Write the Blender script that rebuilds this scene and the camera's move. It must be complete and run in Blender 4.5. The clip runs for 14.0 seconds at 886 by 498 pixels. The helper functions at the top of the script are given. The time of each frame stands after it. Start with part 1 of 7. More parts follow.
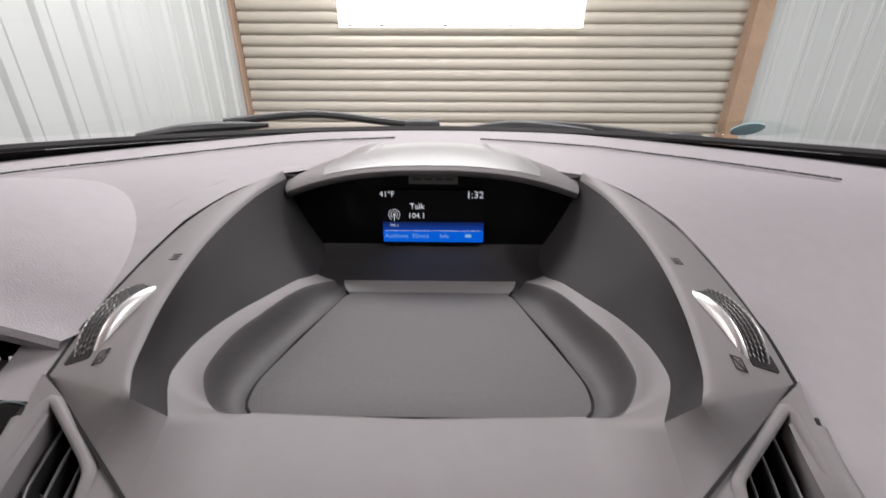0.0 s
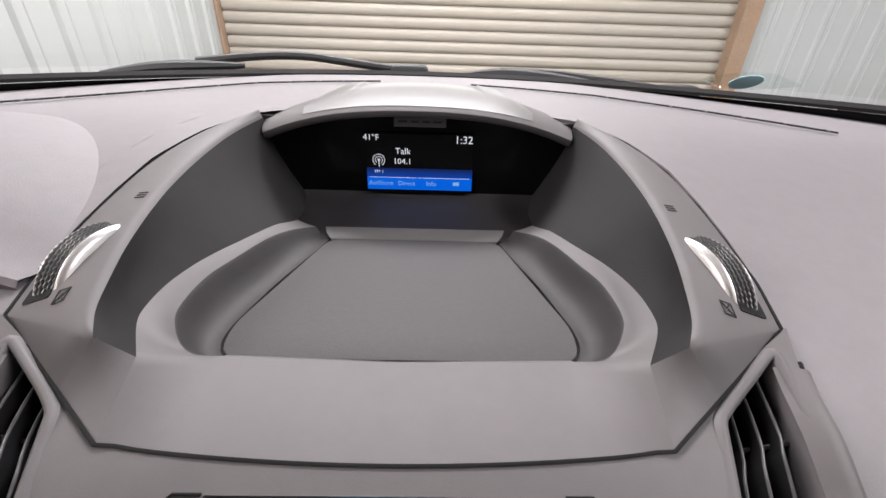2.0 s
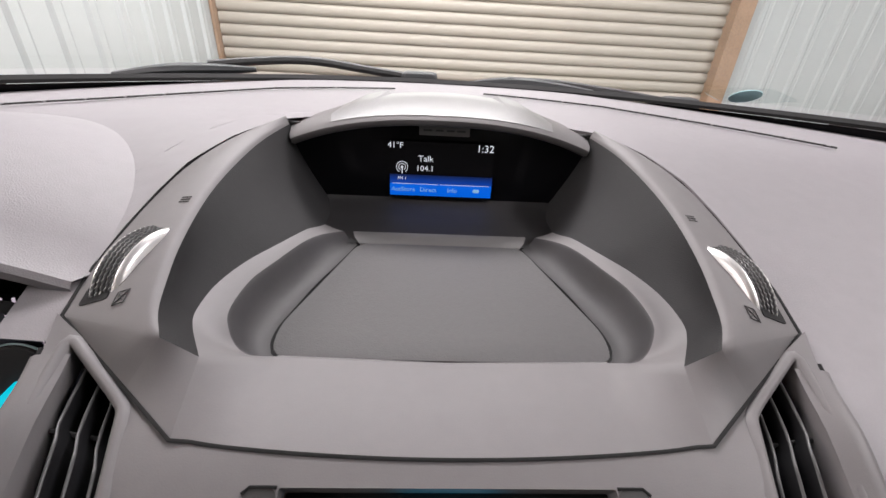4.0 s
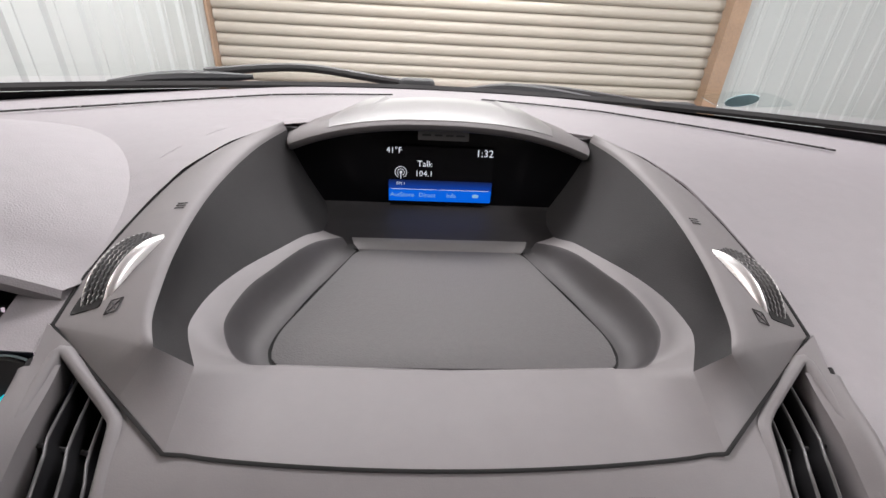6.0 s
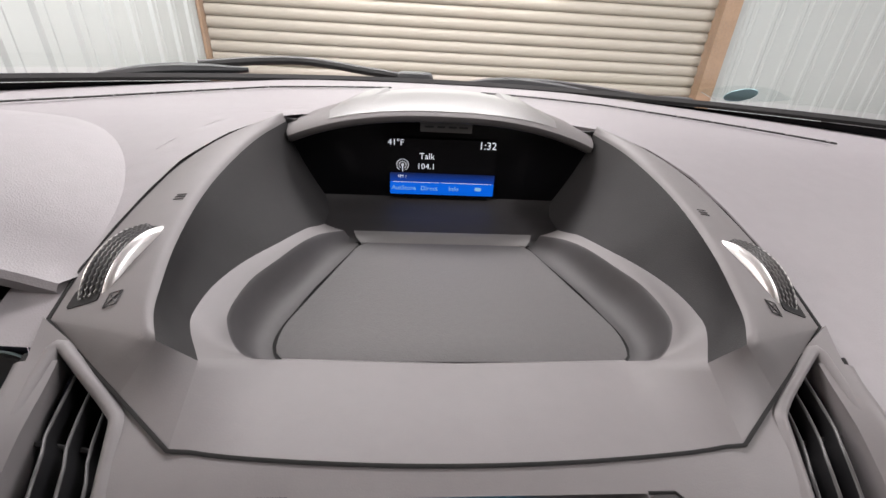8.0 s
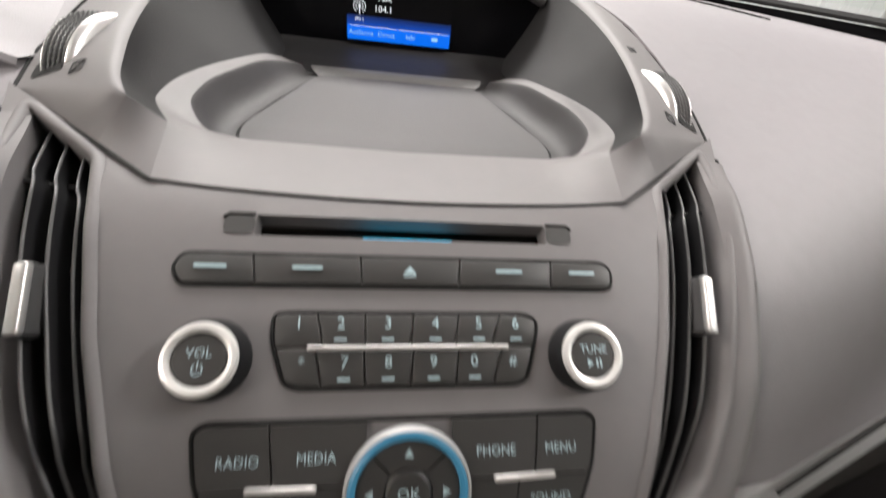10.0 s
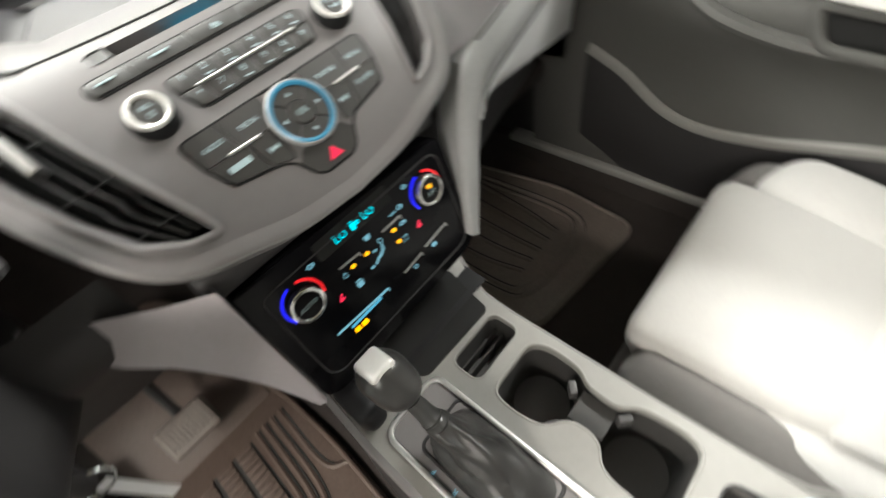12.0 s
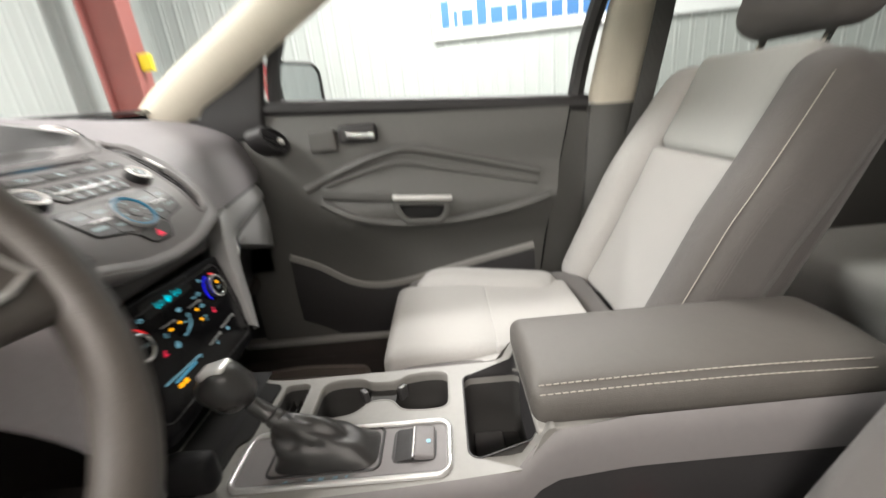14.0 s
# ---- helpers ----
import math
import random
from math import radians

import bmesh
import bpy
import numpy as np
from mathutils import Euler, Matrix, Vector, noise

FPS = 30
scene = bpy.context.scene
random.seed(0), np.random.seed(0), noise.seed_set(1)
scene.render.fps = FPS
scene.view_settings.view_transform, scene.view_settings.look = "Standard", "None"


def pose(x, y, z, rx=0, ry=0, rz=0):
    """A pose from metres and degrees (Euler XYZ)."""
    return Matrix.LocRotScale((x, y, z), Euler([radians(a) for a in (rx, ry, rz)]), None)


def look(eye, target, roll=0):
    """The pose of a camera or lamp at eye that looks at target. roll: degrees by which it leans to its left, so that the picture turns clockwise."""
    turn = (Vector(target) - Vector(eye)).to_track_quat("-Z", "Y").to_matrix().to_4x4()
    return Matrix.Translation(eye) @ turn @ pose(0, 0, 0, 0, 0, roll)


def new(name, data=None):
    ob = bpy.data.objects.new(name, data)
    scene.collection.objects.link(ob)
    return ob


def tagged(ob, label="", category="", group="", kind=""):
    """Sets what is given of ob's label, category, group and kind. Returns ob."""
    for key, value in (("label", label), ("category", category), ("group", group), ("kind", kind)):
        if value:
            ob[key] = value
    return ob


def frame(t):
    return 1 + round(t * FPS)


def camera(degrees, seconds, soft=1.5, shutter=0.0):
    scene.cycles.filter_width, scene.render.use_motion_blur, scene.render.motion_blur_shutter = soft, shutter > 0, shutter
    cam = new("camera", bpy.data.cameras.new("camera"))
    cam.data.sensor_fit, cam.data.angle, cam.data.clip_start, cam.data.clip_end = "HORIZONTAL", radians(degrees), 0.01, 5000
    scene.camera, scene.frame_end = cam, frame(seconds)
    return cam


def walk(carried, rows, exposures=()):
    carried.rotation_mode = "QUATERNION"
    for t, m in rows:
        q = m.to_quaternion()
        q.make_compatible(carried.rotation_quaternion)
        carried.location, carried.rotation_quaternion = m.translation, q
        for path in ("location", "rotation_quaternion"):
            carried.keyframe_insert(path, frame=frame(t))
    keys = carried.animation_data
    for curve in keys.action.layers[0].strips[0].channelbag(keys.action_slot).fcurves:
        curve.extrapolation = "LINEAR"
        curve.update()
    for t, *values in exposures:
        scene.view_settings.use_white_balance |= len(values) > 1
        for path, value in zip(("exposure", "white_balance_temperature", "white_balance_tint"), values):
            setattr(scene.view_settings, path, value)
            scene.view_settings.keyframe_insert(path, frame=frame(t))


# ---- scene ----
cam = camera(94.4, 14.0, 1.5, 0.5)
PATH = [
    (0, (0.015, 0.082, 1.284), (-0.006, 1.912, 0.477), 0.2),
    (0.5, (0.024, 0.084, 1.274), (0.025, 1.87, 0.374), -0.6),
    (1, (0.024, 0.084, 1.271), (0.043, 1.852, 0.337), -0.3),
    (1.5, (0.020, 0.081, 1.269), (0.018, 1.841, 0.317), 0.7),
    (2, (0.016, 0.088, 1.269), (0.060, 1.832, 0.291), 2.0),
    (2.5, (0.003, 0.077, 1.283), (0.071, 1.824, 0.313), 2.7),
    (5, (-0.015, 0.081, 1.27), (0.087, 1.837, 0.318), 3.4),
    (5.5, (-0.013, 0.079, 1.273), (0.086, 1.847, 0.343), 3.1),
    (6, (-0.016, 0.083, 1.271), (0.091, 1.851, 0.341), 3.1),
    (6.5, (-0.020, 0.087, 1.27), (0.103, 1.855, 0.342), 3.4),
    (7, (-0.024, 0.088, 1.268), (0.103, 1.858, 0.346), 3.3),
    (9.5, (-0.019, 0.057, 1.246), (0.225, 1.691, 0.118), 6.5),
    (10, (-0.014, 0.018, 1.225), (0.302, 1.552, -0.019), 9.0),
    (10.5, (-0.042, -0.039, 1.219), (0.308, 1.419, -0.105), 10.1),
    (11, (-0.048, -0.082, 1.217), (0.348, 1.325, -0.148), 9.7),
    (11.5, (-0.077, -0.165, 1.192), (0.439, 1.046, -0.314), 6.8),
    (12, (-0.111, -0.191, 1.204), (0.634, 0.831, -0.345), -16.4),
    (12.5, (-0.098, -0.221, 1.158), (0.775, 0.359, -0.545), -22.6),
    (13, (-0.141, -0.259, 1.15), (0.748, 0.012, -0.621), -11.4),
    (13.5, (-0.256, -0.274, 1.139), (1.296, -0.261, -0.123), -5.7),
    (14, (-0.476, -0.291, 1.136), (1.408, -0.239, 0.467), -6.1),
]
EXPOSURES = [
    (0, -0.78, 6350, 11), (2.5, -0.59, 6350, 11), (7.0, -0.59, 6350, 11), (9.5, -0.34, 6580, 8), (10.5, 0.10, 6520, 5), (11.0, 0.27, 6520, 5),
    (11.5, 0.65, 6520, 3), (12.0, 0.62, 6500, -1), (12.5, 0.28, 6500, -1), (13.0, 0.22, 6500, 0), (13.5, 0.2, 6520, -1), (14.0, 0.12, 6560, 3),
]
walk(cam, [(t, look(eye, target, roll)) for t, eye, target, roll in PATH], EXPOSURES)
import functools


# ---- light ----
world = bpy.data.worlds.new("garage_air")
scene.world = world
world.use_nodes = True
world.node_tree.nodes["Background"].inputs[0].default_value = (0.75, 0.8, 0.85, 1)
world.node_tree.nodes["Background"].inputs[1].default_value = 0.05


def area_lamp(name, at, target, size_x, size_y, watts, colour):
    data = bpy.data.lights.new(name, "AREA")
    data.shape, data.size, data.size_y, data.energy, data.color = "RECTANGLE", size_x, size_y, watts, colour
    ob = new(name, data)
    ob.matrix_world = look(at, target)
    return ob


DOOR_Y, WEST, EAST, SOUTH, CEILING = 3.36, -1.52, 5.50, -6.5, 4.4


def lamp_z(y):
    """The unseen lamp by the roller door hangs lower than the rest, lengthening shadows."""
    return 3.10 if y > 1 else CEILING


# Unseen ceiling lamps, placed and powered to balance the light in the cabin.
LAMPS = [(-0.2, 1.95, 2.4, 0.5, 185), (3.6, -0.5, 0.5, 2.4, 400), (2.4, -4.2, 2.4, 0.5, 140), (-1.10, -2.3, 0.5, 2.4, 60)]
for lx, ly, la, lb, watts in LAMPS:
    area_lamp("tube_light", (lx, ly, lamp_z(ly) - 0.16), (lx, ly, 0), la, lb, watts, (1.0, 0.935, 0.94))
# unseen fill tube added on the side wall, level with the open driver's door
area_lamp("added_side_fill", (WEST + 0.10, -0.1, 1.86), (-0.35, 0.1, 0.6), 1.5, 0.10, 40, (1.0, 0.88, 0.84))

# ---- materials ----


def node(tree, kind, **values):
    n = tree.nodes.new(kind)
    for key, value in values.items():
        n.inputs[key].default_value = value
    return n


def material(name, colour, rough=0.5, metal=0.0, vary=0.08, scale=12.0, grain=0.0, grain_scale=900.0, coat=0.0,
             relief="noise", rough_vary=0.08, sheen=0.0, spec=0.5):
    m = bpy.data.materials.new(name)
    m.use_nodes = True
    t = m.node_tree
    b = t.nodes["Principled BSDF"]
    b.inputs["Metallic"].default_value = metal
    b.inputs["Coat Weight"].default_value = coat
    b.inputs["Specular IOR Level"].default_value = spec
    b.inputs["Sheen Weight"].default_value = sheen
    where = t.nodes.new("ShaderNodeTexCoord")
    broad = node(t, "ShaderNodeTexNoise", Scale=scale, Detail=5.0, Roughness=0.6)
    fine = node(t, "ShaderNodeTexNoise", Scale=scale * 14, Detail=3.0, Roughness=0.6)
    t.links.new(where.outputs["Object"], broad.inputs["Vector"])
    t.links.new(where.outputs["Object"], fine.inputs["Vector"])
    both = t.nodes.new("ShaderNodeMath")
    both.operation = "ADD"
    t.links.new(broad.outputs["Fac"], both.inputs[0])
    t.links.new(fine.outputs["Fac"], both.inputs[1])
    ramp = t.nodes.new("ShaderNodeMapRange")
    ramp.inputs["From Min"].default_value, ramp.inputs["From Max"].default_value = 0.65, 1.35
    ramp.inputs["To Min"].default_value, ramp.inputs["To Max"].default_value = 1 - vary, 1 + vary
    t.links.new(both.outputs[0], ramp.inputs["Value"])
    shade = t.nodes.new("ShaderNodeVectorMath")
    shade.operation = "SCALE"
    shade.inputs[0].default_value = colour
    t.links.new(ramp.outputs[0], shade.inputs["Scale"])
    t.links.new(shade.outputs[0], b.inputs["Base Color"])
    wear = t.nodes.new("ShaderNodeMapRange")
    wear.inputs["To Min"].default_value = max(0.02, rough - rough_vary)
    wear.inputs["To Max"].default_value = min(1.0, rough + rough_vary)
    t.links.new(broad.outputs["Fac"], wear.inputs["Value"])
    t.links.new(wear.outputs[0], b.inputs["Roughness"])
    if grain:
        bump = node(t, "ShaderNodeBump", Strength=grain, Distance=0.0006)
        if relief == "cells":
            tex = node(t, "ShaderNodeTexVoronoi", Scale=grain_scale)
            out = "Distance"
        elif relief == "weave":
            tex = t.nodes.new("ShaderNodeTexWave")
            tex.inputs["Scale"].default_value = grain_scale
            tex.inputs["Distortion"].default_value = 1.5
            out = "Fac"
        else:
            tex = node(t, "ShaderNodeTexNoise", Scale=grain_scale, Detail=2.0)
            out = "Fac"
        t.links.new(where.outputs["Object"], tex.inputs["Vector"])
        t.links.new(tex.outputs[out], bump.inputs["Height"])
        t.links.new(bump.outputs[0], b.inputs["Normal"])
    return m


def glowing(name, colour, strength):
    m = bpy.data.materials.new(name)
    m.use_nodes = True
    b = m.node_tree.nodes["Principled BSDF"]
    b.inputs["Base Color"].default_value = (colour[0] * 0.3, colour[1] * 0.3, colour[2] * 0.3, 1)
    b.inputs["Emission Color"].default_value = (*colour, 1)
    b.inputs["Emission Strength"].default_value = strength
    b.inputs["Roughness"].default_value = 0.35
    return m


def clear_glass(name, tint, gloss=0.08):
    m = bpy.data.materials.new(name)
    m.use_nodes = True
    t = m.node_tree
    t.nodes.remove(t.nodes["Principled BSDF"])
    see = t.nodes.new("ShaderNodeBsdfTransparent")
    see.inputs[0].default_value = (*tint, 1)
    shine = t.nodes.new("ShaderNodeBsdfGlossy")
    shine.inputs["Roughness"].default_value = 0.02
    edge = node(t, "ShaderNodeFresnel", IOR=1.3)
    mix = t.nodes.new("ShaderNodeMixShader")
    t.links.new(edge.outputs[0], mix.inputs[0])
    t.links.new(see.outputs[0], mix.inputs[1])
    t.links.new(shine.outputs[0], mix.inputs[2])
    t.links.new(mix.outputs[0], t.nodes["Material Output"].inputs[0])
    return m


DASH = material("soft_grey_dash", (0.215, 0.202, 0.212), 0.58, vary=0.05, scale=6, grain=0.2, grain_scale=1100, relief="cells")
STACK = material("satin_grey_plastic", (0.155, 0.147, 0.148), 0.52, spec=0.32, vary=0.04, scale=7, grain=0.10, grain_scale=1500)
# WALLG is darker than STACK to carry the bay wall's shade.
WALLG = material("charcoal_bay_shade", (0.024, 0.0235, 0.024), 0.60, spec=0.2, vary=0.06, scale=9, grain=0.25, grain_scale=1300, relief="cells")
RUBBER = material("ribbed_tray_rubber", (0.090, 0.087, 0.088), 0.62, spec=0.3, vary=0.06, scale=20, grain=0.28, grain_scale=900, relief="cells")
DARK = material("dark_plastic", (0.022, 0.021, 0.022), 0.55, vary=0.1, scale=10, grain=0.2, grain_scale=1200)
SLATD = material("black_vent_plastic", (0.010, 0.010, 0.011), 0.55, spec=0.25, vary=0.06, scale=15)
VENTG = material("vent_slat_plastic", (0.060, 0.059, 0.060), 0.38, vary=0.06, scale=15)
BLACK = material("gloss_black_panel", (0.005, 0.005, 0.006), 0.16, spec=0.12, vary=0.1, scale=8, rough_vary=0.05)
VOID = material("black_cavity", (0.004, 0.004, 0.004), 0.9)
BUTTON = material("button_plastic", (0.036, 0.035, 0.034), 0.48, vary=0.04, scale=20, grain=0.08, grain_scale=1500)
SILVER = material("satin_silver_trim", (0.62, 0.61, 0.60), 0.34, metal=0.7, vary=0.04, scale=15)
CHROME = material("chrome", (0.80, 0.80, 0.80), 0.10, metal=1.0, vary=0.02, rough_vary=0.04)
TRIM = material("silver_grey_trim", (0.36, 0.36, 0.36), 0.42, metal=0.25, vary=0.05, scale=10)
CONS = material("console_grey_plastic", (0.20, 0.195, 0.185), 0.48, vary=0.05, scale=8, grain=0.15, grain_scale=1400)
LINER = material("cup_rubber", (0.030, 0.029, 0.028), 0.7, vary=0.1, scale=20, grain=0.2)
LEATHER = material("grained_armrest_vinyl", (0.080, 0.074, 0.068), 0.55, vary=0.07, scale=9, grain=0.45, grain_scale=700, relief="cells")
BOOT = material("black_leather_boot", (0.024, 0.023, 0.0225), 0.36, vary=0.12, scale=30, grain=0.35, grain_scale=800, relief="cells")
LIGHTF = material("light_grey_seat_cloth", (0.36, 0.351, 0.338), 0.9, vary=0.05, scale=14, grain=0.5, grain_scale=420, relief="weave", sheen=0.2)
MESHF = material("grey_mesh_seat_cloth", (0.34, 0.345, 0.33), 0.9, vary=0.05, scale=14, grain=0.6, grain_scale=520, relief="cells", sheen=0.2)
DARKF = material("dark_grey_seat_cloth", (0.095, 0.088, 0.084), 0.92, vary=0.08, scale=14, grain=0.5, grain_scale=500, relief="weave", sheen=0.15)
THREAD = material("pale_thread", (0.33, 0.31, 0.275), 0.8, vary=0.1, scale=60)
MATD = material("brown_rubber_mat", (0.098, 0.070, 0.058), 0.55, vary=0.18, scale=10, grain=0.4, grain_scale=500)
MAT = material("rubber_floor_mat", (0.175, 0.148, 0.132), 0.55, vary=0.18, scale=10, grain=0.4, grain_scale=500)
CARPET = material("black_carpet", (0.034, 0.028, 0.026), 0.98, vary=0.25, scale=25, grain=0.9, grain_scale=350)
CREAM = material("cream_pillar_trim", (0.56, 0.52, 0.43), 0.6, vary=0.04, scale=10, grain=0.25, grain_scale=900)
RED = material("red_car_paint", (0.35, 0.02, 0.03), 0.25, coat=0.8, vary=0.03)
DOORP = material("door_grey_plastic", (0.080, 0.079, 0.075), 0.55, vary=0.06, scale=9, grain=0.35, grain_scale=1000, relief="cells")
STRIPG = material("door_grey_strip", (0.24, 0.235, 0.225), 0.5, vary=0.05, scale=9, grain=0.2)
WRAP = material("steering_wheel_leather", (0.062, 0.055, 0.050), 0.42, vary=0.10, scale=20, grain=0.4, grain_scale=800, relief="cells")
PAPER = material("white_tag", (0.8, 0.8, 0.82), 0.6, vary=0.03)
BELT = material("seat_belt_webbing", (0.060, 0.060, 0.058), 0.8, vary=0.08, scale=40, grain=0.5, grain_scale=600, relief="weave")
REDPL = material("red_plastic", (0.60, 0.02, 0.02), 0.4, vary=0.05)
SHEET = material("white_ribbed_steel", (0.41, 0.432, 0.428), 0.45, vary=0.03, scale=2, grain=0.1, grain_scale=60)
SLAT = material("cream_roller_slat", (0.345, 0.316, 0.267), 0.5, vary=0.05, scale=3, grain=0.1, grain_scale=80)
TIMBER = material("brown_timber_jamb", (0.30, 0.20, 0.13), 0.7, vary=0.2, scale=8, grain=0.4, grain_scale=60)
CONCRETE = material("grey_concrete", (0.36, 0.35, 0.33), 0.8, vary=0.15, scale=2, grain=0.3, grain_scale=60)
REDST = material("red_steel_column", (0.30, 0.10, 0.09), 0.5, vary=0.1, scale=4)
YELLOW = material("yellow_enamel", (0.75, 0.60, 0.03), 0.5, vary=0.05)
BOARD = material("white_sign_board", (0.80, 0.82, 0.84), 0.5, vary=0.02)
BLUEP = material("blue_sign_paint", (0.05, 0.16, 0.38), 0.5, vary=0.03)
WIPER = material("black_wiper_rubber", (0.02, 0.022, 0.024), 0.5, vary=0.1)
PRINT = material("pale_button_print", (0.40, 0.53, 0.57), 0.5, vary=0.02)
ETCH = material("dark_etched_mark", (0.035, 0.034, 0.035), 0.6, vary=0.05)
WHITEG = glowing("white_screen_text", (0.9, 0.93, 1.0), 1.1)
BLUEG = glowing("blue_screen_bar", (0.0, 0.16, 0.95), 0.9)
CYANG = glowing("cyan_segment", (0.0, 0.75, 0.95), 1.1)
AMBERG = glowing("amber_lamp", (1.0, 0.42, 0.0), 1.3)
REDG = glowing("red_lamp", (0.95, 0.02, 0.08), 0.75)
ARCR = glowing("red_arc", (0.9, 0.01, 0.02), 0.7)
ARCB = glowing("blue_arc", (0.01, 0.01, 0.95), 0.9)
ICONG = glowing("pale_blue_icon", (0.25, 0.55, 0.72), 0.45)
RINGG = glowing("blue_dial_ring", (0.08, 0.38, 0.62), 0.22)


def fading(name, colour, strength, z0, z1):
    """A lit band that fades upwards from z0 to z1."""
    m = glowing(name, colour, strength)
    m.node_tree.nodes["Principled BSDF"].inputs["Base Color"].default_value = (0.006, 0.006, 0.008, 1)
    t = m.node_tree
    where = t.nodes.new("ShaderNodeTexCoord")
    xyz = t.nodes.new("ShaderNodeSeparateXYZ")
    ramp = t.nodes.new("ShaderNodeMapRange")
    ramp.inputs["From Min"].default_value, ramp.inputs["From Max"].default_value = z0, z1
    ramp.inputs["To Min"].default_value, ramp.inputs["To Max"].default_value = strength, 0.0
    t.links.new(where.outputs["Object"], xyz.inputs[0])
    t.links.new(xyz.outputs["Z"], ramp.inputs["Value"])
    t.links.new(ramp.outputs[0], t.nodes["Principled BSDF"].inputs["Emission Strength"])
    return m


BLUEG2 = fading("deep_blue_screen", (0.0, 0.10, 0.75), 0.7, 1.1370, 1.1480)
DAY = glowing("daylight_panel", (1.0, 0.98, 0.93), 7.0)
TUBE = glowing("fluorescent_diffuser", (1.0, 0.97, 0.92), 6.0)
HOODG = material("satin_silver_hood", (0.18, 0.177, 0.177), 0.38, metal=0.35, vary=0.03, scale=9, grain=0.08, grain_scale=1500)
KNOBG = material("satin_charcoal_knob", (0.05, 0.049, 0.048), 0.30, metal=0.3, vary=0.04, scale=20)
MIRR = material("mirror_glass", (0.62, 0.64, 0.65), 0.05, metal=1.0, vary=0.01, rough_vary=0.02)
FINM = material("lilac_grey_trim", (0.50, 0.465, 0.49), 0.5, vary=0.05, scale=9, grain=0.2, grain_scale=1200)
STRIP = material("grey_tray_strip", (0.14, 0.136, 0.136), 0.4, vary=0.04, scale=12)
PLATE = material("bright_knob_plate", (0.78, 0.77, 0.75), 0.32, metal=0.35, vary=0.03, scale=15)
RINGM = material("satin_grey_ring", (0.55, 0.545, 0.54), 0.34, metal=0.7, vary=0.04, scale=15)
POCKET = material("shaded_pocket_plastic", (0.048, 0.046, 0.047), 0.55, spec=0.3, vary=0.05, scale=10, grain=0.15, grain_scale=1300)
GLASS = clear_glass("clear_car_glass", (0.95, 0.98, 0.96))

# ---- building kit ----
V = Vector


def part(name, bm, mat, parent=None, label="", smooth=True, sharp=35):
    """Links a bmesh as one mesh object under a thing or a part."""
    bmesh.ops.recalc_face_normals(bm, faces=bm.faces) if not smooth else None
    data = bpy.data.meshes.new(name)
    bm.to_mesh(data)
    bm.free()
    data.materials.append(mat)
    if smooth:
        data.polygons.foreach_set("use_smooth", [True] * len(data.polygons))
        data.set_sharp_from_angle(angle=radians(sharp))
    ob = new(name, data)
    if parent:
        ob.parent = parent
        if parent.type == "EMPTY":
            ob.matrix_parent_inverse = Matrix.Translation(parent.location).inverted()
    if label:
        ob["label"] = label
    return ob


def thing(name, at, label, category, group="", kind=""):
    ob = new(name)
    ob.location, ob.empty_display_size = at, 0.05
    return tagged(ob, label, category, group, kind)


def solo(name, bm, mat, label, category="", group="", kind="", smooth=True):
    return tagged(part(name, bm, mat, None, "", smooth), label, category, group, kind)


def rounded(cx, cy, w, h, r, n=5):
    """A rounded rectangle, counter-clockwise."""
    out = []
    for qx, qy, a0 in ((1, 1, 0), (-1, 1, 90), (-1, -1, 180), (1, -1, 270)):
        for k in range(n + 1):
            a = radians(a0 + 90 * k / n)
            out.append((cx + qx * (w / 2 - r) + r * math.cos(a), cy + qy * (h / 2 - r) + r * math.sin(a)))
    return out


def disc(cx, cy, r, n=32, a0=0, a1=360):
    return [(cx + r * math.cos(radians(a0 + (a1 - a0) * k / n)), cy + r * math.sin(radians(a0 + (a1 - a0) * k / n))) for k in range(n + (a1 - a0 < 360))]


def soften(poly, r, n=4):
    """Rounds the corners of a polygon."""
    out = []
    for i, p in enumerate(poly):
        a, b, c = V(poly[i - 1]), V(p), V(poly[(i + 1) % len(poly)])
        ra = min(r, (a - b).length * 0.45)
        rc = min(r, (c - b).length * 0.45)
        s, e = b + (a - b).normalized() * ra, b + (c - b).normalized() * rc
        for k in range(n + 1):
            t = k / n
            out.append(tuple(s * (1 - t) ** 2 + b * 2 * t * (1 - t) + e * t ** 2))
    return out


def smooth_line(points, n=8):
    """A Catmull-Rom line through points of any dimension."""
    pts = [np.array(p, float) for p in points]
    pts = [2 * pts[0] - pts[1], *pts, 2 * pts[-1] - pts[-2]]
    out = []
    for i in range(1, len(pts) - 2):
        a, b, c, d = pts[i - 1 : i + 3]
        for k in range(n):
            t = k / n
            out.append(0.5 * (2 * b + (c - a) * t + (2 * a - 5 * b + 4 * c - d) * t * t + (3 * b - a - 3 * c + d) * t ** 3))
    out.append(pts[-2])
    return [tuple(float(v) for v in p) for p in out]


def resample(line, n):
    """n points at even steps along a line."""
    p = np.array(line, float)
    s = np.r_[0, np.cumsum(np.linalg.norm(np.diff(p, axis=0), axis=1))]
    return [tuple(float(np.interp(q, s, p[:, k])) for k in range(p.shape[1])) for q in np.linspace(0, s[-1], n)]


def inside(poly, pts):
    p, q = np.array(poly), np.atleast_2d(pts)
    hit = np.zeros(len(q), bool)
    for (x0, y0), (x1, y1) in zip(p, np.roll(p, -1, 0)):
        if y0 != y1:
            hit ^= ((y0 > q[:, 1]) != (y1 > q[:, 1])) & (q[:, 0] < (x1 - x0) * (q[:, 1] - y0) / (y1 - y0) + x0)
    return hit


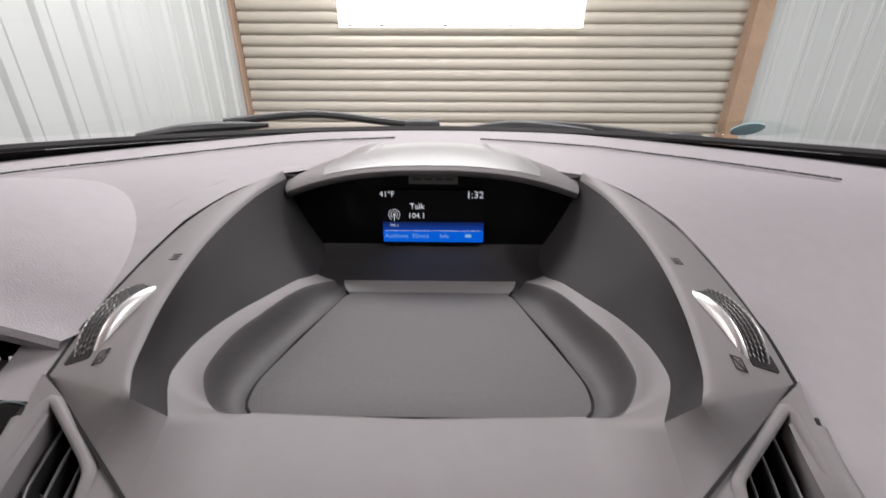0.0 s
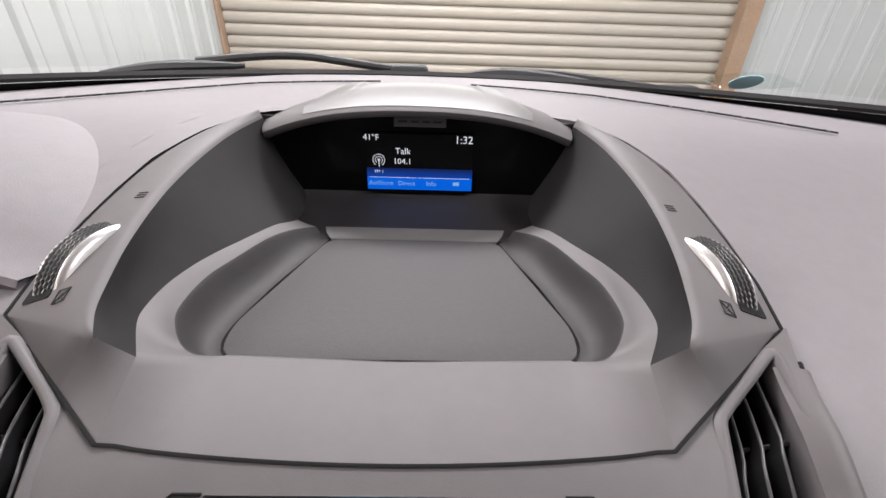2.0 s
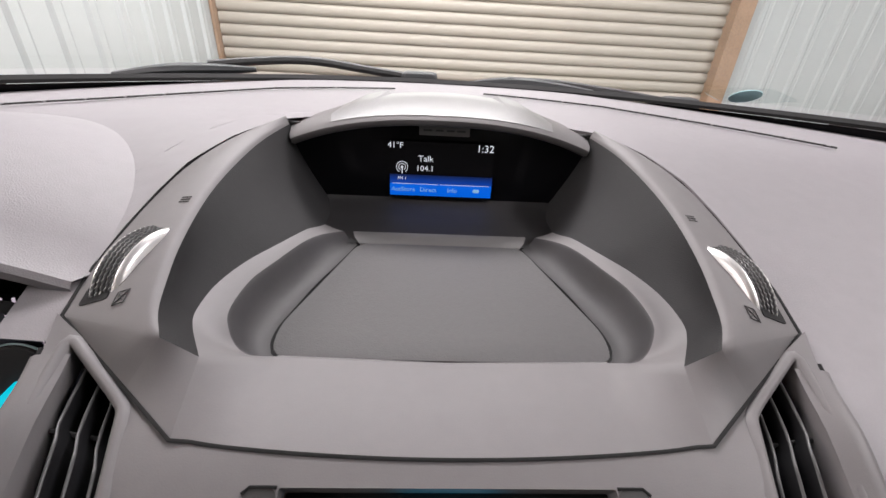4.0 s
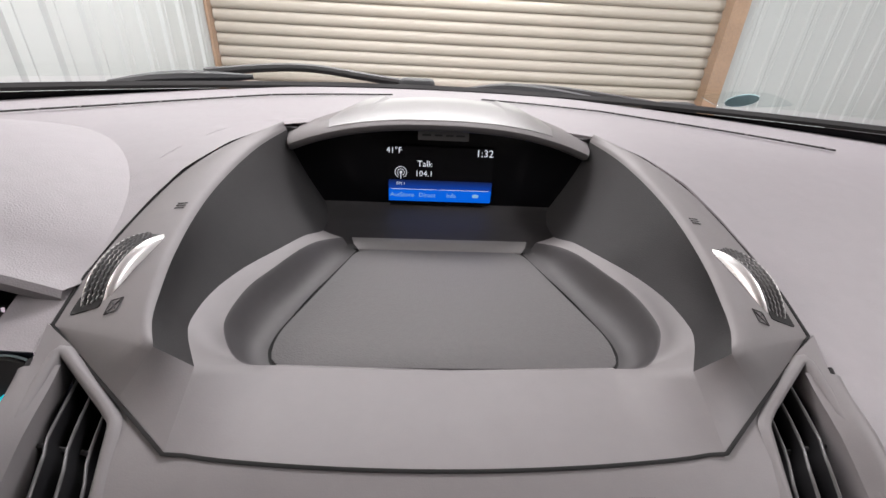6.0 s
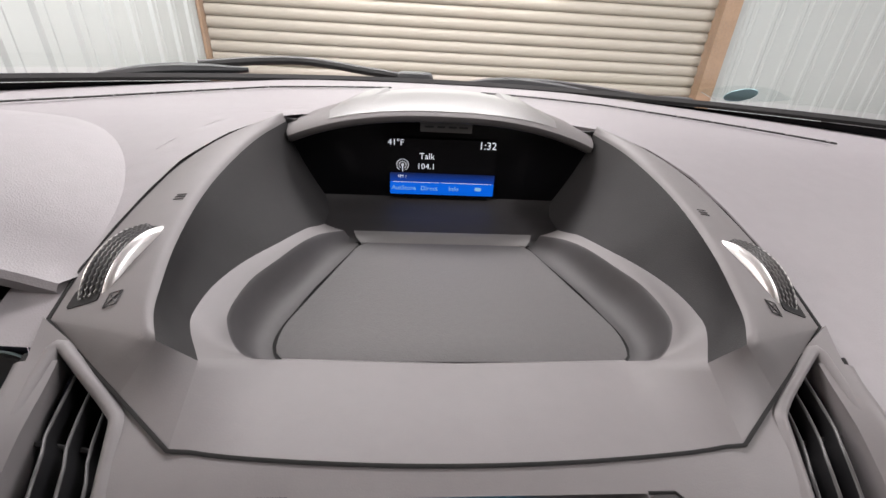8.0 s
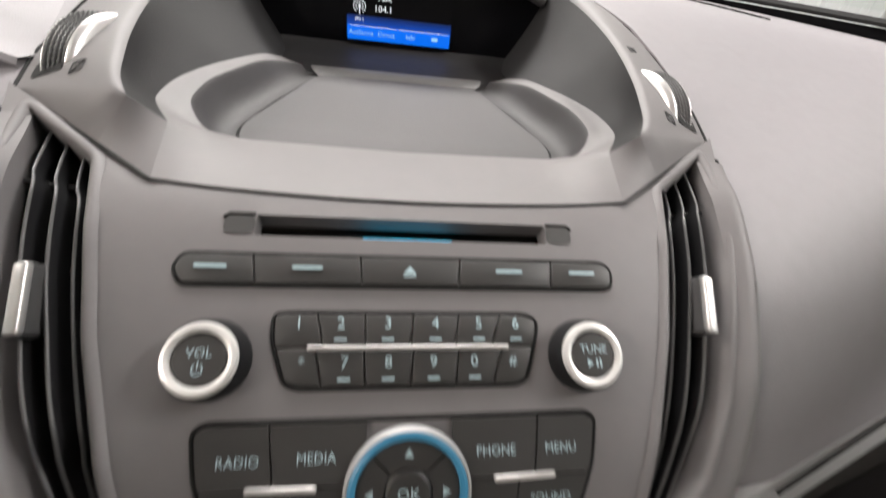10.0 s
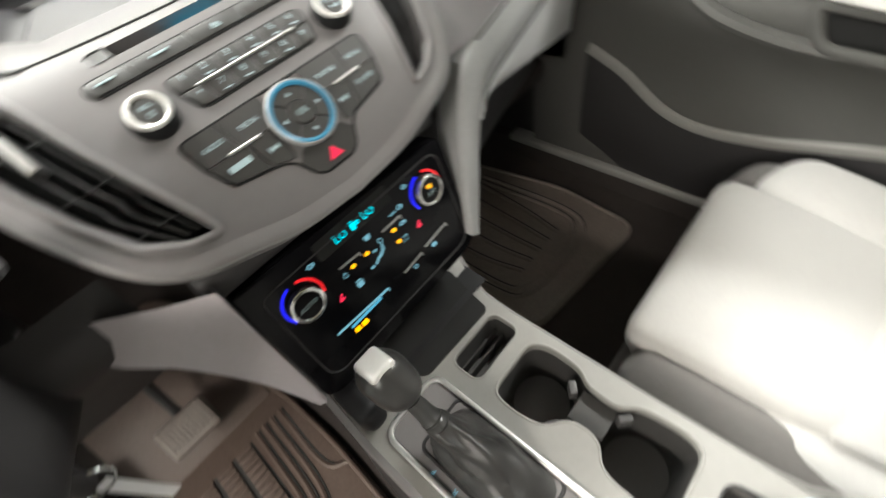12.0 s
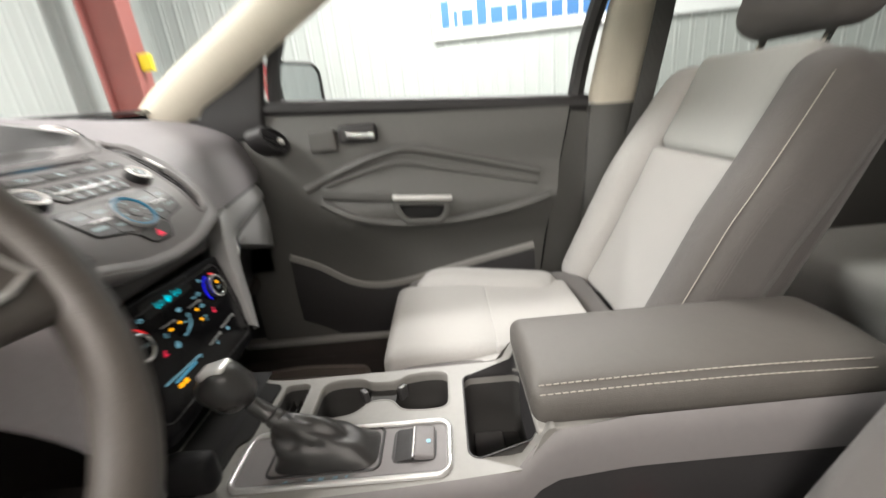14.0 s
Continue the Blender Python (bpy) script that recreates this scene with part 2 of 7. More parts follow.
def dense(poly, step):
    out = []
    for a, b in zip(poly, poly[1:] + poly[:1]):
        k = max(1, int(math.dist(a, b) / step + 0.5))
        out += [(a[0] + (b[0] - a[0]) * i / k, a[1] + (b[1] - a[1]) * i / k) for i in range(k)]
    return out


def sheet(bm, outer, holes, fmap, step, skirt=0.0, hole_skirt=None):
    """A curved sheet over an outline with holes; its edges turn in by skirt."""
    from mathutils.geometry import delaunay_2d_cdt
    loops = [dense([tuple(p) for p in loop], step) for loop in (outer, *holes)]
    pts, edges = [], []
    for loop in loops:
        n = len(pts)
        pts += loop
        edges += [(n + i, n + (i + 1) % len(loop)) for i in range(len(loop))]
    lo, hi = np.min(loops[0], 0), np.max(loops[0], 0)
    g = np.array([(x, y) for x in np.arange(lo[0] + step / 2, hi[0], step) for y in np.arange(lo[1] + step / 2, hi[1], step)])
    if len(g):
        ok = inside(loops[0], g)
        for h in loops[1:]:
            ok &= ~inside(h, g)
        edge = np.array(pts)
        g = g[ok]
        g = [tuple(p) for p in g if np.min(np.hypot(*(edge - p).T)) > step * 0.45]
        pts = pts + g
    vs, _, faces, *_ = delaunay_2d_cdt([V(p) for p in pts], edges, [], 0, 1e-7)
    mid = np.array([np.mean([vs[i] for i in f], 0) for f in faces])
    keep = inside(loops[0], mid)
    for h in loops[1:]:
        keep &= ~inside(h, mid)
    verts = {}

    def at(i):
        if i not in verts:
            verts[i] = bm.verts.new(fmap(vs[i][0], vs[i][1], 0.0))
        return verts[i]

    for f, k in zip(faces, keep):
        if k:
            a, b, c = (vs[i] for i in f)
            ccw = (b - a).cross(c - a) > 0
            bm.faces.new([at(i) for i in (f if ccw else f[::-1])])
    for n, loop in enumerate(loops):
        depth = skirt if n == 0 or hole_skirt is None else hole_skirt
        if depth:
            top = [bm.verts.new(fmap(x, y, 0.0)) for x, y in loop]
            low = [bm.verts.new(fmap(x, y, -depth)) for x, y in loop]
            for i in range(len(loop)):
                j = (i + 1) % len(loop)
                bm.faces.new((top[i], low[i], low[j], top[j]) if n == 0 else (top[i], top[j], low[j], low[i]))


def shrink(poly, d):
    """Moves each edge of a counter-clockwise polygon inwards by d."""
    out = []
    for i, p in enumerate(poly):
        a, b, c = V(poly[i - 1]), V(p), V(poly[(i + 1) % len(poly)])
        e, f = (b - a), (c - b)
        if e.length < 1e-9 or f.length < 1e-9:
            out.append(tuple(p))
            continue
        e.normalize(), f.normalize()
        n = V((-e.y - f.y, e.x + f.x))
        n = n.normalized() if n.length > 1e-6 else V((-e.y, e.x))
        k = max(0.35, n.dot(V((-e.y, e.x))))
        out.append(tuple(b + n * d / k))
    return out


def ccw(poly):
    area = sum(a[0] * b[1] - b[0] * a[1] for a, b in zip(poly, poly[1:] + poly[:1]))
    return poly if area > 0 else poly[::-1]


def prism(bm, poly, fmap, h0, h1, bevel=0.0):
    """A plate over a polygon from height h0 to h1 with a rounded top edge."""
    poly = ccw([tuple(p) for p in poly])
    rings = [(poly, h0)]
    if bevel:
        rings += [(poly, h1 - bevel), (shrink(poly, bevel * 0.3), h1 - bevel * 0.3), (shrink(poly, bevel), h1)]
    else:
        rings += [(poly, h1)]
    made = [[bm.verts.new(fmap(x, y, h)) for x, y in ring] for ring, h in rings]
    n = len(poly)
    for a, b in zip(made, made[1:]):
        for i in range(n):
            bm.faces.new((a[i], a[(i + 1) % n], b[(i + 1) % n], b[i]))
    bm.faces.new(made[-1])


def band(bm, outer, inner, fmap, h0, h1):
    """A flat frame between two loops of as many points, with sides."""
    n = len(outer)
    o0, o1 = ([bm.verts.new(fmap(x, y, h)) for x, y in outer] for h in (h0, h1))
    i0, i1 = ([bm.verts.new(fmap(x, y, h)) for x, y in inner] for h in (h0, h1))
    for i in range(n):
        j = (i + 1) % n
        bm.faces.new((o0[i], o0[j], o1[j], o1[i]))
        bm.faces.new((o1[i], o1[j], i1[j], i1[i]))
        bm.faces.new((i1[i], i1[j], i0[j], i0[i]))


def tube(bm, pts, r, n=8, closed=False, flat=1.0, up=None):
    """A round bar along a line; r may be a number or one for each point; flat squeezes it along up."""
    pts = [V(p) for p in pts]
    rs = r if isinstance(r, (list, tuple)) else [r] * len(pts)
    rings, side = [], None
    for i, p in enumerate(pts):
        a = pts[i - 1] if i or closed else p
        b = pts[(i + 1) % len(pts)] if closed or i < len(pts) - 1 else p
        t = (b - a).normalized()
        ref = V(up) if up else (side if side is not None else (V((0, 0, 1)) if abs(t.z) < 0.9 else V((1, 0, 0))))
        e = (ref - t * ref.dot(t)).normalized()
        side = e
        f = t.cross(e)
        rings.append([bm.verts.new(p + (e * math.cos(2 * math.pi * k / n) * flat + f * math.sin(2 * math.pi * k / n)) * rs[i]) for k in range(n)])
    pairs = list(zip(rings, rings[1:])) + ([(rings[-1], rings[0])] if closed else [])
    for a, b in pairs:
        for k in range(n):
            bm.faces.new((a[k], a[(k + 1) % n], b[(k + 1) % n], b[k]))
    if not closed:
        bm.faces.new(rings[0][::-1])
        bm.faces.new(rings[-1])


def loft(bm, rows, closed=False, thick=0.0):
    """A surface through rows of as many points each."""
    made = [[bm.verts.new(p) for p in row] for row in rows]
    for a, b in zip(made, made[1:]):
        n = len(a)
        for k in range(n if closed else n - 1):
            bm.faces.new((a[k], a[(k + 1) % n], b[(k + 1) % n], b[k]))
    return made


def lathe(bm, profile, m, n=40, knurl=0.0, teeth=0, caps=True):
    """A turned body: profile of (radius, height), placed by the matrix m."""
    rings = []
    for r, h in profile:
        ring = []
        for k in range(n):
            a = 2 * math.pi * k / n
            rr = r * (1 + (knurl if teeth and k % 2 else 0))
            ring.append(bm.verts.new(m @ V((rr * math.cos(a), rr * math.sin(a), h))))
        rings.append(ring)
    for a, b in zip(rings, rings[1:]):
        for k in range(n):
            bm.faces.new((a[k], a[(k + 1) % n], b[(k + 1) % n], b[k]))
    if caps:
        bm.faces.new(rings[0][::-1])
        bm.faces.new(rings[-1])


def rbox(bm, m, size, r, mids=4, corner=3, bend=None):
    """A box with rounded edges, placed by m; bend moves its points before that."""
    half = [s / 2 for s in size]
    r = min(r, *half)
    axes = []
    for h in half:
        c = [h - r + r * math.sin(math.pi / 2 * k / corner) for k in range(corner + 1)]
        mid = [(-1 + 2 * k / mids) * (h - r) for k in range(1, mids)] if h > r else []
        axes.append(sorted({round(v, 7) for v in [-q for q in c] + mid + c}))
    seen = {}

    def vert(p):
        key = tuple(round(v, 6) for v in p)
        if key not in seen:
            core = V([max(-(h - r), min(h - r, v)) for v, h in zip(p, half)])
            d = V(p) - core
            q = core + d.normalized() * r if d.length > 1e-9 else V(p)
            seen[key] = bm.verts.new(m @ (bend(q) if bend else q))
        return seen[key]

    for ax in range(3):
        u, w = (ax + 1) % 3, (ax + 2) % 3
        for s in (-1, 1):
            for i in range(len(axes[u]) - 1):
                for j in range(len(axes[w]) - 1):
                    quad = []
                    for di, dj in ((0, 0), (1, 0), (1, 1), (0, 1)):
                        p = [0, 0, 0]
                        p[ax], p[u], p[w] = s * half[ax], axes[u][i + di], axes[w][j + dj]
                        quad.append(vert(p))
                    quad = quad if s > 0 else quad[::-1]
                    if len(set(quad)) == 4:
                        try:
                            bm.faces.new(quad)
                        except ValueError:
                            pass


def flat_map(origin, right, up):
    o, r, u = V(origin), V(right).normalized(), V(up).normalized()
    n = r.cross(u)
    return lambda a, b, h=0.0: o + r * a + u * b + n * h


def frame_of(fmap, u, w):
    """The matrix whose z leaves a mapped surface at (u, w)."""
    o = fmap(u, w, 0)
    x = (fmap(u + 1e-4, w, 0) - o).normalized()
    z = (fmap(u, w, 0.01) - o).normalized()
    y = z.cross(x).normalized()
    return Matrix(((x.x, y.x, z.x, o.x), (x.y, y.y, z.y, o.y), (x.z, y.z, z.z, o.z), (0, 0, 0, 1)))


def lettering(bm, words, size, fmap, cu, cw, h=0.0006, turn=0.0, stretch=1.0):
    """Words in the built-in font, centred at (cu, cw) on a mapped surface."""
    curve = bpy.data.curves.new("lettering", "FONT")
    curve.body, curve.size, curve.align_x, curve.align_y, curve.resolution_u = words, size, "CENTER", "CENTER", 2
    ob = bpy.data.objects.new("lettering", curve)
    data = bpy.data.meshes.new_from_object(ob)
    bpy.data.objects.remove(ob)
    c, s = math.cos(radians(turn)), math.sin(radians(turn))
    vs = [bm.verts.new(fmap(cu + (v.co.x * c * stretch - v.co.y * s), cw + (v.co.x * s * stretch + v.co.y * c), h)) for v in data.vertices]
    for p in data.polygons:
        try:
            bm.faces.new([vs[i] for i in p.vertices])
        except ValueError:
            pass
    bpy.data.meshes.remove(data)


def B():
    return bmesh.new()

# ---- the garage ----


def block(bm, x0, x1, y0, y1, z0, z1):
    vs = [bm.verts.new((x, y, z)) for x in (x0, x1) for y in (y0, y1) for z in (z0, z1)]
    for q in ((0, 1, 3, 2), (4, 6, 7, 5), (0, 4, 5, 1), (2, 3, 7, 6), (0, 2, 6, 4), (1, 5, 7, 3)):
        bm.faces.new([vs[i] for i in q])


def ribbed_wall(name, a, b, inward, z0, z1, label, rise=0.016):
    """A steel wall from a to b with trapezoid ribs that stand inwards."""
    a, b, n = V((*a, 0)), V((*b, 0)), V((*inward, 0))
    run = (b - a).normalized()
    length, s, line = (b - a).length, 0.0, []
    while s < length:
        for ds, d in ((0, 0), (0.085, 0), (0.098, rise), (0.122, rise), (0.135, 0), (0.160, 0), (0.164, 0.004), (0.176, 0.004), (0.180, 0)):
            if s + ds < length:
                line.append((s + ds, d))
        s += 0.20
    line.append((length, 0))
    bm = B()
    rows = [[a + run * s + n * d + V((0, 0, z)) for s, d in line] for z in (z0, z1)]
    loft(bm, rows)
    rows = [[a + run * s - n * 0.1 + V((0, 0, z)) for s in (0, length)] for z in (z1, z0)]
    loft(bm, rows)
    return solo(name, bm, SHEET, label, "wall", kind="structure", smooth=False)


bm = B()
block(bm, WEST - 0.1, EAST + 0.1, SOUTH - 0.1, DOOR_Y + 0.6, -0.1, 0)
solo("floor", bm, CONCRETE, "grey concrete garage floor under the car", "floor", kind="structure", smooth=False)
bm = B()
block(bm, WEST - 0.1, EAST + 0.1, SOUTH - 0.1, DOOR_Y + 0.6, CEILING, CEILING + 0.1)
solo("ceiling", bm, SHEET, "white steel garage ceiling", "ceiling", kind="structure", smooth=False)
ribbed_wall("wall_west", (WEST, SOUTH), (WEST, DOOR_Y + 0.1), (1, 0), 0, CEILING, "white ribbed steel garage wall")
ribbed_wall("wall_east", (EAST, DOOR_Y + 0.1), (EAST, SOUTH), (-1, 0), 0, CEILING, "white ribbed steel garage wall", 0.008)
ribbed_wall("wall_south", (EAST, SOUTH), (WEST, SOUTH), (0, 1), 0, CEILING, "white ribbed steel garage wall")
ribbed_wall("wall_north", (2.215, DOOR_Y), (EAST, DOOR_Y), (0, -1), 0, CEILING, "white ribbed steel wall beside the roller door", 0.008)
ribbed_wall("wall_north_head", (WEST, DOOR_Y), (2.215, DOOR_Y), (0, -1), 3.15, CEILING, "white ribbed steel wall above the roller door")

roller = thing("door_1", (0.35, DOOR_Y, 0), "closed cream roller door with a daylight panel", "roller door", kind="structure")
slat_line = [(-0.0375, 0.0), (-0.034, -0.006), (-0.028, -0.016), (-0.012, -0.022), (0.010, -0.022), (0.028, -0.015), (0.034, -0.004), (0.0375, 0.0)]
bm = B()
loft(bm, [[V((-1.84, d, h)) for h, d in slat_line], [V((1.765, d, h)) for h, d in slat_line]])
shared = None
for k in range(42):
    if shared is None:
        ob = part("slat", bm, SLAT, roller, smooth=True, sharp=60)
        shared = ob.data
    else:
        ob = new("slat", shared)
        ob.parent = roller
        ob.matrix_parent_inverse = Matrix.Translation(roller.location).inverted()
    ob.location = (0.35, DOOR_Y + 0.05, 0.0375 + 0.075 * k)
bm = B()
block(bm, -0.76, 0.95, DOOR_Y - 0.012, DOOR_Y + 0.02, 1.55, 2.05)
part("daylight_panel", bm, DAY, roller, "translucent panel glowing with daylight", smooth=False)
bm = B()
for k in range(8):
    block(bm, -0.70 + 0.225 * k, -0.665 + 0.225 * k, DOOR_Y - 0.02, DOOR_Y - 0.012, 1.552, 1.562)
part("fixing", bm, DARK, roller, "dark fixings along the panel", smooth=False)
bm = B()
block(bm, 2.095, 2.215, DOOR_Y - 0.06, DOOR_Y + 0.1, 0, 3.2)
solo("trim_jamb_right", bm, TIMBER, "brown timber jamb beside the roller door", "door jamb", kind="structure", smooth=False)
bm = B()
block(bm, WEST + 0.004, -1.497, DOOR_Y - 0.02, DOOR_Y + 0.1, 0, 3.2)
solo("trim_jamb_left", bm, TIMBER, "thin brown edge of the roller door", "door jamb", kind="structure", smooth=False)

column = thing("steel_column", (4.0, 2.8, 0), "dull red steel column beside the white wall", "column", kind="structure")
bm = B()
block(bm, 3.9, 4.12, 2.62, 2.64, 0, CEILING)
block(bm, 3.9, 4.12, 2.98, 3.0, 0, CEILING)
block(bm, 4.0, 4.02, 2.64, 2.98, 0, CEILING)
part("web", bm, REDST, column, smooth=False)
bm = B()
rbox(bm, pose(3.99, 2.55, 1.80), (0.05, 0.12, 0.16), 0.012)
solo("yellow_box", bm, YELLOW, "small yellow box fixed beside the red column", "utility box")
sign = thing("wall_sign", (5.46, -2.3, 1.85), "white sign board with blue lettering on the wall", "sign")
bm = B()
block(bm, 5.44, 5.47, -4.4, -0.3, 1.90, 2.75)
part("board", bm, BOARD, sign, smooth=False)
bm = B()
y = -0.42
for k, w in enumerate((0.10, 0.05, 0.14, 0.12, 0.15, 0.13, 0.07, 0.20, 0.14, 0.15, 0.14, 0.16, 0.12, 0.09, 0.15, 0.13)):
    block(bm, 5.432, 5.44, y - w, y, 2.02, 2.22 if k % 3 else 2.34)
    y -= w + 0.055
part("blue_bars", bm, BLUEP, sign, "blue painted letter bars", smooth=False)
# Housing for the added fill tube; no such lamp is known here.
tube_lamp = thing("added_wall_light", (WEST + 0.04, -0.1, 1.93), "unseen tube light added on the side wall to brighten the footwell", "wall light")
bm = B()
block(bm, WEST + 0.025, WEST + 0.085, -0.90, 0.70, 1.92, 2.00)
part("housing", bm, SHEET, tube_lamp, smooth=False)
bm = B()
tube(bm, [(WEST + 0.06, -0.84, 1.905), (WEST + 0.06, 0.64, 1.905)], 0.014, 10)
part("tube", bm, TUBE, tube_lamp)
for lx, ly, la, lb, watts in LAMPS:
    lamp = thing("ceiling_light", (lx, ly, CEILING), "unseen white fluorescent ceiling light", "ceiling light", "garage ceiling lights")
    bm = B()
    block(bm, lx - la / 2 - 0.04, lx + la / 2 + 0.04, ly - lb / 2 - 0.04, ly + lb / 2 + 0.04, lamp_z(ly) - 0.09, lamp_z(ly))
    part("housing", bm, SHEET, lamp, smooth=False)
    bm = B()
    block(bm, lx - la / 2, lx + la / 2, ly - lb / 2, ly + lb / 2, lamp_z(ly) - 0.12, lamp_z(ly) - 0.09)
    part("diffuser", bm, TUBE, lamp, smooth=False)
    if lamp_z(ly) < CEILING:
        for dx in (-0.8, 0.8):
            bm = B()
            tube(bm, [(lx + dx, ly, lamp_z(ly)), (lx + dx, ly, CEILING)], 0.006, 6)
            part("hanger", bm, DARK, lamp)

# ---- the car's shell ----
FLOOR = 0.405
car = thing("car", (0, 0, 0), "red car body with dark carpet and cream pillars", "car")
bm = B()
block(bm, -0.74, 0.74, -2.2, 0.75, FLOOR - 0.06, FLOOR)
part("floor_pan", bm, CARPET, car, "black carpeted floor", smooth=False)
bm = B()
loft(bm, [[V((x, y, z)) for x in np.linspace(-0.74, 0.74, 9)] for y, z in ((0.42, FLOOR), (0.58, 0.48), (0.68, 0.62), (0.70, 1.10))])
part("firewall", bm, CARPET, car, "black carpeted toe board")
bm = B()
block(bm, -0.07, 0.07, -2.2, 0.5, FLOOR, FLOOR + 0.16)
part("tunnel", bm, CARPET, car, smooth=False)


def glass_y(x):
    """Where the windscreen meets the dash."""
    return 0.785 - 0.7 * x * x


xs = [k / 24 * 1.36 - 0.68 for k in range(25)]
bm = B()
loft(bm, [[V((x, glass_y(x) + dy, z)) for x in xs] for dy, z in ((0.005, 1.160), (0.004, 1.186), (0.03, 1.182), (0.09, 1.166), (0.16, 1.138), (0.20, 1.06))])
part("cowl", bm, BLACK, car, "black plastic cowl below the windscreen")
bm = B()
loft(bm, [[V((x * s, glass_y(x) * k + y, z - 0.12 * x * x)) for x in xs] for s, k, y, z in ((1.1, 0.9, 0.28, 1.135), (1.12, 0.7, 0.6, 1.12), (1.12, 0.4, 1.0, 1.07), (1.1, 0.15, 1.35, 0.98), (1.08, 0.1, 1.42, 0.60))])
part("bonnet", bm, RED, car, "red painted bonnet")
bm = B()
roof_y = lambda x: 0.02 - 0.12 * x * x
loft(bm, [[V((x * 0.92, roof_y(x) + dy, z - 0.1 * x * x)) for x in xs] for dy, z in ((0, 1.60), (-0.3, 1.66), (-0.9, 1.68), (-1.6, 1.65), (-2.2, 1.58))])
part("headliner", bm, CREAM, car, "cream headliner")
bm = B()
loft(bm, [[V((x * 0.95, roof_y(x) + dy, z - 0.1 * x * x)) for x in xs] for dy, z in ((-2.2, 1.62), (-1.6, 1.70), (-0.9, 1.73), (-0.3, 1.71), (0.02, 1.63))])
part("roof", bm, RED, car, "red painted roof")
for s in (-1, 1):
    bm = B()
    line = smooth_line([(0.71 * s, 0.52, 1.10), (0.695 * s, 0.43, 1.19), (0.665 * s, 0.20, 1.32), (0.63 * s, -0.06, 1.46), (0.60 * s, -0.2, 1.56)], 6)
    tube(bm, line, 0.058, 14, flat=0.55, up=(s, 0.25, 0.2))
    part("a_pillar", bm, CREAM, car, "cream windscreen pillar trim")
    bm = B()
    block(bm, min(0.66 * s, 0.76 * s), max(0.66 * s, 0.76 * s), -1.6, 0.55, FLOOR - 0.08, FLOOR + 0.055)
    part("door_sill", bm, CARPET, car, "dark door sill", smooth=False)
    bm = B()
    rbox(bm, pose(0.675 * s, -0.35, FLOOR + 0.06), (0.045, 1.5, 0.022), 0.008)
    part("sill_plate", bm, STRIPG, car, "grey scuff plate on the sill")
    bm = B()
    tube(bm, [(0.70 * s, -0.74, 0.44), (0.725 * s, -0.755, 0.8), (0.72 * s, -0.765, 1.09)], [0.085, 0.08, 0.075], 12, flat=0.5, up=(s, 0, 0))
    part("b_pillar_lower", bm, DOORP, car, "dark lower door pillar")
    bm = B()
    block(bm, min(0.712 * s, 0.745 * s), max(0.712 * s, 0.745 * s), -0.80, -0.47, FLOOR, 1.085)
    part("pillar_cover", bm, DOORP, car, "dark pillar trim behind the door", smooth=False)
    bm = B()
    tube(bm, [(0.72 * s, -0.765, 1.085), (0.70 * s, -0.80, 1.30), (0.62 * s, -0.86, 1.62)], [0.072, 0.066, 0.06], 12, flat=0.45, up=(s, 0, 0))
    part("b_pillar_upper", bm, CREAM, car, "cream upper door pillar trim")
    bm = B()
    block(bm, min(0.72 * s, 0.76 * s), max(0.72 * s, 0.76 * s), -2.2, -0.82, FLOOR, 1.08)
    part("rear_side", bm, DOORP, car, "dark rear door panel", smooth=False)
for s in (-1, 1):
    bm = B()
    block(bm, min(0.69 * s, 0.75 * s), max(0.69 * s, 0.75 * s), 0.26, 0.80, FLOOR - 0.06, 1.16)
    part("kick_panel", bm, DARK, car, "dark footwell side panel", smooth=False)
bm = B()
block(bm, -0.74, 0.74, -2.25, -2.2, FLOOR, 1.05)
part("tailgate", bm, DOORP, car, "dark tailgate panel", smooth=False)

# windscreen and side glass
def pane(name, rows, label):
    bm = B()
    loft(bm, rows)
    ob = solo(name, bm, GLASS, label, "window", kind="structure")
    ob.visible_shadow = False
    return ob


pane("window_1", [[V((x * (1 - 0.1 * k), glass_y(x) * (1 - k) + (roof_y(x) + 0.02) * k, 1.203 + 0.40 * k - 0.1 * x * x * k)) for x in xs] for k in (0, 0.25, 0.5, 0.75, 1)], "clear windscreen of the car")
pane("window_2", [[V((0.745 - 0.10 * k * k, y * (1 - k) + (y * 0.9 - 0.06) * k, 1.10 + 0.46 * k)) for y in np.linspace(0.28, -0.70, 6)] for k in (0, 0.5, 1)], "clear passenger door window")

# Unseen west and rear windows, tinted dark to hold back light from behind.
TINTED = clear_glass("privacy_glass", (0.07, 0.075, 0.07))
for k, side in ((3, 1), (4, -1)):
    bm = B()
    loft(bm, [[V((side * (0.745 - 0.12 * q * q), y, 1.075 + 0.52 * q)) for y in np.linspace(-0.84, -2.2, 6)] for q in (0, 0.5, 1)])
    solo("window_%d" % k, bm, TINTED if side < 0 else clear_glass("light_tinted_glass", (0.6, 0.62, 0.6)), "unseen rear side window, tinted dark to hold back light" if side < 0 else "lightly tinted rear side window", "window", kind="structure")
bm = B()
loft(bm, [[V((x, -2.215 + 0.02 * q, 1.045 + 0.54 * q)) for x in np.linspace(-0.72, 0.72, 6)] for q in (0, 0.5, 1)])
solo("window_5", bm, TINTED, "unseen rear window, tinted dark to hold back light", "window", kind="structure")

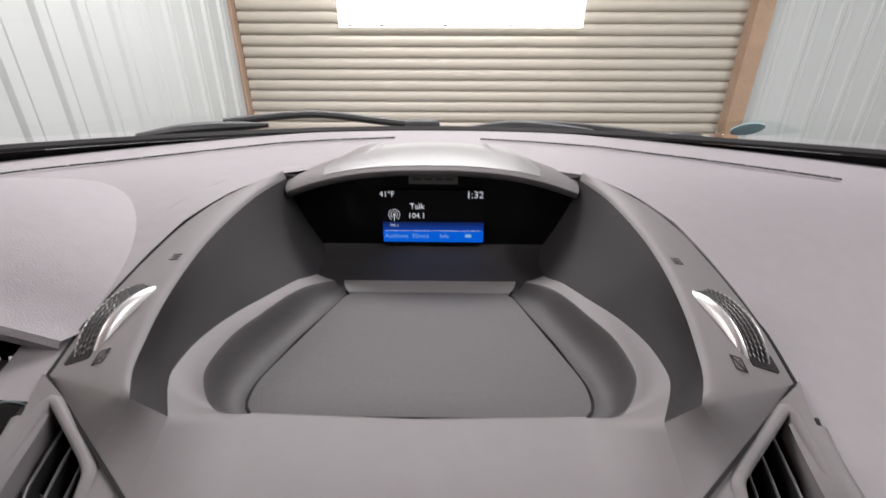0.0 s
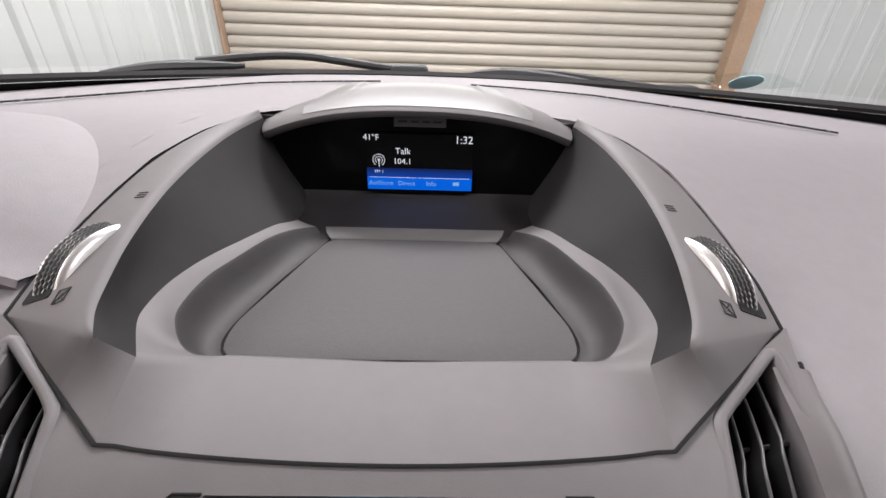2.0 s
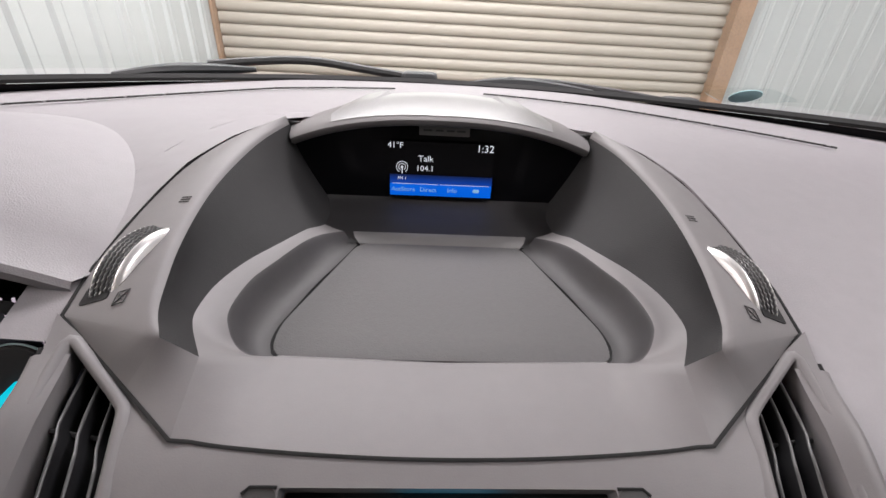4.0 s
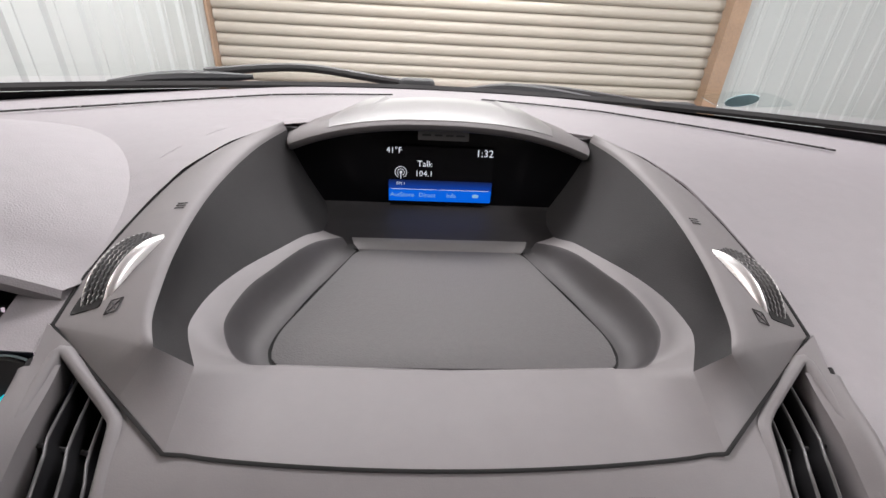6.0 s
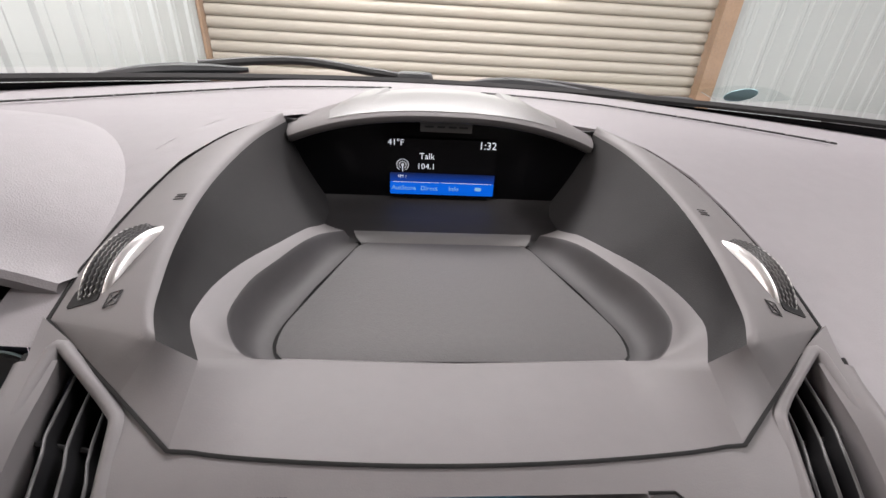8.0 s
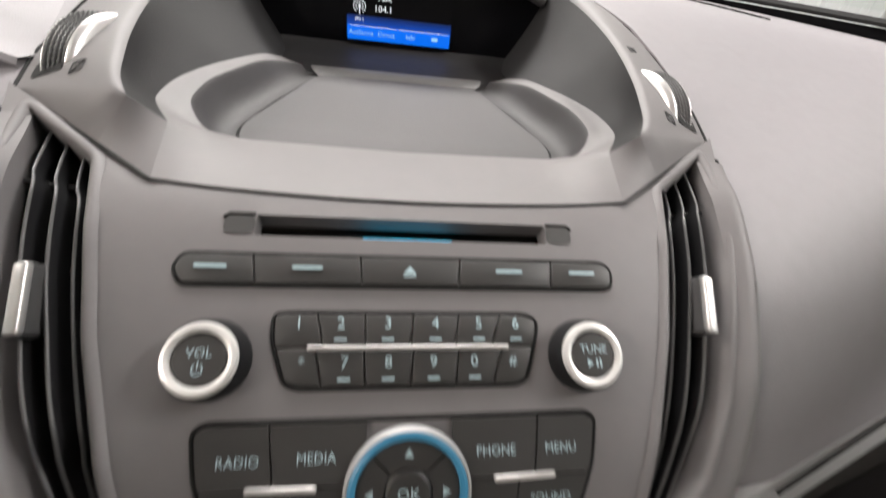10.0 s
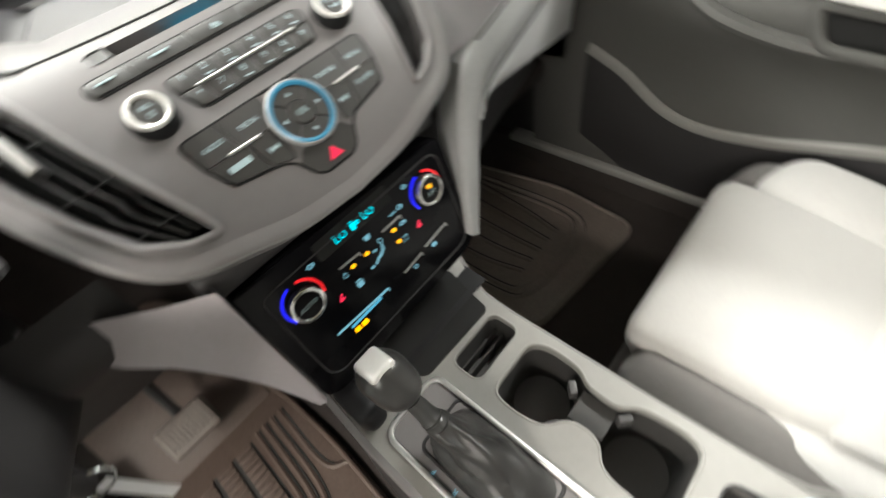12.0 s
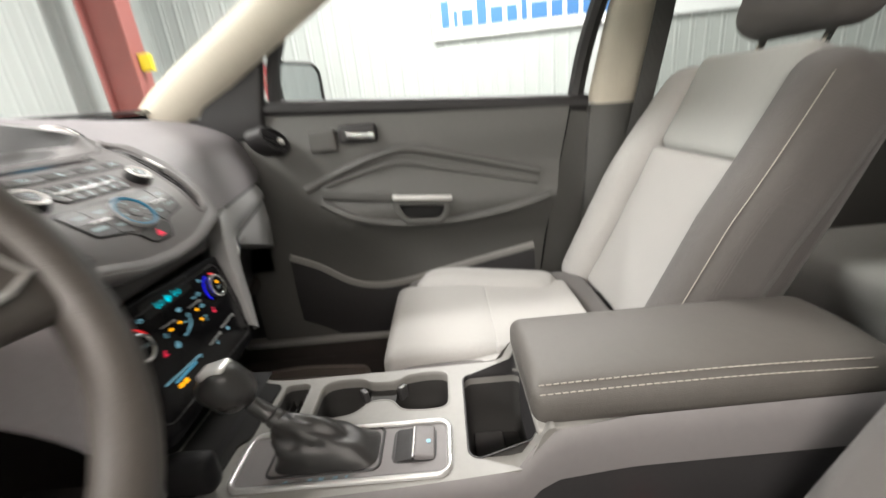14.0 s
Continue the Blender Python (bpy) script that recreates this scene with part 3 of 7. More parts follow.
# service sticker in the glass corner and the wipers
badge = thing("windscreen_sticker", (0.445, 0.70, 1.205), "small round pale blue sticker at the foot of the windscreen", "sticker")
fm = flat_map((0.447, 0.700, 1.205), (1, -0.25, 0), (0, -0.75, 0.5))
bm = B()
prism(bm, disc(0, 0, 0.019, 24), fm, 0.0, 0.001)
part("disc", bm, material("pale_blue_sticker", (0.45, 0.68, 0.74), 0.5), badge)
bm = B()
prism(bm, soften([(-0.06, 0.003), (-0.02, 0.024), (0.02, 0.024), (0.075, -0.004), (0.02, -0.022), (-0.02, -0.022)], 0.01), fm, -0.0012, -0.0002)
part("backing", bm, clear_glass("pale_film", (0.94, 0.97, 0.97)), badge, "clear film round the sticker").visible_shadow = False


def wiper(name, blade, arm, label):
    w = thing(name, blade[0], label, "wiper", "windscreen wipers")
    bm = B()
    line = resample(smooth_line(blade, 6), 16)
    tube(bm, line, [0.005 + 0.008 * math.sin(math.pi * k / 15) for k in range(16)], 8, flat=0.75)
    part("blade", bm, WIPER, w, "black blade")
    bm = B()
    tube(bm, smooth_line(arm, 6), 0.0065, 8)
    part("arm", bm, DARK, w)
    bm = B()
    rbox(bm, Matrix.Translation(V(arm[-1])), (0.06, 0.035, 0.022), 0.009)
    part("pivot_cap", bm, WIPER, w)
    return w


wiper("windscreen_wiper", [(-0.48, 0.745, 1.184), (-0.40, 0.770, 1.192), (-0.29, 0.80, 1.195)], [(-0.36, 0.79, 1.200), (-0.27, 0.82, 1.208), (-0.20, 0.83, 1.209), (-0.11, 0.825, 1.200), (-0.03, 0.82, 1.192)], "black wiper parked at the foot of the windscreen")
wiper("windscreen_wiper", [(0.05, 0.835, 1.186), (0.13, 0.83, 1.192), (0.26, 0.80, 1.187)], [(0.12, 0.83, 1.195), (0.20, 0.82, 1.195), (0.30, 0.80, 1.188), (0.40, 0.78, 1.178)], "black wiper parked at the foot of the windscreen")

# ---- dashboard ----
dash = thing("dashboard", (0, 0.4, 1.0), "soft grey plastic dashboard below the windscreen", "dashboard")
NEAR = [(0.09, 1.007), (0.112, 1.045), (0.150, 1.088), (0.200, 1.116), (0.2545, 1.1315), (0.33, 1.155), (0.465, 1.1895), (0.60, 1.193), (0.757, 1.190)]
FAR = [(0.229, 0.982), (0.228, 1.012), (0.243, 1.06), (0.275, 1.105), (0.33, 1.135), (0.39, 1.155), (0.44, 1.165), (0.48, 1.17), (0.50, 1.172)]


def dash_row(x, n=40):
    """The dash's outline at x to one side of the middle stack."""
    k = (abs(x) - 0.2) / 0.45
    pts = [(a[0] + (b[0] - a[0]) * k, a[1] + (b[1] - a[1]) * k) for a, b in zip(NEAR, FAR)]
    end = glass_y(x)
    pts[-1] = (end, pts[-1][1])
    pts[-2] = (pts[-3][0] * 0.45 + end * 0.55, pts[-2][1])
    return [V((x, y, z)) for y, z in resample(smooth_line(pts, 8), n)]


SEAM = [(0.2, 0.2545, 1.1315), (0.204, 0.289, 1.1415), (0.2035, 0.319, 1.150), (0.2015, 0.349, 1.1585), (0.195, 0.389, 1.170), (0.177, 0.430, 1.1815), (0.1460, 0.474, 1.1905)]


SEAM_Y = [0.0, 0.090, 0.118, 0.158, 0.190, 0.210, 0.2545, 0.289, 0.319, 0.349, 0.389, 0.430, 0.474, 0.505, 0.530, 1.0]
SEAM_X = [0.157, 0.159, 0.1755, 0.1865, 0.1895, 0.1925, 0.2, 0.204, 0.2035, 0.2015, 0.195, 0.177, 0.146, 0.070, 0.0, 0.0]


@functools.lru_cache(None)
def dash_line(x):
    return [(p.y, p.z) for p in dash_row(x, 70)]


def dash_half(s, u):
    """One row of the dash's half, from the seam (u = 0) to the door (u = 1)."""
    row = []
    for k in range(70):
        x = 0.2 + 0.5 * u
        for _ in range(3):
            y, z = dash_line(round(max(0.2, x), 3))[k]
            x = float(np.interp(y, SEAM_Y, SEAM_X))
            x += (0.70 - x) * u
        y += (glass_y(x) - glass_y(max(0.2, x))) * min(1, max(0, (y - 0.5) / 0.22))
        row.append(V((s * x, y, z)))
    return row


def dash_side(s):
    bm = B()
    rows = [[V((p.x - s * dx, p.y + dy, p.z - dz)) for p in dash_half(s, 0)] for dx, dy, dz in ((0.030, 0.020, 0.034), (0.008, 0.012, 0.020), (0.001, 0.003, 0.004))] + [dash_half(s, u) for u in np.linspace(0, 1, 24)]
    loft(bm, rows if s < 0 else rows[::-1])
    return bm


def lip_y(x):
    """The rear edge of the hood over the dials."""
    return 0.272 - 0.05 * max(0.0, 1 - ((x + 0.40) / 0.155) ** 2)


part("top_pad_right", dash_side(1), DASH, dash, "soft grey passenger side pad")
bm = B()
rows = []
for u in (0, 0.02, 0.04, 0.0575, 0.0585, 0.09, *np.linspace(0.12, 1, 20)):
    row = dash_half(-1, u)
    x = 0.2 + 0.5 * u
    cut = lip_y(-x) + 0.012 if 0.229 < x < 0.6 else 0.235
    rows.append([V(q) for q in resample([tuple(p) for p in row if p.y > cut], 56)])
loft(bm, rows)
part("top_pad_left", bm, DASH, dash, "soft grey driver side pad", sharp=85)


# demister slot with its small bars
for s in (-1, 1):
    line = smooth_line([(0.06, 0.662), (0.135, 0.634), (0.222, 0.590), (0.315, 0.545), (0.410, 0.492)] if s > 0 else [(-0.06, 0.672), (-0.141, 0.645), (-0.247, 0.598), (-0.346, 0.550), (-0.440, 0.510), (-0.520, 0.455)], 12)

    def dz(x, y):
        row = dash_row(x if abs(x) > 0.2 else math.copysign(0.2, x))
        return float(np.interp(y, [p.y for p in row], [p.z for p in row]))

    bm = B()
    tube(bm, [(x, y, dz(x, y) + 0.0022) for x, y in line], 0.0024, 8, flat=0.4, up=(0, 0, 1))
    slot = part("demister_slot", bm, VOID, dash, "thin black demister slot")
    for k in range(3, len(line), 4):
        x, y = line[k]
        bm = B()
        rbox(bm, Matrix.Translation((x, y, dz(x, y) + 0.0030)), (0.0022, 0.008, 0.0016), 0.0006, 1, 1)
        part("slot_bar", bm, DASH, slot)
bm = B()
loft(bm, [[V((x, glass_y(x) + dy, 1.192 + dz1)) for x in xs] for dy, dz1 in ((-0.010, -0.004), (-0.009, 0.000), (0.000, 0.0045), (0.008, -0.004))])
part("glass_seal", bm, VOID, dash, "black seal along the glass")

# driver's instrument hood: a low dome over the dials
def hood_map(u, w, h=0.0):
    row = dash_row(max(-0.66, min(-0.2, u)))
    z = float(np.interp(w, [p.y for p in row], [p.z for p in row]))
    r2 = ((u + 0.40) / 0.2) ** 2 + ((w - 0.285) / 0.2) ** 2
    lip = 0.30 * max(0.0, 0.285 - w)
    return V((u, w, z + 0.0012 - 0.003 * r2 ** 8 + 0.044 * max(0.0, 1 - r2) ** 1.25 + lip + h))


bm = B()
arc = [(-0.40 + 0.200 * math.cos(a), 0.285 + 0.200 * math.sin(a)) for a in np.linspace(0, math.pi, 28)]
front_lip = [(x, lip_y(x)) for x in np.linspace(-0.598, -0.205, 22)]
sheet(bm, ccw(arc + front_lip), [], hood_map, 0.012)
edge_row = [hood_map(x, y) for x, y in front_lip]
loft(bm, [edge_row, [q + V((0, -0.003, -0.003)) for q in edge_row], [q + V((0, -0.001, -0.010)) for q in edge_row], [q + V((0, 0.03, -0.016)) for q in edge_row]])
part("dial_hood", bm, DASH, dash, "rounded hood over the dials", sharp=60)

# grey trim wing that runs from below the stack along the dash
bm = B()
outer = smooth_line([(0.100, 0.035, 0.835), (0.114, 0.045, 0.88), (0.132, 0.060, 0.935), (0.160, 0.073, 0.985), (0.20, 0.0855, 1.004), (0.40, 0.149, 0.9945), (0.62, 0.219, 0.982)], 8)
inner = smooth_line([(0.128, 0.052, 0.812), (0.150, 0.060, 0.855), (0.170, 0.068, 0.900), (0.190, 0.076, 0.935), (0.225, 0.090, 0.953), (0.40, 0.142, 0.949), (0.62, 0.206, 0.943)], 8)
o, i = resample(outer, 40), resample(inner, 40)
rows = []
for k, (dy, t) in enumerate(((0.03, -0.02), (0.004, 0.0), (0.0, 0.08), (-0.006, 0.5), (0.0, 0.92), (0.004, 1.0), (0.03, 1.02))):
    rows.append([V(a) * (1 - t) + V(b) * t + V((0, dy, 0)) for a, b in zip(o, i)])
loft(bm, rows)
part("trim_wing", bm, TRIM, dash, "silver grey trim wing")
bm = B()
low = smooth_line([(0.186, 0.0775, 0.930), (0.228, 0.0925, 0.949), (0.40, 0.1440, 0.945), (0.62, 0.208, 0.939)], 8)
low2 = smooth_line([(0.190, 0.0820, 0.922), (0.232, 0.0960, 0.930), (0.43, 0.154, 0.866), (0.62, 0.212, 0.800)], 8)
o, i = resample(low, 36), resample(low2, 36)
loft(bm, [[V(a) * (1 - t) + V(b) * t + V((0, dy, 0)) for a, b in zip(o, i)] for dy, t in ((0.03, 0), (0.002, 0.0), (-0.004, 0.4), (0.0, 0.95), (0.012, 1.0), (0.06, 1.0))])
part("lower_trim", bm, TRIM, dash, "pale grey lower trim")
bm = B()
rbox(bm, pose(0.43, 0.30, 0.79, 12, 0, 14), (0.46, 0.12, 0.20), 0.03)
part("glovebox", bm, DARK, dash, "dark glovebox lid")
bm = B()
rbox(bm, pose(0.40, 0.45, 0.68), (0.56, 0.30, 0.05), 0.02)
part("footwell_cover", bm, CARPET, dash)
for name, dz, dy, pts in (("trim_gap", 0.0, -0.0006, [(0.205, 0.0868, 1.0060), (0.40, 0.1492, 0.9955), (0.62, 0.2190, 0.9830)]), ("trim_gap", 0.0, -0.0030, [(0.192, 0.0775, 0.934), (0.226, 0.0920, 0.951), (0.40, 0.1430, 0.947), (0.62, 0.2070, 0.941)])):
    bm = B()
    tube(bm, [(x, y + dy, z + dz) for x, y, z in smooth_line(pts, 8)], 0.0013, 6)
    part(name, bm, VOID, dash)
# end vent by the passenger door
em = look((0.640, 0.150, 1.088), (0.95, 0.90, 0.95)) @ pose(0, 0, 0, 0, 0, -32) @ Matrix.Diagonal((1.05, 0.60, 1, 1))
bm = B()
lathe(bm, [(0.050, -0.05), (0.050, -0.004), (0.047, 0.003), (0.043, 0.003), (0.041, -0.004), (0.041, -0.03)], em, 36, caps=False)
vent_end = part("end_vent", bm, DARK, dash, "dark round end vent")
bm = B()
lathe(bm, [(0.042, -0.032), (0.042, -0.028)], em, 28)
part("duct", bm, VOID, vent_end)
for k in range(4):
    h = -0.027 + 0.018 * k
    w = 2 * math.sqrt(0.041 ** 2 - h * h)
    bm = B()
    rbox(bm, em @ pose(0, h, -0.006, 20), (w, 0.004, 0.016), 0.0015)
    part("slat", bm, VENTG, vent_end)
bm = B()
rbox(bm, em @ pose(0.016, 0.006, 0.004), (0.016, 0.022, 0.010), 0.003)
part("vent_tab", bm, PLATE, vent_end, "silver tab")
# knee panel under the driver's side
bm = B()
knee = smooth_line([(0.13, 1.01), (0.120, 0.985), (0.125, 0.95), (0.15, 0.92), (0.20, 0.86), (0.26, 0.78)], 6)
k2 = resample(knee, 14)
loft(bm, [[V((x, y + 0.25 * max(0, -x - 0.3) ** 1.5 + (0.0 if x < -0.16 else -0.02), z)) for y, z in k2] for x in np.linspace(-0.175, -0.70, 16)])
part("knee_panel", bm, DARK, dash, "dark knee panel under the dials")
bm = B()
fin_o = smooth_line([(-0.128, 0.068, 0.985), (-0.131, 0.062, 0.90), (-0.134, 0.055, 0.79)], 6)
fin_i = smooth_line([(-0.240, 0.152, 0.995), (-0.224, 0.131, 0.940), (-0.194, 0.107, 0.914), (-0.163, 0.080, 0.855), (-0.144, 0.058, 0.785)], 6)
o, i = resample(fin_o, 16), resample(fin_i, 16)
loft(bm, [[V(a) * (1 - t) + V(b) * t + V((0, dy, 0)) for a, b in zip(o, i)] for dy, t in ((0.02, 0), (0.0, 0.0), (-0.003, 0.3), (0.0, 0.8), (0.0, 0.97), (0.003, 1.0), (0.012, 1.0))][::-1])
part("trim_wing_driver", bm, FINM, dash, "lilac grey trim wing on the driver's side")

# ---- middle stack: upper moulding with display bay ----
CEN = np.array([(-.085, .275, 1.124), (-.054, .246, 1.1215), (-.0405, .2325, 1.122), (0, .192, 1.119), (.0172, .1755, 1.114), (.038, .157, 1.1045), (.0763, .125, 1.0835), (.1166, .0925, 1.0597), (.134, .08, 1.0475), (.166, .06, 1.0225), (.1907, .05, 1.0), (.206, .046, .985)])
WIN = np.array([(-.085, .275, 1.141), (-.060, .2545, 1.1345), (-.037, .2325, 1.1275), (0, .200, 1.1200), (.025, .180, 1.1085), (.05, .158, 1.0945), (.10, .118, 1.064), (.15, .088, 1.027), (.206, .068, .977)])


def run(tab, v):
    f = lambda q: np.array([np.interp(q, tab[:, 0], tab[:, 1]), np.interp(q, tab[:, 0], tab[:, 2])])
    return (f(v - 0.012) + 2 * f(v) + f(v + 0.012)) / 4


def stack_point(u, w):
    k = (abs(u) - 0.09) / 0.09
    k = 0 if k < 0 else (k * k * (2 - k) if k < 1 else k)
    p = (1 - k) * run(CEN, -w) + k * run(WIN, -w)
    return V((u, p[0], p[1]))


def on_stack(u, w, h=0.0):
    """The stack's face: u across, w upwards from the seam, h proud of it."""
    p = stack_point(u, w)
    if h:
        e = 0.002
        n = (stack_point(u + e, w) - stack_point(u - e, w)).cross(stack_point(u, w + e) - stack_point(u, w - e)).normalized()
        p = p + n * h
    return p


stack = thing("centre_stack", (0, 0.15, 1.05), "grey plastic centre stack with radio, vents and display bay", "car radio")

# display bay moulding, half by half
RIM = [(0.134, 0.227, 1.1455), (0.142, 0.242, 1.1490), (0.1475, 0.261, 1.1530), (0.153, 0.286, 1.1585), (0.1575, 0.320, 1.1655), (0.1585, 0.354, 1.1725), (0.1555, 0.393, 1.1800), (0.1510, 0.430, 1.1852), (0.1425, 0.470, 1.1890)]
FOOT = [(0.118, 0.2275, 1.1310), (0.1315, 0.2490, 1.1310), (0.1365, 0.2630, 1.1310), (0.1370, 0.2885, 1.1310), (0.1300, 0.3155, 1.1310), (0.1175, 0.3420, 1.1305), (0.1060, 0.3740, 1.1270), (0.0990, 0.4000, 1.1190), (0.1060, 0.4640, 1.1120)]
LEDGE = [(0.0890, 0.2440, 1.1165), (0.0995, 0.2415, 1.1185), (0.1085, 0.2440, 1.1215), (0.1160, 0.2530, 1.1265), (0.1205, 0.2665, 1.1295), (0.1190, 0.2935, 1.1310), (0.1110, 0.3180, 1.1310), (0.1025, 0.3475, 1.1290), (0.0950, 0.3720, 1.1235), (0.0820, 0.3930, 1.1165)]
MATE = [(0.0870, 0.2450, 1.1125), (0.0920, 0.2470, 1.1125), (0.0960, 0.2530, 1.1125), (0.0985, 0.2610, 1.1125), (0.0980, 0.2740, 1.1125), (0.0945, 0.2890, 1.1125), (0.0880, 0.3150, 1.1125), (0.0800, 0.3400, 1.1125), (0.0735, 0.3620, 1.1120), (0.0685, 0.3800, 1.1115)]
N = 48
rim, wall_foot = (resample(smooth_line(c, 10), N) for c in (RIM, FOOT))
foot = resample(smooth_line(FOOT[:-1], 10), N)
ledge = resample(smooth_line(LEDGE, 10), N)
mate = resample(smooth_line(MATE, 10), N)
seam = resample(smooth_line(SEAM, 10), N)


def mirror(rows, s):
    return [[V((p[0] * s, p[1], p[2])) for p in row] for row in rows]


def mix(a, b, t, lift=(0, 0, 0)):
    return [V(p) * (1 - t) + V(q) * t + V(lift) for p, q in zip(a, b)]


def joint_w(x):
    """The joint between the moulding and the radio face dips in the middle."""
    return -0.0065 * max(0.0, 1 - (x / 0.1155) ** 2)


JOINT_A, JOINT_B = V((0.1155, 0.192, 1.119)), V((0.2, 0.2545, 1.1315))
JOINT_M = JOINT_A.lerp(JOINT_B, 0.36)
TIP, CORNER = V((0.118, 0.2275, 1.1310)), V((0.134, 0.227, 1.1455))


def shoulder_row(t):
    out = []
    edge = max(0.0, 1 - t / 0.07)
    for k, (p, q) in enumerate(zip(rim, seam)):
        lift = 0.0035 * math.sin(math.pi * t) * min(1, k / 8)
        out.append(V(p) * (1 - t) + V(q) * t + V((-0.0014 * edge, 0, lift - 0.0026 * edge ** 2)))
    return out


SHOULDER = [shoulder_row(t) for t in (0, 0.02, 0.045, 0.075, 0.13, 0.21, 0.30, 0.40, 0.52, 0.64, 0.76, 0.88, 1.0)]
CORNER = SHOULDER[0][0]


def on_shoulder(s, x, y, h=0.0):
    """A point of the shoulder beside the bay; x counts outwards."""
    best = None
    for row_a, row_b in zip(SHOULDER, SHOULDER[1:]):
        for k in range(N - 1):
            a, b, c = row_a[k], row_b[k], row_a[k + 1]
            d = (a.x - x) ** 2 + (a.y - y) ** 2
            if best is None or d < best[0]:
                best = (d, a, (b - a).cross(c - a).normalized())
    a, n = best[1], best[2] if best[2].z > 0 else -best[2]
    z = a.z - (n.x * (x - a.x) + n.y * (y - a.y)) / n.z
    return V(((x + n.x * h) * s, y + n.y * h, z + n.z * h))


L0 = V(ledge[0])
half_lip = [TIP.lerp(L0, t) for t in np.linspace(0, 1, 6)] + [L0.lerp(V((0, 0.2415, 1.1160)), t) for t in np.linspace(0, 1, 15)[1:]]
lip = [V((-p.x, p.y, p.z)) for p in half_lip] + [p.copy() for p in half_lip[-2::-1]]
widths = np.array([p.x for p in lip]) / 0.118
def moulded(name, bm, label, sharp=75):
    bmesh.ops.remove_doubles(bm, verts=bm.verts, dist=0.0003)
    bmesh.ops.recalc_face_normals(bm, faces=bm.faces)
    return part(name, bm, STACK, stack, label, sharp=sharp)


for s in (1, -1):
    # shoulder between the seam and the rim, running down to the joint
    bm = B()
    loft(bm, mirror(SHOULDER if s > 0 else SHOULDER[::-1], s))
    low = [JOINT_M.lerp(JOINT_B, t) for t in np.linspace(0, 1, 13)]
    high = [row[0] for row in SHOULDER]
    swell = lambda q: V((0, -0.10, 0.10)) * 0.010 * math.sin(math.pi * q)
    rows = [[p.lerp(r, q) + swell(q) * (1 - k / 12) * min(1, k / 3) for k, (p, r) in enumerate(zip(low, high))] for q in np.linspace(0, 1, 9)]
    loft(bm, mirror(rows if s > 0 else rows[::-1], s))
    moulded("bay_shoulder", bm, "grey shoulder beside the display bay")
    # flat cheek between the apron and the shoulder
    bm = B()
    rows = [[JOINT_A.lerp(TIP, q).lerp(JOINT_M.lerp(CORNER, q), t) for t in np.linspace(0, 1, 6)] for q in np.linspace(0, 1, 9)]
    loft(bm, mirror(rows if s > 0 else rows[::-1], s))
    moulded("bay_cheek", bm, "flat grey cheek of the bay moulding")
# apron between the joint and the tray, with the ledges that run back from it
bm = B()
for s in (1, -1):
    rows = []
    for t in np.linspace(0, 1, 6):
        rows.append([V(p) * (1 - t) + V(q) * t + V((0, 0, -0.0005 * math.sin(math.pi * t) * min(1, k / 14))) for k, (p, q) in enumerate(zip(foot, ledge))])
    loft(bm, mirror(rows[::-1] if s > 0 else rows, s))
start = [V((-JOINT_A.x * 1.0 + 2 * JOINT_A.x * k / (len(lip) - 1), 0, 0)) for k in range(len(lip))]
start = [stack_point(p.x, joint_w(p.x)) for p in start]
start[0], start[-1] = V((-JOINT_A.x, JOINT_A.y, JOINT_A.z)), JOINT_A.copy()
rows = [[p.lerp(q, t) + V((0, 0, 0.0009 * math.sin(math.pi * t) * (1 - abs(w) ** 4))) for p, q, w in zip(start, lip, widths)] for t in np.linspace(0, 1, 9)]
loft(bm, rows)
moulded("bay_apron", bm, "grey apron and ledges round the tray")
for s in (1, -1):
    # pocket between the ledge's crest and the mat, its shade put into the colour
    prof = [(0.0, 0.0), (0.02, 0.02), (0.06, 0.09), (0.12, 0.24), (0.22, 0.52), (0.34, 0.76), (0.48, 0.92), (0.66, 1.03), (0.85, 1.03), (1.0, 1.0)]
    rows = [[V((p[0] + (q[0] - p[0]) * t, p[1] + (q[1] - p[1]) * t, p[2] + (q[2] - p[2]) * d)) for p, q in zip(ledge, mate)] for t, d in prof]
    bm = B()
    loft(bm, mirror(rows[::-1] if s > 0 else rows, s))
    part("tray_pocket", bm, POCKET, stack, "pocket beside the tray mat, darkened to carry its shade", sharp=80)
lo_lip = [p for p in lip if abs(p.x) < L0.x + 0.0005]
bm = B()
loft(bm, [[V(p) for p in lo_lip], [V(p) + V((0, 0.0018, -0.0010)) for p in lo_lip], [V((p.x, p.y + 0.0026, 1.1115)) for p in lo_lip]])
part("tray_lip", bm, STACK, stack, sharp=80)
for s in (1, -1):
    # inner wall: the bay's shade is put into a darker plastic
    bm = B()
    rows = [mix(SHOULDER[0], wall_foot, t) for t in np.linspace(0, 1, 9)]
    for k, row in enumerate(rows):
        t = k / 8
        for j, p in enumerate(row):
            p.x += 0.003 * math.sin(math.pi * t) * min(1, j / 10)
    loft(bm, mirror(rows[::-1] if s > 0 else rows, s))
    part("bay_wall", bm, WALLG, stack, "display bay wall with its shade put into a charcoal colour", sharp=50)
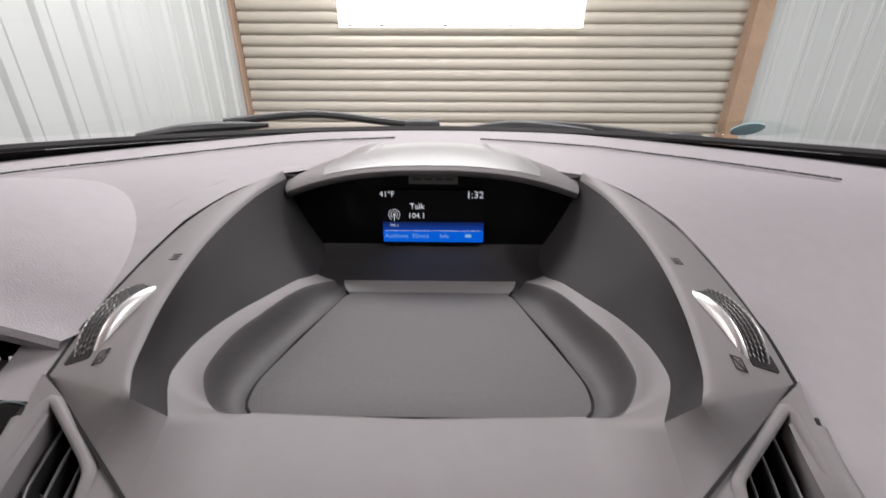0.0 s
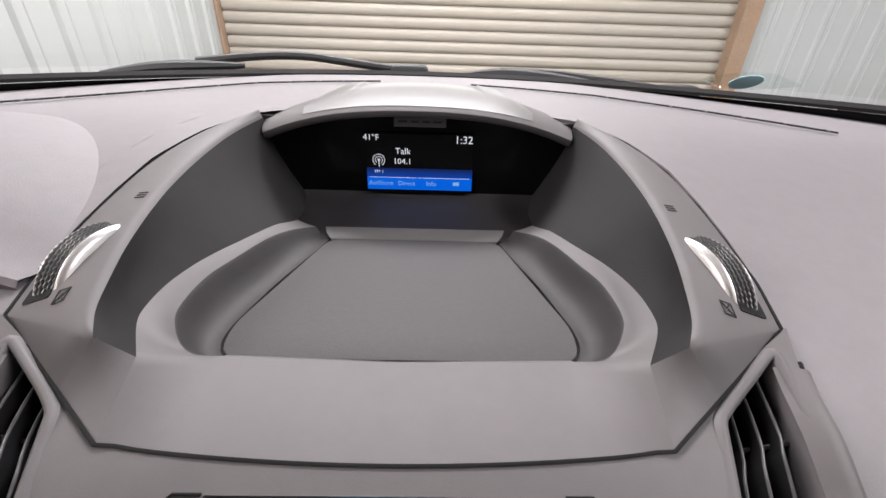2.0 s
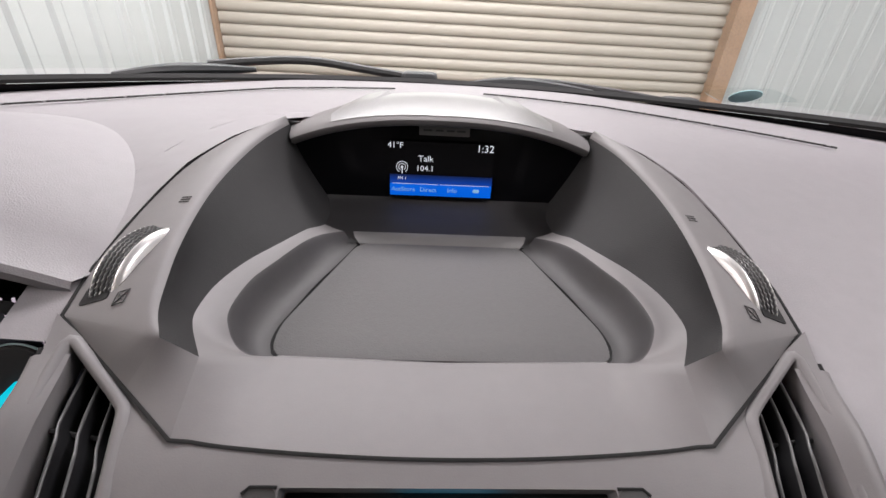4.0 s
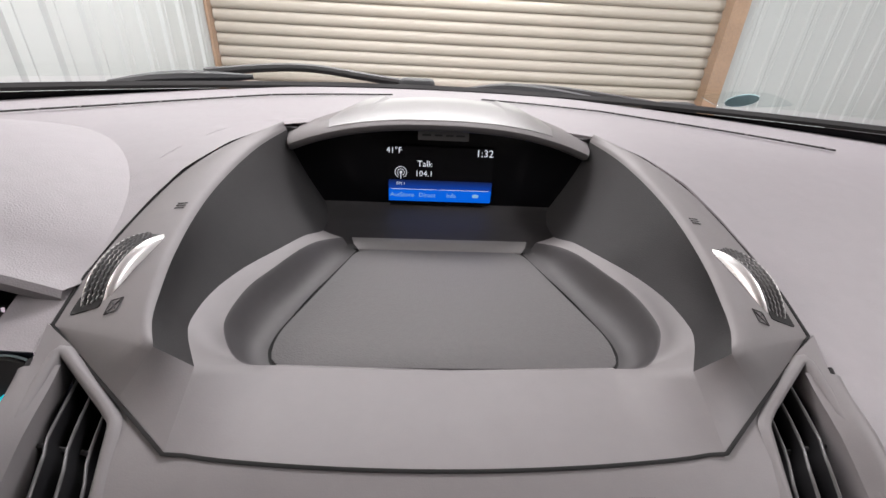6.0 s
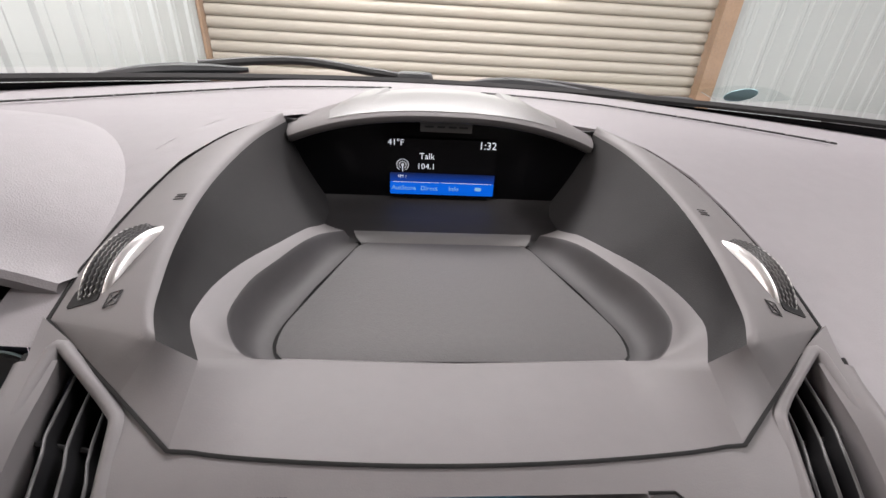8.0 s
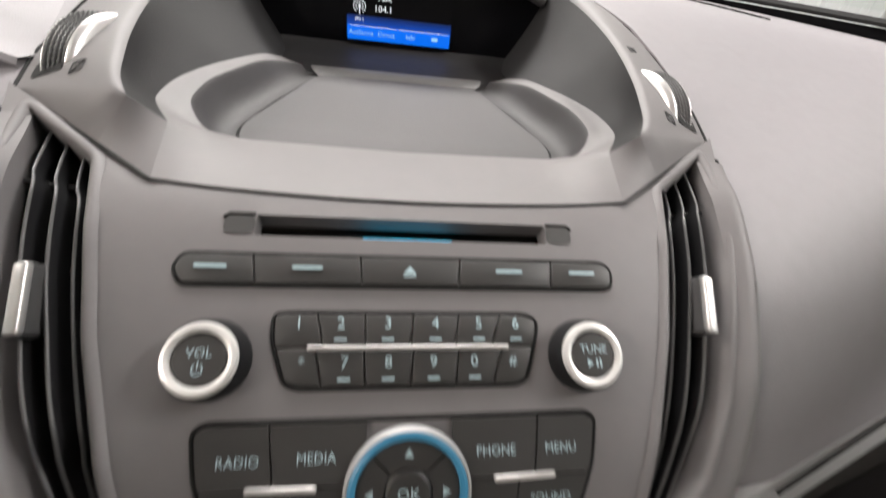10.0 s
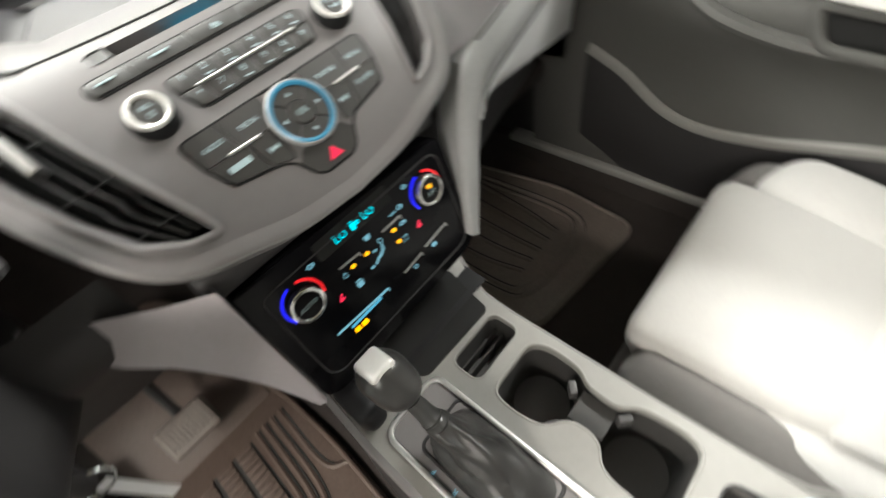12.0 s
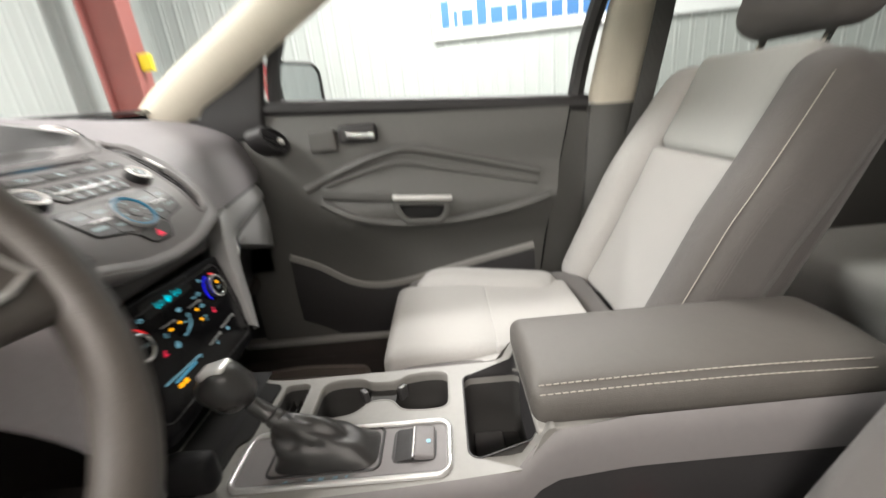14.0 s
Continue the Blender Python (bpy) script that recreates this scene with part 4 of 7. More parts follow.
# rubber mat and bay floor
bm = B()
outline = soften([(-0.0950, 0.2445), (0.0950, 0.2445), (0.0990, 0.270), (0.0675, 0.3795), (-0.0675, 0.3795), (-0.0990, 0.270)], 0.013)
prism(bm, outline, flat_map((0, 0, 1.1105), (1, 0, 0), (0, 1, 0)), 0, 0.0024)
part("mat_gap", bm, VOID, stack)
bm = B()
trapeze = soften([(-0.0938, 0.2456), (0.0938, 0.2456), (0.0978, 0.270), (0.0665, 0.3785), (-0.0665, 0.3785), (-0.0978, 0.270)], 0.012)
prism(bm, trapeze, flat_map((0, 0, 1.1105), (1, 0, 0), (0, 1, 0)), 0, 0.0034, 0.0008)
part("tray_mat", bm, RUBBER, stack, "textured dark rubber tray mat")
bm = B()
block(bm, -0.12, 0.12, 0.24, 0.47, 1.104, 1.1105)
part("tray_floor", bm, VOID, stack, smooth=False)
bm = B()
loft(bm, [[V((x * k, y, z)) for x in np.linspace(-1, 1, 7)] for k, y, z in ((0.0655, 0.3785, 1.1105), (0.0670, 0.3796, 1.1130), (0.0710, 0.3850, 1.1148), (0.0735, 0.3920, 1.1160), (0.0740, 0.3950, 1.1158), (0.0740, 0.397, 1.1110))])
part("tray_strip", bm, STRIP, stack, "pale grey strip behind the mat")
# dark display panel and the shelf before it
bm = B()
loft(bm, [[V((x, y, z)) for x in np.linspace(-0.112, 0.112, 9)] for y, z in ((0.3815, 1.1122), (0.430, 1.1135), (0.4595, 1.1170), (0.4640, 1.1210))])
part("bay_shelf", bm, DARK, stack, "black shelf below the display")
bm = B()
loft(bm, [[V((x, 0.4640 + 0.0008 * k, 1.1150 * (1 - k) + (1.2010 - 0.0245 * abs(x / 0.1325) ** 2.4) * k)) for x in np.linspace(-0.138, 0.138, 21)] for k in (0, 0.5, 1)])
part("display_panel", bm, BLACK, stack, "gloss black display panel")
# hood over the display: grey shell with a silver plate let into its top
HOOD = [(0.97, 0.022, -0.0100, 0.0), (0.99, 0.006, -0.0085, 0.0), (1.0, 0.0, -0.0065, 0.0), (1.003, -0.0012, -0.0020, 0.0), (1.015, 0.003, 0.0010, 0.0), (1.03, 0.018, 0.0050, 0.0), (1.035, 0.042, 0.0095, 0.005), (1.0, 0.062, 0.0112, 0.010), (0.96, 0.074, 0.0070, 0.014), (0.94, 0.081, -0.0200, 0.010)]


def hood_point(t, row, lift=0.0):
    sx, dy, dz, drop = row
    return V((t * 0.136 * sx, 0.440 + 0.014 * t * t + dy, 1.2040 - 0.0245 * abs(t) ** 2.4 + dz - drop * t * t + lift))


bm = B()
loft(bm, [[hood_point(-1 + 2 * k / 40, row) for k in range(41)] for row in HOOD])
hood = part("display_hood", bm, STACK, stack, "grey hood over the display", sharp=60)
bm = B()
rows = []
for row, half, lift in ((HOOD[4], 0.72, 0.0001), (HOOD[4], 0.715, 0.0004), (HOOD[5], 0.72, 0.0005), (HOOD[6], 0.66, 0.0006), (HOOD[7], 0.56, 0.0008), (HOOD[8], 0.53, 0.0006)):
    rows.append([hood_point(half * (-1 + k / 20), row, lift + (0.0032 if row is HOOD[7] and 0.66 < abs(k / 20 - 1) < 0.97 else 0.0)) for k in range(41)])
loft(bm, rows)
part("hood_plate", bm, HOODG, hood, "bright satin silver plate", sharp=60)
for s in (1, -1):
    # closes the joint between the hood's end and the shoulder
    bm = B()
    end = [V((s * 0.1490, 0.474, 1.1890)), V((s * 0.128, 0.470, 1.1880)), V((s * 0.100, 0.470, 1.1880))]
    back = [V((s * 0.1490, 0.510, 1.1860)), V((s * 0.128, 0.510, 1.1860)), V((s * 0.100, 0.510, 1.1860))]
    foot_row = [V((s * 0.1480, 0.472, 1.12)), V((s * 0.128, 0.468, 1.12)), V((s * 0.100, 0.468, 1.12))]
    loft(bm, [foot_row, end, back][::s])
    part("hood_gap", bm, DARK, stack)
    bm = B()
    tube(bm, [(x * s, y, z + 0.0004) for x, y, z in seam], 0.0011, 6, flat=0.6, up=(0, 0, 1))
    part("seam_line", bm, VOID, stack)
# display picture
on_screen = flat_map((0, 0.4616, 1.1235), (1, 0, 0), (0, 0.0, 1))
bm = B()
prism(bm, rounded(0.0010, 0.0265, 0.099, 0.0560, 0.001, 2), on_screen, 0.0002, 0.0012)
screen = part("screen", bm, BLACK, stack, "dark display screen")
bm = B()
prism(bm, rounded(0.0010, 0.0075, 0.099, 0.0120, 0.0006, 2), on_screen, 0.0012, 0.0017)
part("menu_bar", bm, BLUEG, screen, "bright blue menu bar")
bm = B()
prism(bm, rounded(0.0010, 0.0180, 0.099, 0.0088, 0.0003, 2), on_screen, 0.0011, 0.0015)
part("menu_glow", bm, BLUEG2, screen, "deep blue band")
for words, size, x, y, h in (("41°F", 0.0078, -0.0430, 0.0505, 0.0020), ("1:32", 0.0098, 0.0410, 0.0500, 0.0020), ("Talk", 0.0082, -0.0145, 0.0385, 0.0020), ("104.1", 0.0078, -0.0150, 0.0290, 0.0020), ("FM 1", 0.0042, -0.0368, 0.0192, 0.0028)):
    bm = B()
    lettering(bm, words, size, on_screen, x, y, h)
    part("screen_text", bm, WHITEG, screen, "white screen text")
bm = B()
for r in (0.0030, 0.0052):
    loft(bm, [[on_screen(-0.0368 + q * math.cos(radians(a)), 0.0300 + q * math.sin(radians(a)), 0.002) for a in np.linspace(-60, 240, 20)] for q in (r, r + 0.0005)])
prism(bm, disc(-0.0368, 0.0300, 0.0013, 10), on_screen, 0.0018, 0.002)
prism(bm, rounded(-0.0368, 0.0265, 0.0008, 0.006, 0.0003, 2), on_screen, 0.0018, 0.002)
part("antenna_icon", bm, WHITEG, screen)
for x0, x1 in ((-0.046, -0.002), (0.000, 0.048)):
    bm = B()
    prism(bm, [(x0, 0.0134), (x1, 0.0134), (x1, 0.0137), (x0, 0.0137)], on_screen, 0.0018, 0.002)
    part("menu_rule", bm, WHITEG, screen)
bm = B()
lettering(bm, "AutStore", 0.0062, on_screen, -0.0355, 0.0078, 0.0021)
lettering(bm, "Direct", 0.0062, on_screen, -0.0115, 0.0078, 0.0021)
lettering(bm, "Info", 0.0062, on_screen, 0.0120, 0.0078, 0.0021)
prism(bm, rounded(0.0355, 0.0082, 0.0062, 0.0034, 0.001, 2), on_screen, 0.0018, 0.0021)
part("menu_text", bm, glowing("pale_menu_text", (0.35, 0.65, 1.0), 0.8), screen, "pale blue menu words")
bm = B()
prism(bm, rounded(0.0015, 0.0665, 0.0455, 0.0078, 0.0008, 2), on_screen, 0.004, 0.0095)
plate = part("badge_plate", bm, material("grey_badge", (0.115, 0.11, 0.11), 0.5), stack, "small grey badge above the screen")
bm = B()
for x0, w in ((-0.0150, 0.008), (-0.0045, 0.007), (0.0055, 0.007), (0.0150, 0.008)):
    prism(bm, rounded(x0 + 0.0015, 0.0672, w, 0.0016, 0.0006, 2), on_screen, 0.0096, 0.0099)
part("badge_bars", bm, ETCH, plate)

# vent thumbwheels set into the shoulders
for s in (1, -1):
    lo, hi = V((s * 0.1748, 0.2580, 1.1438)), V((s * 0.1650, 0.3010, 1.1618))
    along = (hi - lo).normalized()
    out = V((s * 0.93, 0.26, -0.04))
    out = (out - along * out.dot(along)).normalized()
    up = along.cross(out) if along.cross(out).z > 0 else out.cross(along)
    mid = (lo + hi) / 2 - up * 0.0334 + out * 0.003
    axis = Matrix(((along.x, up.x, out.x, mid.x), (along.y, up.y, out.y, mid.y), (along.z, up.z, out.z, mid.z), (0, 0, 0, 1)))
    wheel = thing("vent_thumbwheel", tuple(mid), "knurled grey vent thumbwheel with a silver rim", "thumbwheel", "vent thumbwheels")
    for j in range(5):
        bm = B()
        z0 = -0.0024 + 0.0027 * j
        lathe(bm, [(0.0380, z0), (0.0398, z0 + 0.0008), (0.0398, z0 + 0.0016), (0.0380, z0 + 0.0025)], axis @ pose(0, 0, 0, 0, 0, 1.2 * (j % 2)), 150, 0.016, 1)
        part("tyre_ring", bm, VENTG, wheel, "knurled dark grey tyre")
    bm = B()
    lathe(bm, [(0.0330, -0.0076), (0.0374, -0.0068), (0.0394, -0.0054), (0.0403, -0.0036), (0.0402, -0.0026), (0.0385, -0.0024)], axis, 96)
    part("silver_rim", bm, SILVER, wheel, "silver rim")
    bm = B()
    lathe(bm, [(0.0385, 0.0108), (0.0396, 0.0110), (0.0396, 0.0114), (0.0380, 0.0118)], axis, 96)
    part("outer_rim", bm, SILVER, wheel, "thin silver outer edge")
    bm = B()
    poly = [(0.1755, 0.2600), (0.1745, 0.2555), (0.1930, 0.2575), (0.1935, 0.2680), (0.1875, 0.2690)]
    prism(bm, soften(poly, 0.002), lambda u, w, h=0.0, s=s: on_shoulder(s, u, w, h), -0.002, 0.0005)
    part("wheel_slot", bm, VOID, wheel, "black slot")

# marks on the shoulders
for s in (1, -1):
    on = lambda a, b, s=s: on_shoulder(s, 0.1650 + a, 0.2530 + b, 0.0005)
    bm = B()
    pts = [(-0.0032, -0.0035), (0.0032, -0.0035), (0.0032, 0.0035), (-0.0032, 0.0035)]
    tube(bm, [on(*p) for p in pts], 0.00032, 5, closed=True)
    tube(bm, [on(-0.0032, -0.0035), on(0.0032, 0.0035)], 0.0003, 5)
    tube(bm, [on(-0.0032, 0.0035), on(0.0032, -0.0035)], 0.0003, 5)
    part("vent_closed_mark", bm, ETCH, stack)
    bm = B()
    on = lambda a, b, s=s: on_shoulder(s, 0.1675 + a, 0.330 + b, 0.0005)
    for k in range(3):
        tube(bm, [on(-0.0030, -0.0025 + 0.0025 * k), on(0.0030, -0.0025 + 0.0025 * k)], 0.00032, 5)
    part("vent_open_mark", bm, ETCH, stack)

# ---- middle stack: the face ----
BEZEL = [(0.1985, 0.0565), (0.1940, 0.0370), (0.1895, 0.014), (0.1865, -0.012), (0.1835, -0.05), (0.1730, -0.10), (0.157, -0.145), (0.133, -0.172), (0.090, -0.1855), (0.05, -0.1965), (0, -0.2015)]
edge = smooth_line(BEZEL, 5)
top_edge = [(0.1155, 0.0), (0.136, 0.0140), (0.156, 0.0255), (0.164, 0.0335), (0.180, 0.0450), (0.198, 0.0560)]
face = edge + [(-x, y) for x, y in edge[::-1][1:]] + [(-x, y) for x, y in top_edge[::-1]] + [(x, joint_w(x)) for x in np.linspace(-0.1, 0.1, 15)] + top_edge
VENT = [(0.1425, 0.0095), (0.1520, 0.0175), (0.1845, 0.0425), (0.1805, 0.012), (0.1750, -0.03), (0.166, -0.067), (0.154, -0.108), (0.139, -0.141), (0.116, -0.1565), (0.0975, -0.1605), (0.1015, -0.145), (0.1100, -0.118), (0.1230, -0.073), (0.1325, -0.030)]
vent_r = soften(VENT, 0.004)
vent_l = [(-x, y) for x, y in vent_r][::-1]
cd = rounded(0.0, -0.0222, 0.134, 0.0105, 0.001, 2)
bm = B()
sheet(bm, ccw(face), [ccw(vent_r), ccw(vent_l), cd], on_stack, 0.0095, 0.012, 0.010)
part("face_panel", bm, STACK, stack, "satin grey radio face", sharp=60)
bm = B()
side_line = [JOINT_A.lerp(JOINT_B, t) + V((0, -0.0002, 0.0004)) for t in np.linspace(0, 1, 9)]
tube(bm, [V((-p.x, p.y, p.z)) for p in side_line[::-1]] + [on_stack(x, joint_w(x), 0.0004) for x in np.linspace(-0.108, 0.108, 28)] + side_line, 0.0009, 6, flat=0.5, up=(0, -0.3, 0.95))
part("joint_line", bm, VOID, stack)
# raised rim round the lower edge; a bright tube paints in its edge highlight
bm = B()
rim_pts = edge[6:] + [(-x, y) for x, y in edge[::-1][1:-6]]
rows = []
for inset, h in ((0.013, 0.0), (0.010, 0.0012), (0.006, 0.0036), (0.002, 0.0046), (-0.0015, 0.0034), (-0.0040, -0.001), (-0.0045, -0.012), (-0.0045, -0.030), (-0.0030, -0.085)):
    loop = []
    for k, (x, y) in enumerate(rim_pts):
        a, b = rim_pts[max(0, k - 1)], rim_pts[min(len(rim_pts) - 1, k + 1)]
        d = V((b[0] - a[0], b[1] - a[1])).normalized()
        fade = min(1, k / 8, (len(rim_pts) - 1 - k) / 8)
        loop.append(on_stack(x + d.y * inset, y - d.x * inset, h * (0.3 + 0.7 * fade)))
    rows.append(loop)
loft(bm, rows)
bezel_rim = part("bezel_rim", bm, STACK, stack, "raised rim round the radio face", sharp=70)
bm = B()
crest = []
for k, (x, y) in enumerate(rim_pts[14:-14]):
    k += 14
    a, b = rim_pts[k - 1], rim_pts[k + 1]
    d = V((b[0] - a[0], b[1] - a[1])).normalized()
    crest.append(on_stack(x + d.y * 0.0005, y - d.x * 0.0005, 0.0040))
tube(bm, crest, 0.0011, 8)
part("rim_highlight", bm, HOODG, bezel_rim, "thin bright tube standing in for the rim edge highlight")

for half in (1, -1):
    bm = B()
    tube(bm, [on_stack(half * (x + 0.0008), y, -0.0004) for x, y in edge[5:42]], 0.0012, 6)
    part("bezel_gap", bm, VOID, stack, "dark gap between the radio face and the dash")

# air vents
for s in (1, -1):
    vent = thing("air_vent", tuple(on_stack(s * 0.145, -0.06)), "tall air vent with dark vertical slats and a silver tab", "air vent", "centre air vents")
    loop = vent_r if s > 0 else vent_l
    bm = B()
    sheet(bm, ccw(loop), [], lambda u, w, h: on_stack(u, w, h - 0.024), 0.02)
    part("duct", bm, VOID, vent)
    bm = B()
    n = len(loop)
    lp = ccw(loop)
    rows = []
    for d, h in ((-0.0045, 0.0004), (-0.003, 0.0018), (-0.001, 0.0022), (0.0010, 0.0010), (0.0018, -0.004), (0.0018, -0.014)):
        rows.append([on_stack(x, y, h) for x, y in shrink(lp, d)])
    loft(bm, rows, closed=True)
    part("vent_surround", bm, STACK, vent, "smooth grey surround", sharp=70)
    for j in range(3):
        q = 0.25 + 0.25 * j
        inner = smooth_line([(0.143, 0.016), (0.1325, -0.03), (0.1230, -0.073), (0.1100, -0.118), (0.0985, -0.152)], 5)
        outer_l = smooth_line([(0.183, 0.038), (0.1750, -0.03), (0.166, -0.067), (0.154, -0.108), (0.128, -0.150)], 5)
        a, b = resample(inner, 26), resample(outer_l, 26)
        line = [(p[0] * (1 - q) + r[0] * q, p[1] * (1 - q) + r[1] * q) for p, r in zip(a, b)]

        def slat_row(off, depth):
            out = []
            for k, (x, y) in enumerate(line):
                step = min(1.0, max(0.0, (k - 4) / 1.2), max(0.0, (20.2 - k) / 1.2))
                out.append(on_stack(s * (x + off - 0.0045 * step), y, depth + (0.0035 * step if depth > -0.02 else 0)))
            return out

        bm = B()
        for side in (((-0.0006, -0.022), (-0.0006, -0.0056)), ((0.0006, -0.0056), (0.0006, -0.022))):
            rows = [slat_row(*q) for q in side]
            loft(bm, rows if s > 0 else rows[::-1])
        blade = part("slat", bm, SLATD, vent, sharp=50)
        # Front edge in a lighter plastic than the sides: its highlight put into colour.
        bm = B()
        rows = [slat_row(*q) for q in ((-0.0006, -0.0056), (-0.0003, -0.0046), (0.0003, -0.0046), (0.0006, -0.0056))]
        loft(bm, rows if s > 0 else rows[::-1])
        part("slat_lit_edge", bm, VENTG, blade, "front edge, lighter grey to carry its highlight", sharp=80)
    for k in range(4):
        y = 0.0 - 0.045 * k
        bm = B()
        tube(bm, [on_stack(s * (0.137 - 0.011 * k), y, -0.013), on_stack(s * (0.180 - 0.009 * k), y, -0.013)], 0.0012, 6)
        part("rear_vane", bm, DARK, vent)
    bm = B()
    m = frame_of(on_stack, s * 0.1475, -0.060)
    rbox(bm, m @ pose(0, 0, 0.0000, 0, 0, -12 * s), (0.0065, 0.029, 0.012), 0.0018)
    tab = part("vent_tab", bm, VENTG, vent, "vent adjusting tab")
    bm = B()
    rbox(bm, m @ pose(-0.0008 * s, 0, 0.0052, 0, 0, -12 * s), (0.0056, 0.0280, 0.004), 0.0014)
    part("tab_edge", bm, SILVER, tab, "bright silver edge")

# disc slot with finger recesses
bm = B()
prism(bm, rounded(0, -0.0222, 0.136, 0.0125, 0.001, 2), lambda u, w, h: on_stack(u, w, h - 0.02), 0.0, 0.004)
part("disc_slot", bm, VOID, stack, "black disc slot")
bm = B()
prism(bm, rounded(0.0, -0.0262, 0.042, 0.0024, 0.0008, 2), on_stack, -0.015, -0.004)
part("slot_lamp", bm, glowing("cyan_slot_light", (0.0, 0.50, 0.85), 1.3), stack, "small cyan light in the slot")
for s in (1, -1):
    bm = B()
    prism(bm, rounded(s * 0.0735, -0.0222, 0.0125, 0.0095, 0.003), on_stack, 0.0001, 0.0004)
    part("slot_recess", bm, BUTTON, stack)
    bm = B()
    tube(bm, [on_stack(s * 0.0675, -0.0169, 0.0004), on_stack(s * 0.078, -0.0169, 0.0004), on_stack(s * 0.0805, -0.0192, 0.0004)], 0.0007, 5)
    part("recess_edge", bm, VOID, stack)


def groove(name, loop, r=0.0009, closed=True, mat=VOID):
    bm = B()
    tube(bm, [on_stack(x, y, 0.0002) for x, y in dense(loop, 0.006)], r, 6, closed=closed, flat=0.6, up=(0, -0.5, 0.85))
    return part(name, bm, mat, stack)


def split_plate(outline, xs0, xs1, gap=0.0004):
    """Cuts an outline between two slanted lines, each given by its x at the top and foot."""
    ys = [p[1] for p in outline]
    top, foot = max(ys), min(ys)

    def side(line, p):
        t = (top - p[1]) / (top - foot)
        return p[0] - (line[0] + (line[1] - line[0]) * t)

    out = list(outline)
    for line, sign in ((xs0, 1), (xs1, -1)):
        if line is None:
            continue
        line = (line[0] + sign * gap, line[1] + sign * gap)
        cut = []
        for a, b in zip(out, out[1:] + out[:1]):
            fa, fb = sign * side(line, a), sign * side(line, b)
            if fa >= 0:
                cut.append(a)
            if fa * fb < 0:
                t = fa / (fa - fb)
                cut.append((a[0] + (b[0] - a[0]) * t, a[1] + (b[1] - a[1]) * t))
        out = cut
    return out


def half_plane(outline, y, above, gap=0.0004):
    out, sign = [], 1 if above else -1
    for a, b in zip(outline, outline[1:] + outline[:1]):
        fa, fb = sign * (a[1] - y) - gap, sign * (b[1] - y) - gap
        if fa >= 0:
            out.append(a)
        if fa * fb < 0:
            t = fa / (fa - fb)
            out.append((a[0] + (b[0] - a[0]) * t, a[1] + (b[1] - a[1]) * t))
    return out


def key(name, poly, words=None, size=0.004, at=None, sub=None, mat=BUTTON, h=0.0015, label=""):
    bm = B()
    prism(bm, poly, on_stack, 0.0, h, 0.0006)
    k = part(name, bm, mat, stack, label, sharp=60)
    if words:
        bm = B()
        lettering(bm, words, size, on_stack, *at, h + 0.0004)
        part("print", bm, PRINT, k)
    if sub:
        bm = B()
        prism(bm, rounded(at[0], at[1] - size * 0.95, sub, 0.0009, 0.0003, 2), on_stack, h, h + 0.0004)
        part("sub_print", bm, PRINT, k)
    return k


# five preset buttons
row = soften([(-0.0965, -0.0430), (-0.0930, -0.0362), (0.0930, -0.0362), (0.0975, -0.0400), (0.0965, -0.0485), (0.0925, -0.0500), (-0.0925, -0.0500)], 0.003)
groove("button_groove", row)
row_in = shrink(ccw(row), 0.0009)
cuts = [None, (-0.0655, -0.0635), (-0.0210, -0.0200), (0.0233, 0.0223), (0.0670, 0.0655), None]
for k in range(5):
    ob = key("preset_button", split_plate(row_in, cuts[k], cuts[k + 1]))
    bm = B()
    c = (-0.0815, -0.0430, 0.0005, 0.0460, 0.0815)[k]
    if k == 2:
        prism(bm, [(c - 0.0028, -0.0440), (c + 0.0028, -0.0440), (c, -0.0408)], on_stack, 0.0015, 0.0020)
        prism(bm, [(c - 0.0028, -0.0455), (c + 0.0028, -0.0455), (c + 0.0028, -0.0447), (c - 0.0028, -0.0447)], on_stack, 0.0015, 0.0020)
    else:
        prism(bm, rounded(c, -0.0422, 0.0125, 0.0013, 0.0005, 2), on_stack, 0.0012, 0.0022)
    part("print", bm, PRINT, ob, "pale printed mark")

# number keys with a silver bar between the rows
pad = soften([(-0.0550, -0.0620), (-0.0500, -0.0610), (0.0520, -0.0612), (0.0575, -0.0640), (0.0570, -0.0700), (0.0512, -0.0890), (0.0470, -0.0915), (-0.0440, -0.0915), (-0.0492, -0.0890), (-0.0548, -0.0720)], 0.003)
groove("keypad_groove", pad)
pad_in = shrink(ccw(pad), 0.0010)
kx = [(-0.0375, -0.0345), (-0.0182, -0.0174), (0.0022, 0.0010), (0.0219, 0.0198), (0.0405, 0.0362)]
for r, y in ((0, True), (1, False)):
    half = half_plane(pad_in, -0.0757, y)
    for k in range(6):
        poly = split_plate(half, kx[k - 1] if k else None, kx[k] if k < 5 else None)
        c = (-0.0445, -0.0278, -0.0085, 0.0115, 0.0305, 0.0470)[k] if y else (-0.0425, -0.0258, -0.0081, 0.0106, 0.0280, 0.0450)[k]
        words = "123456"[k] if y else "*7890#"[k]
        key("number_key", poly, words, 0.0068 if words not in "*#" else 0.0058, (c, -0.0658 if y else -0.0815), None if words in "1*#" else 0.0052)
bm = B()
rbox(bm, frame_of(on_stack, 0.0013, -0.0757) @ pose(0, 0, 0.0016), (0.084, 0.0020, 0.0024), 0.0008, 8)
part("silver_bar", bm, SILVER, stack, "thin silver bar between the keys")

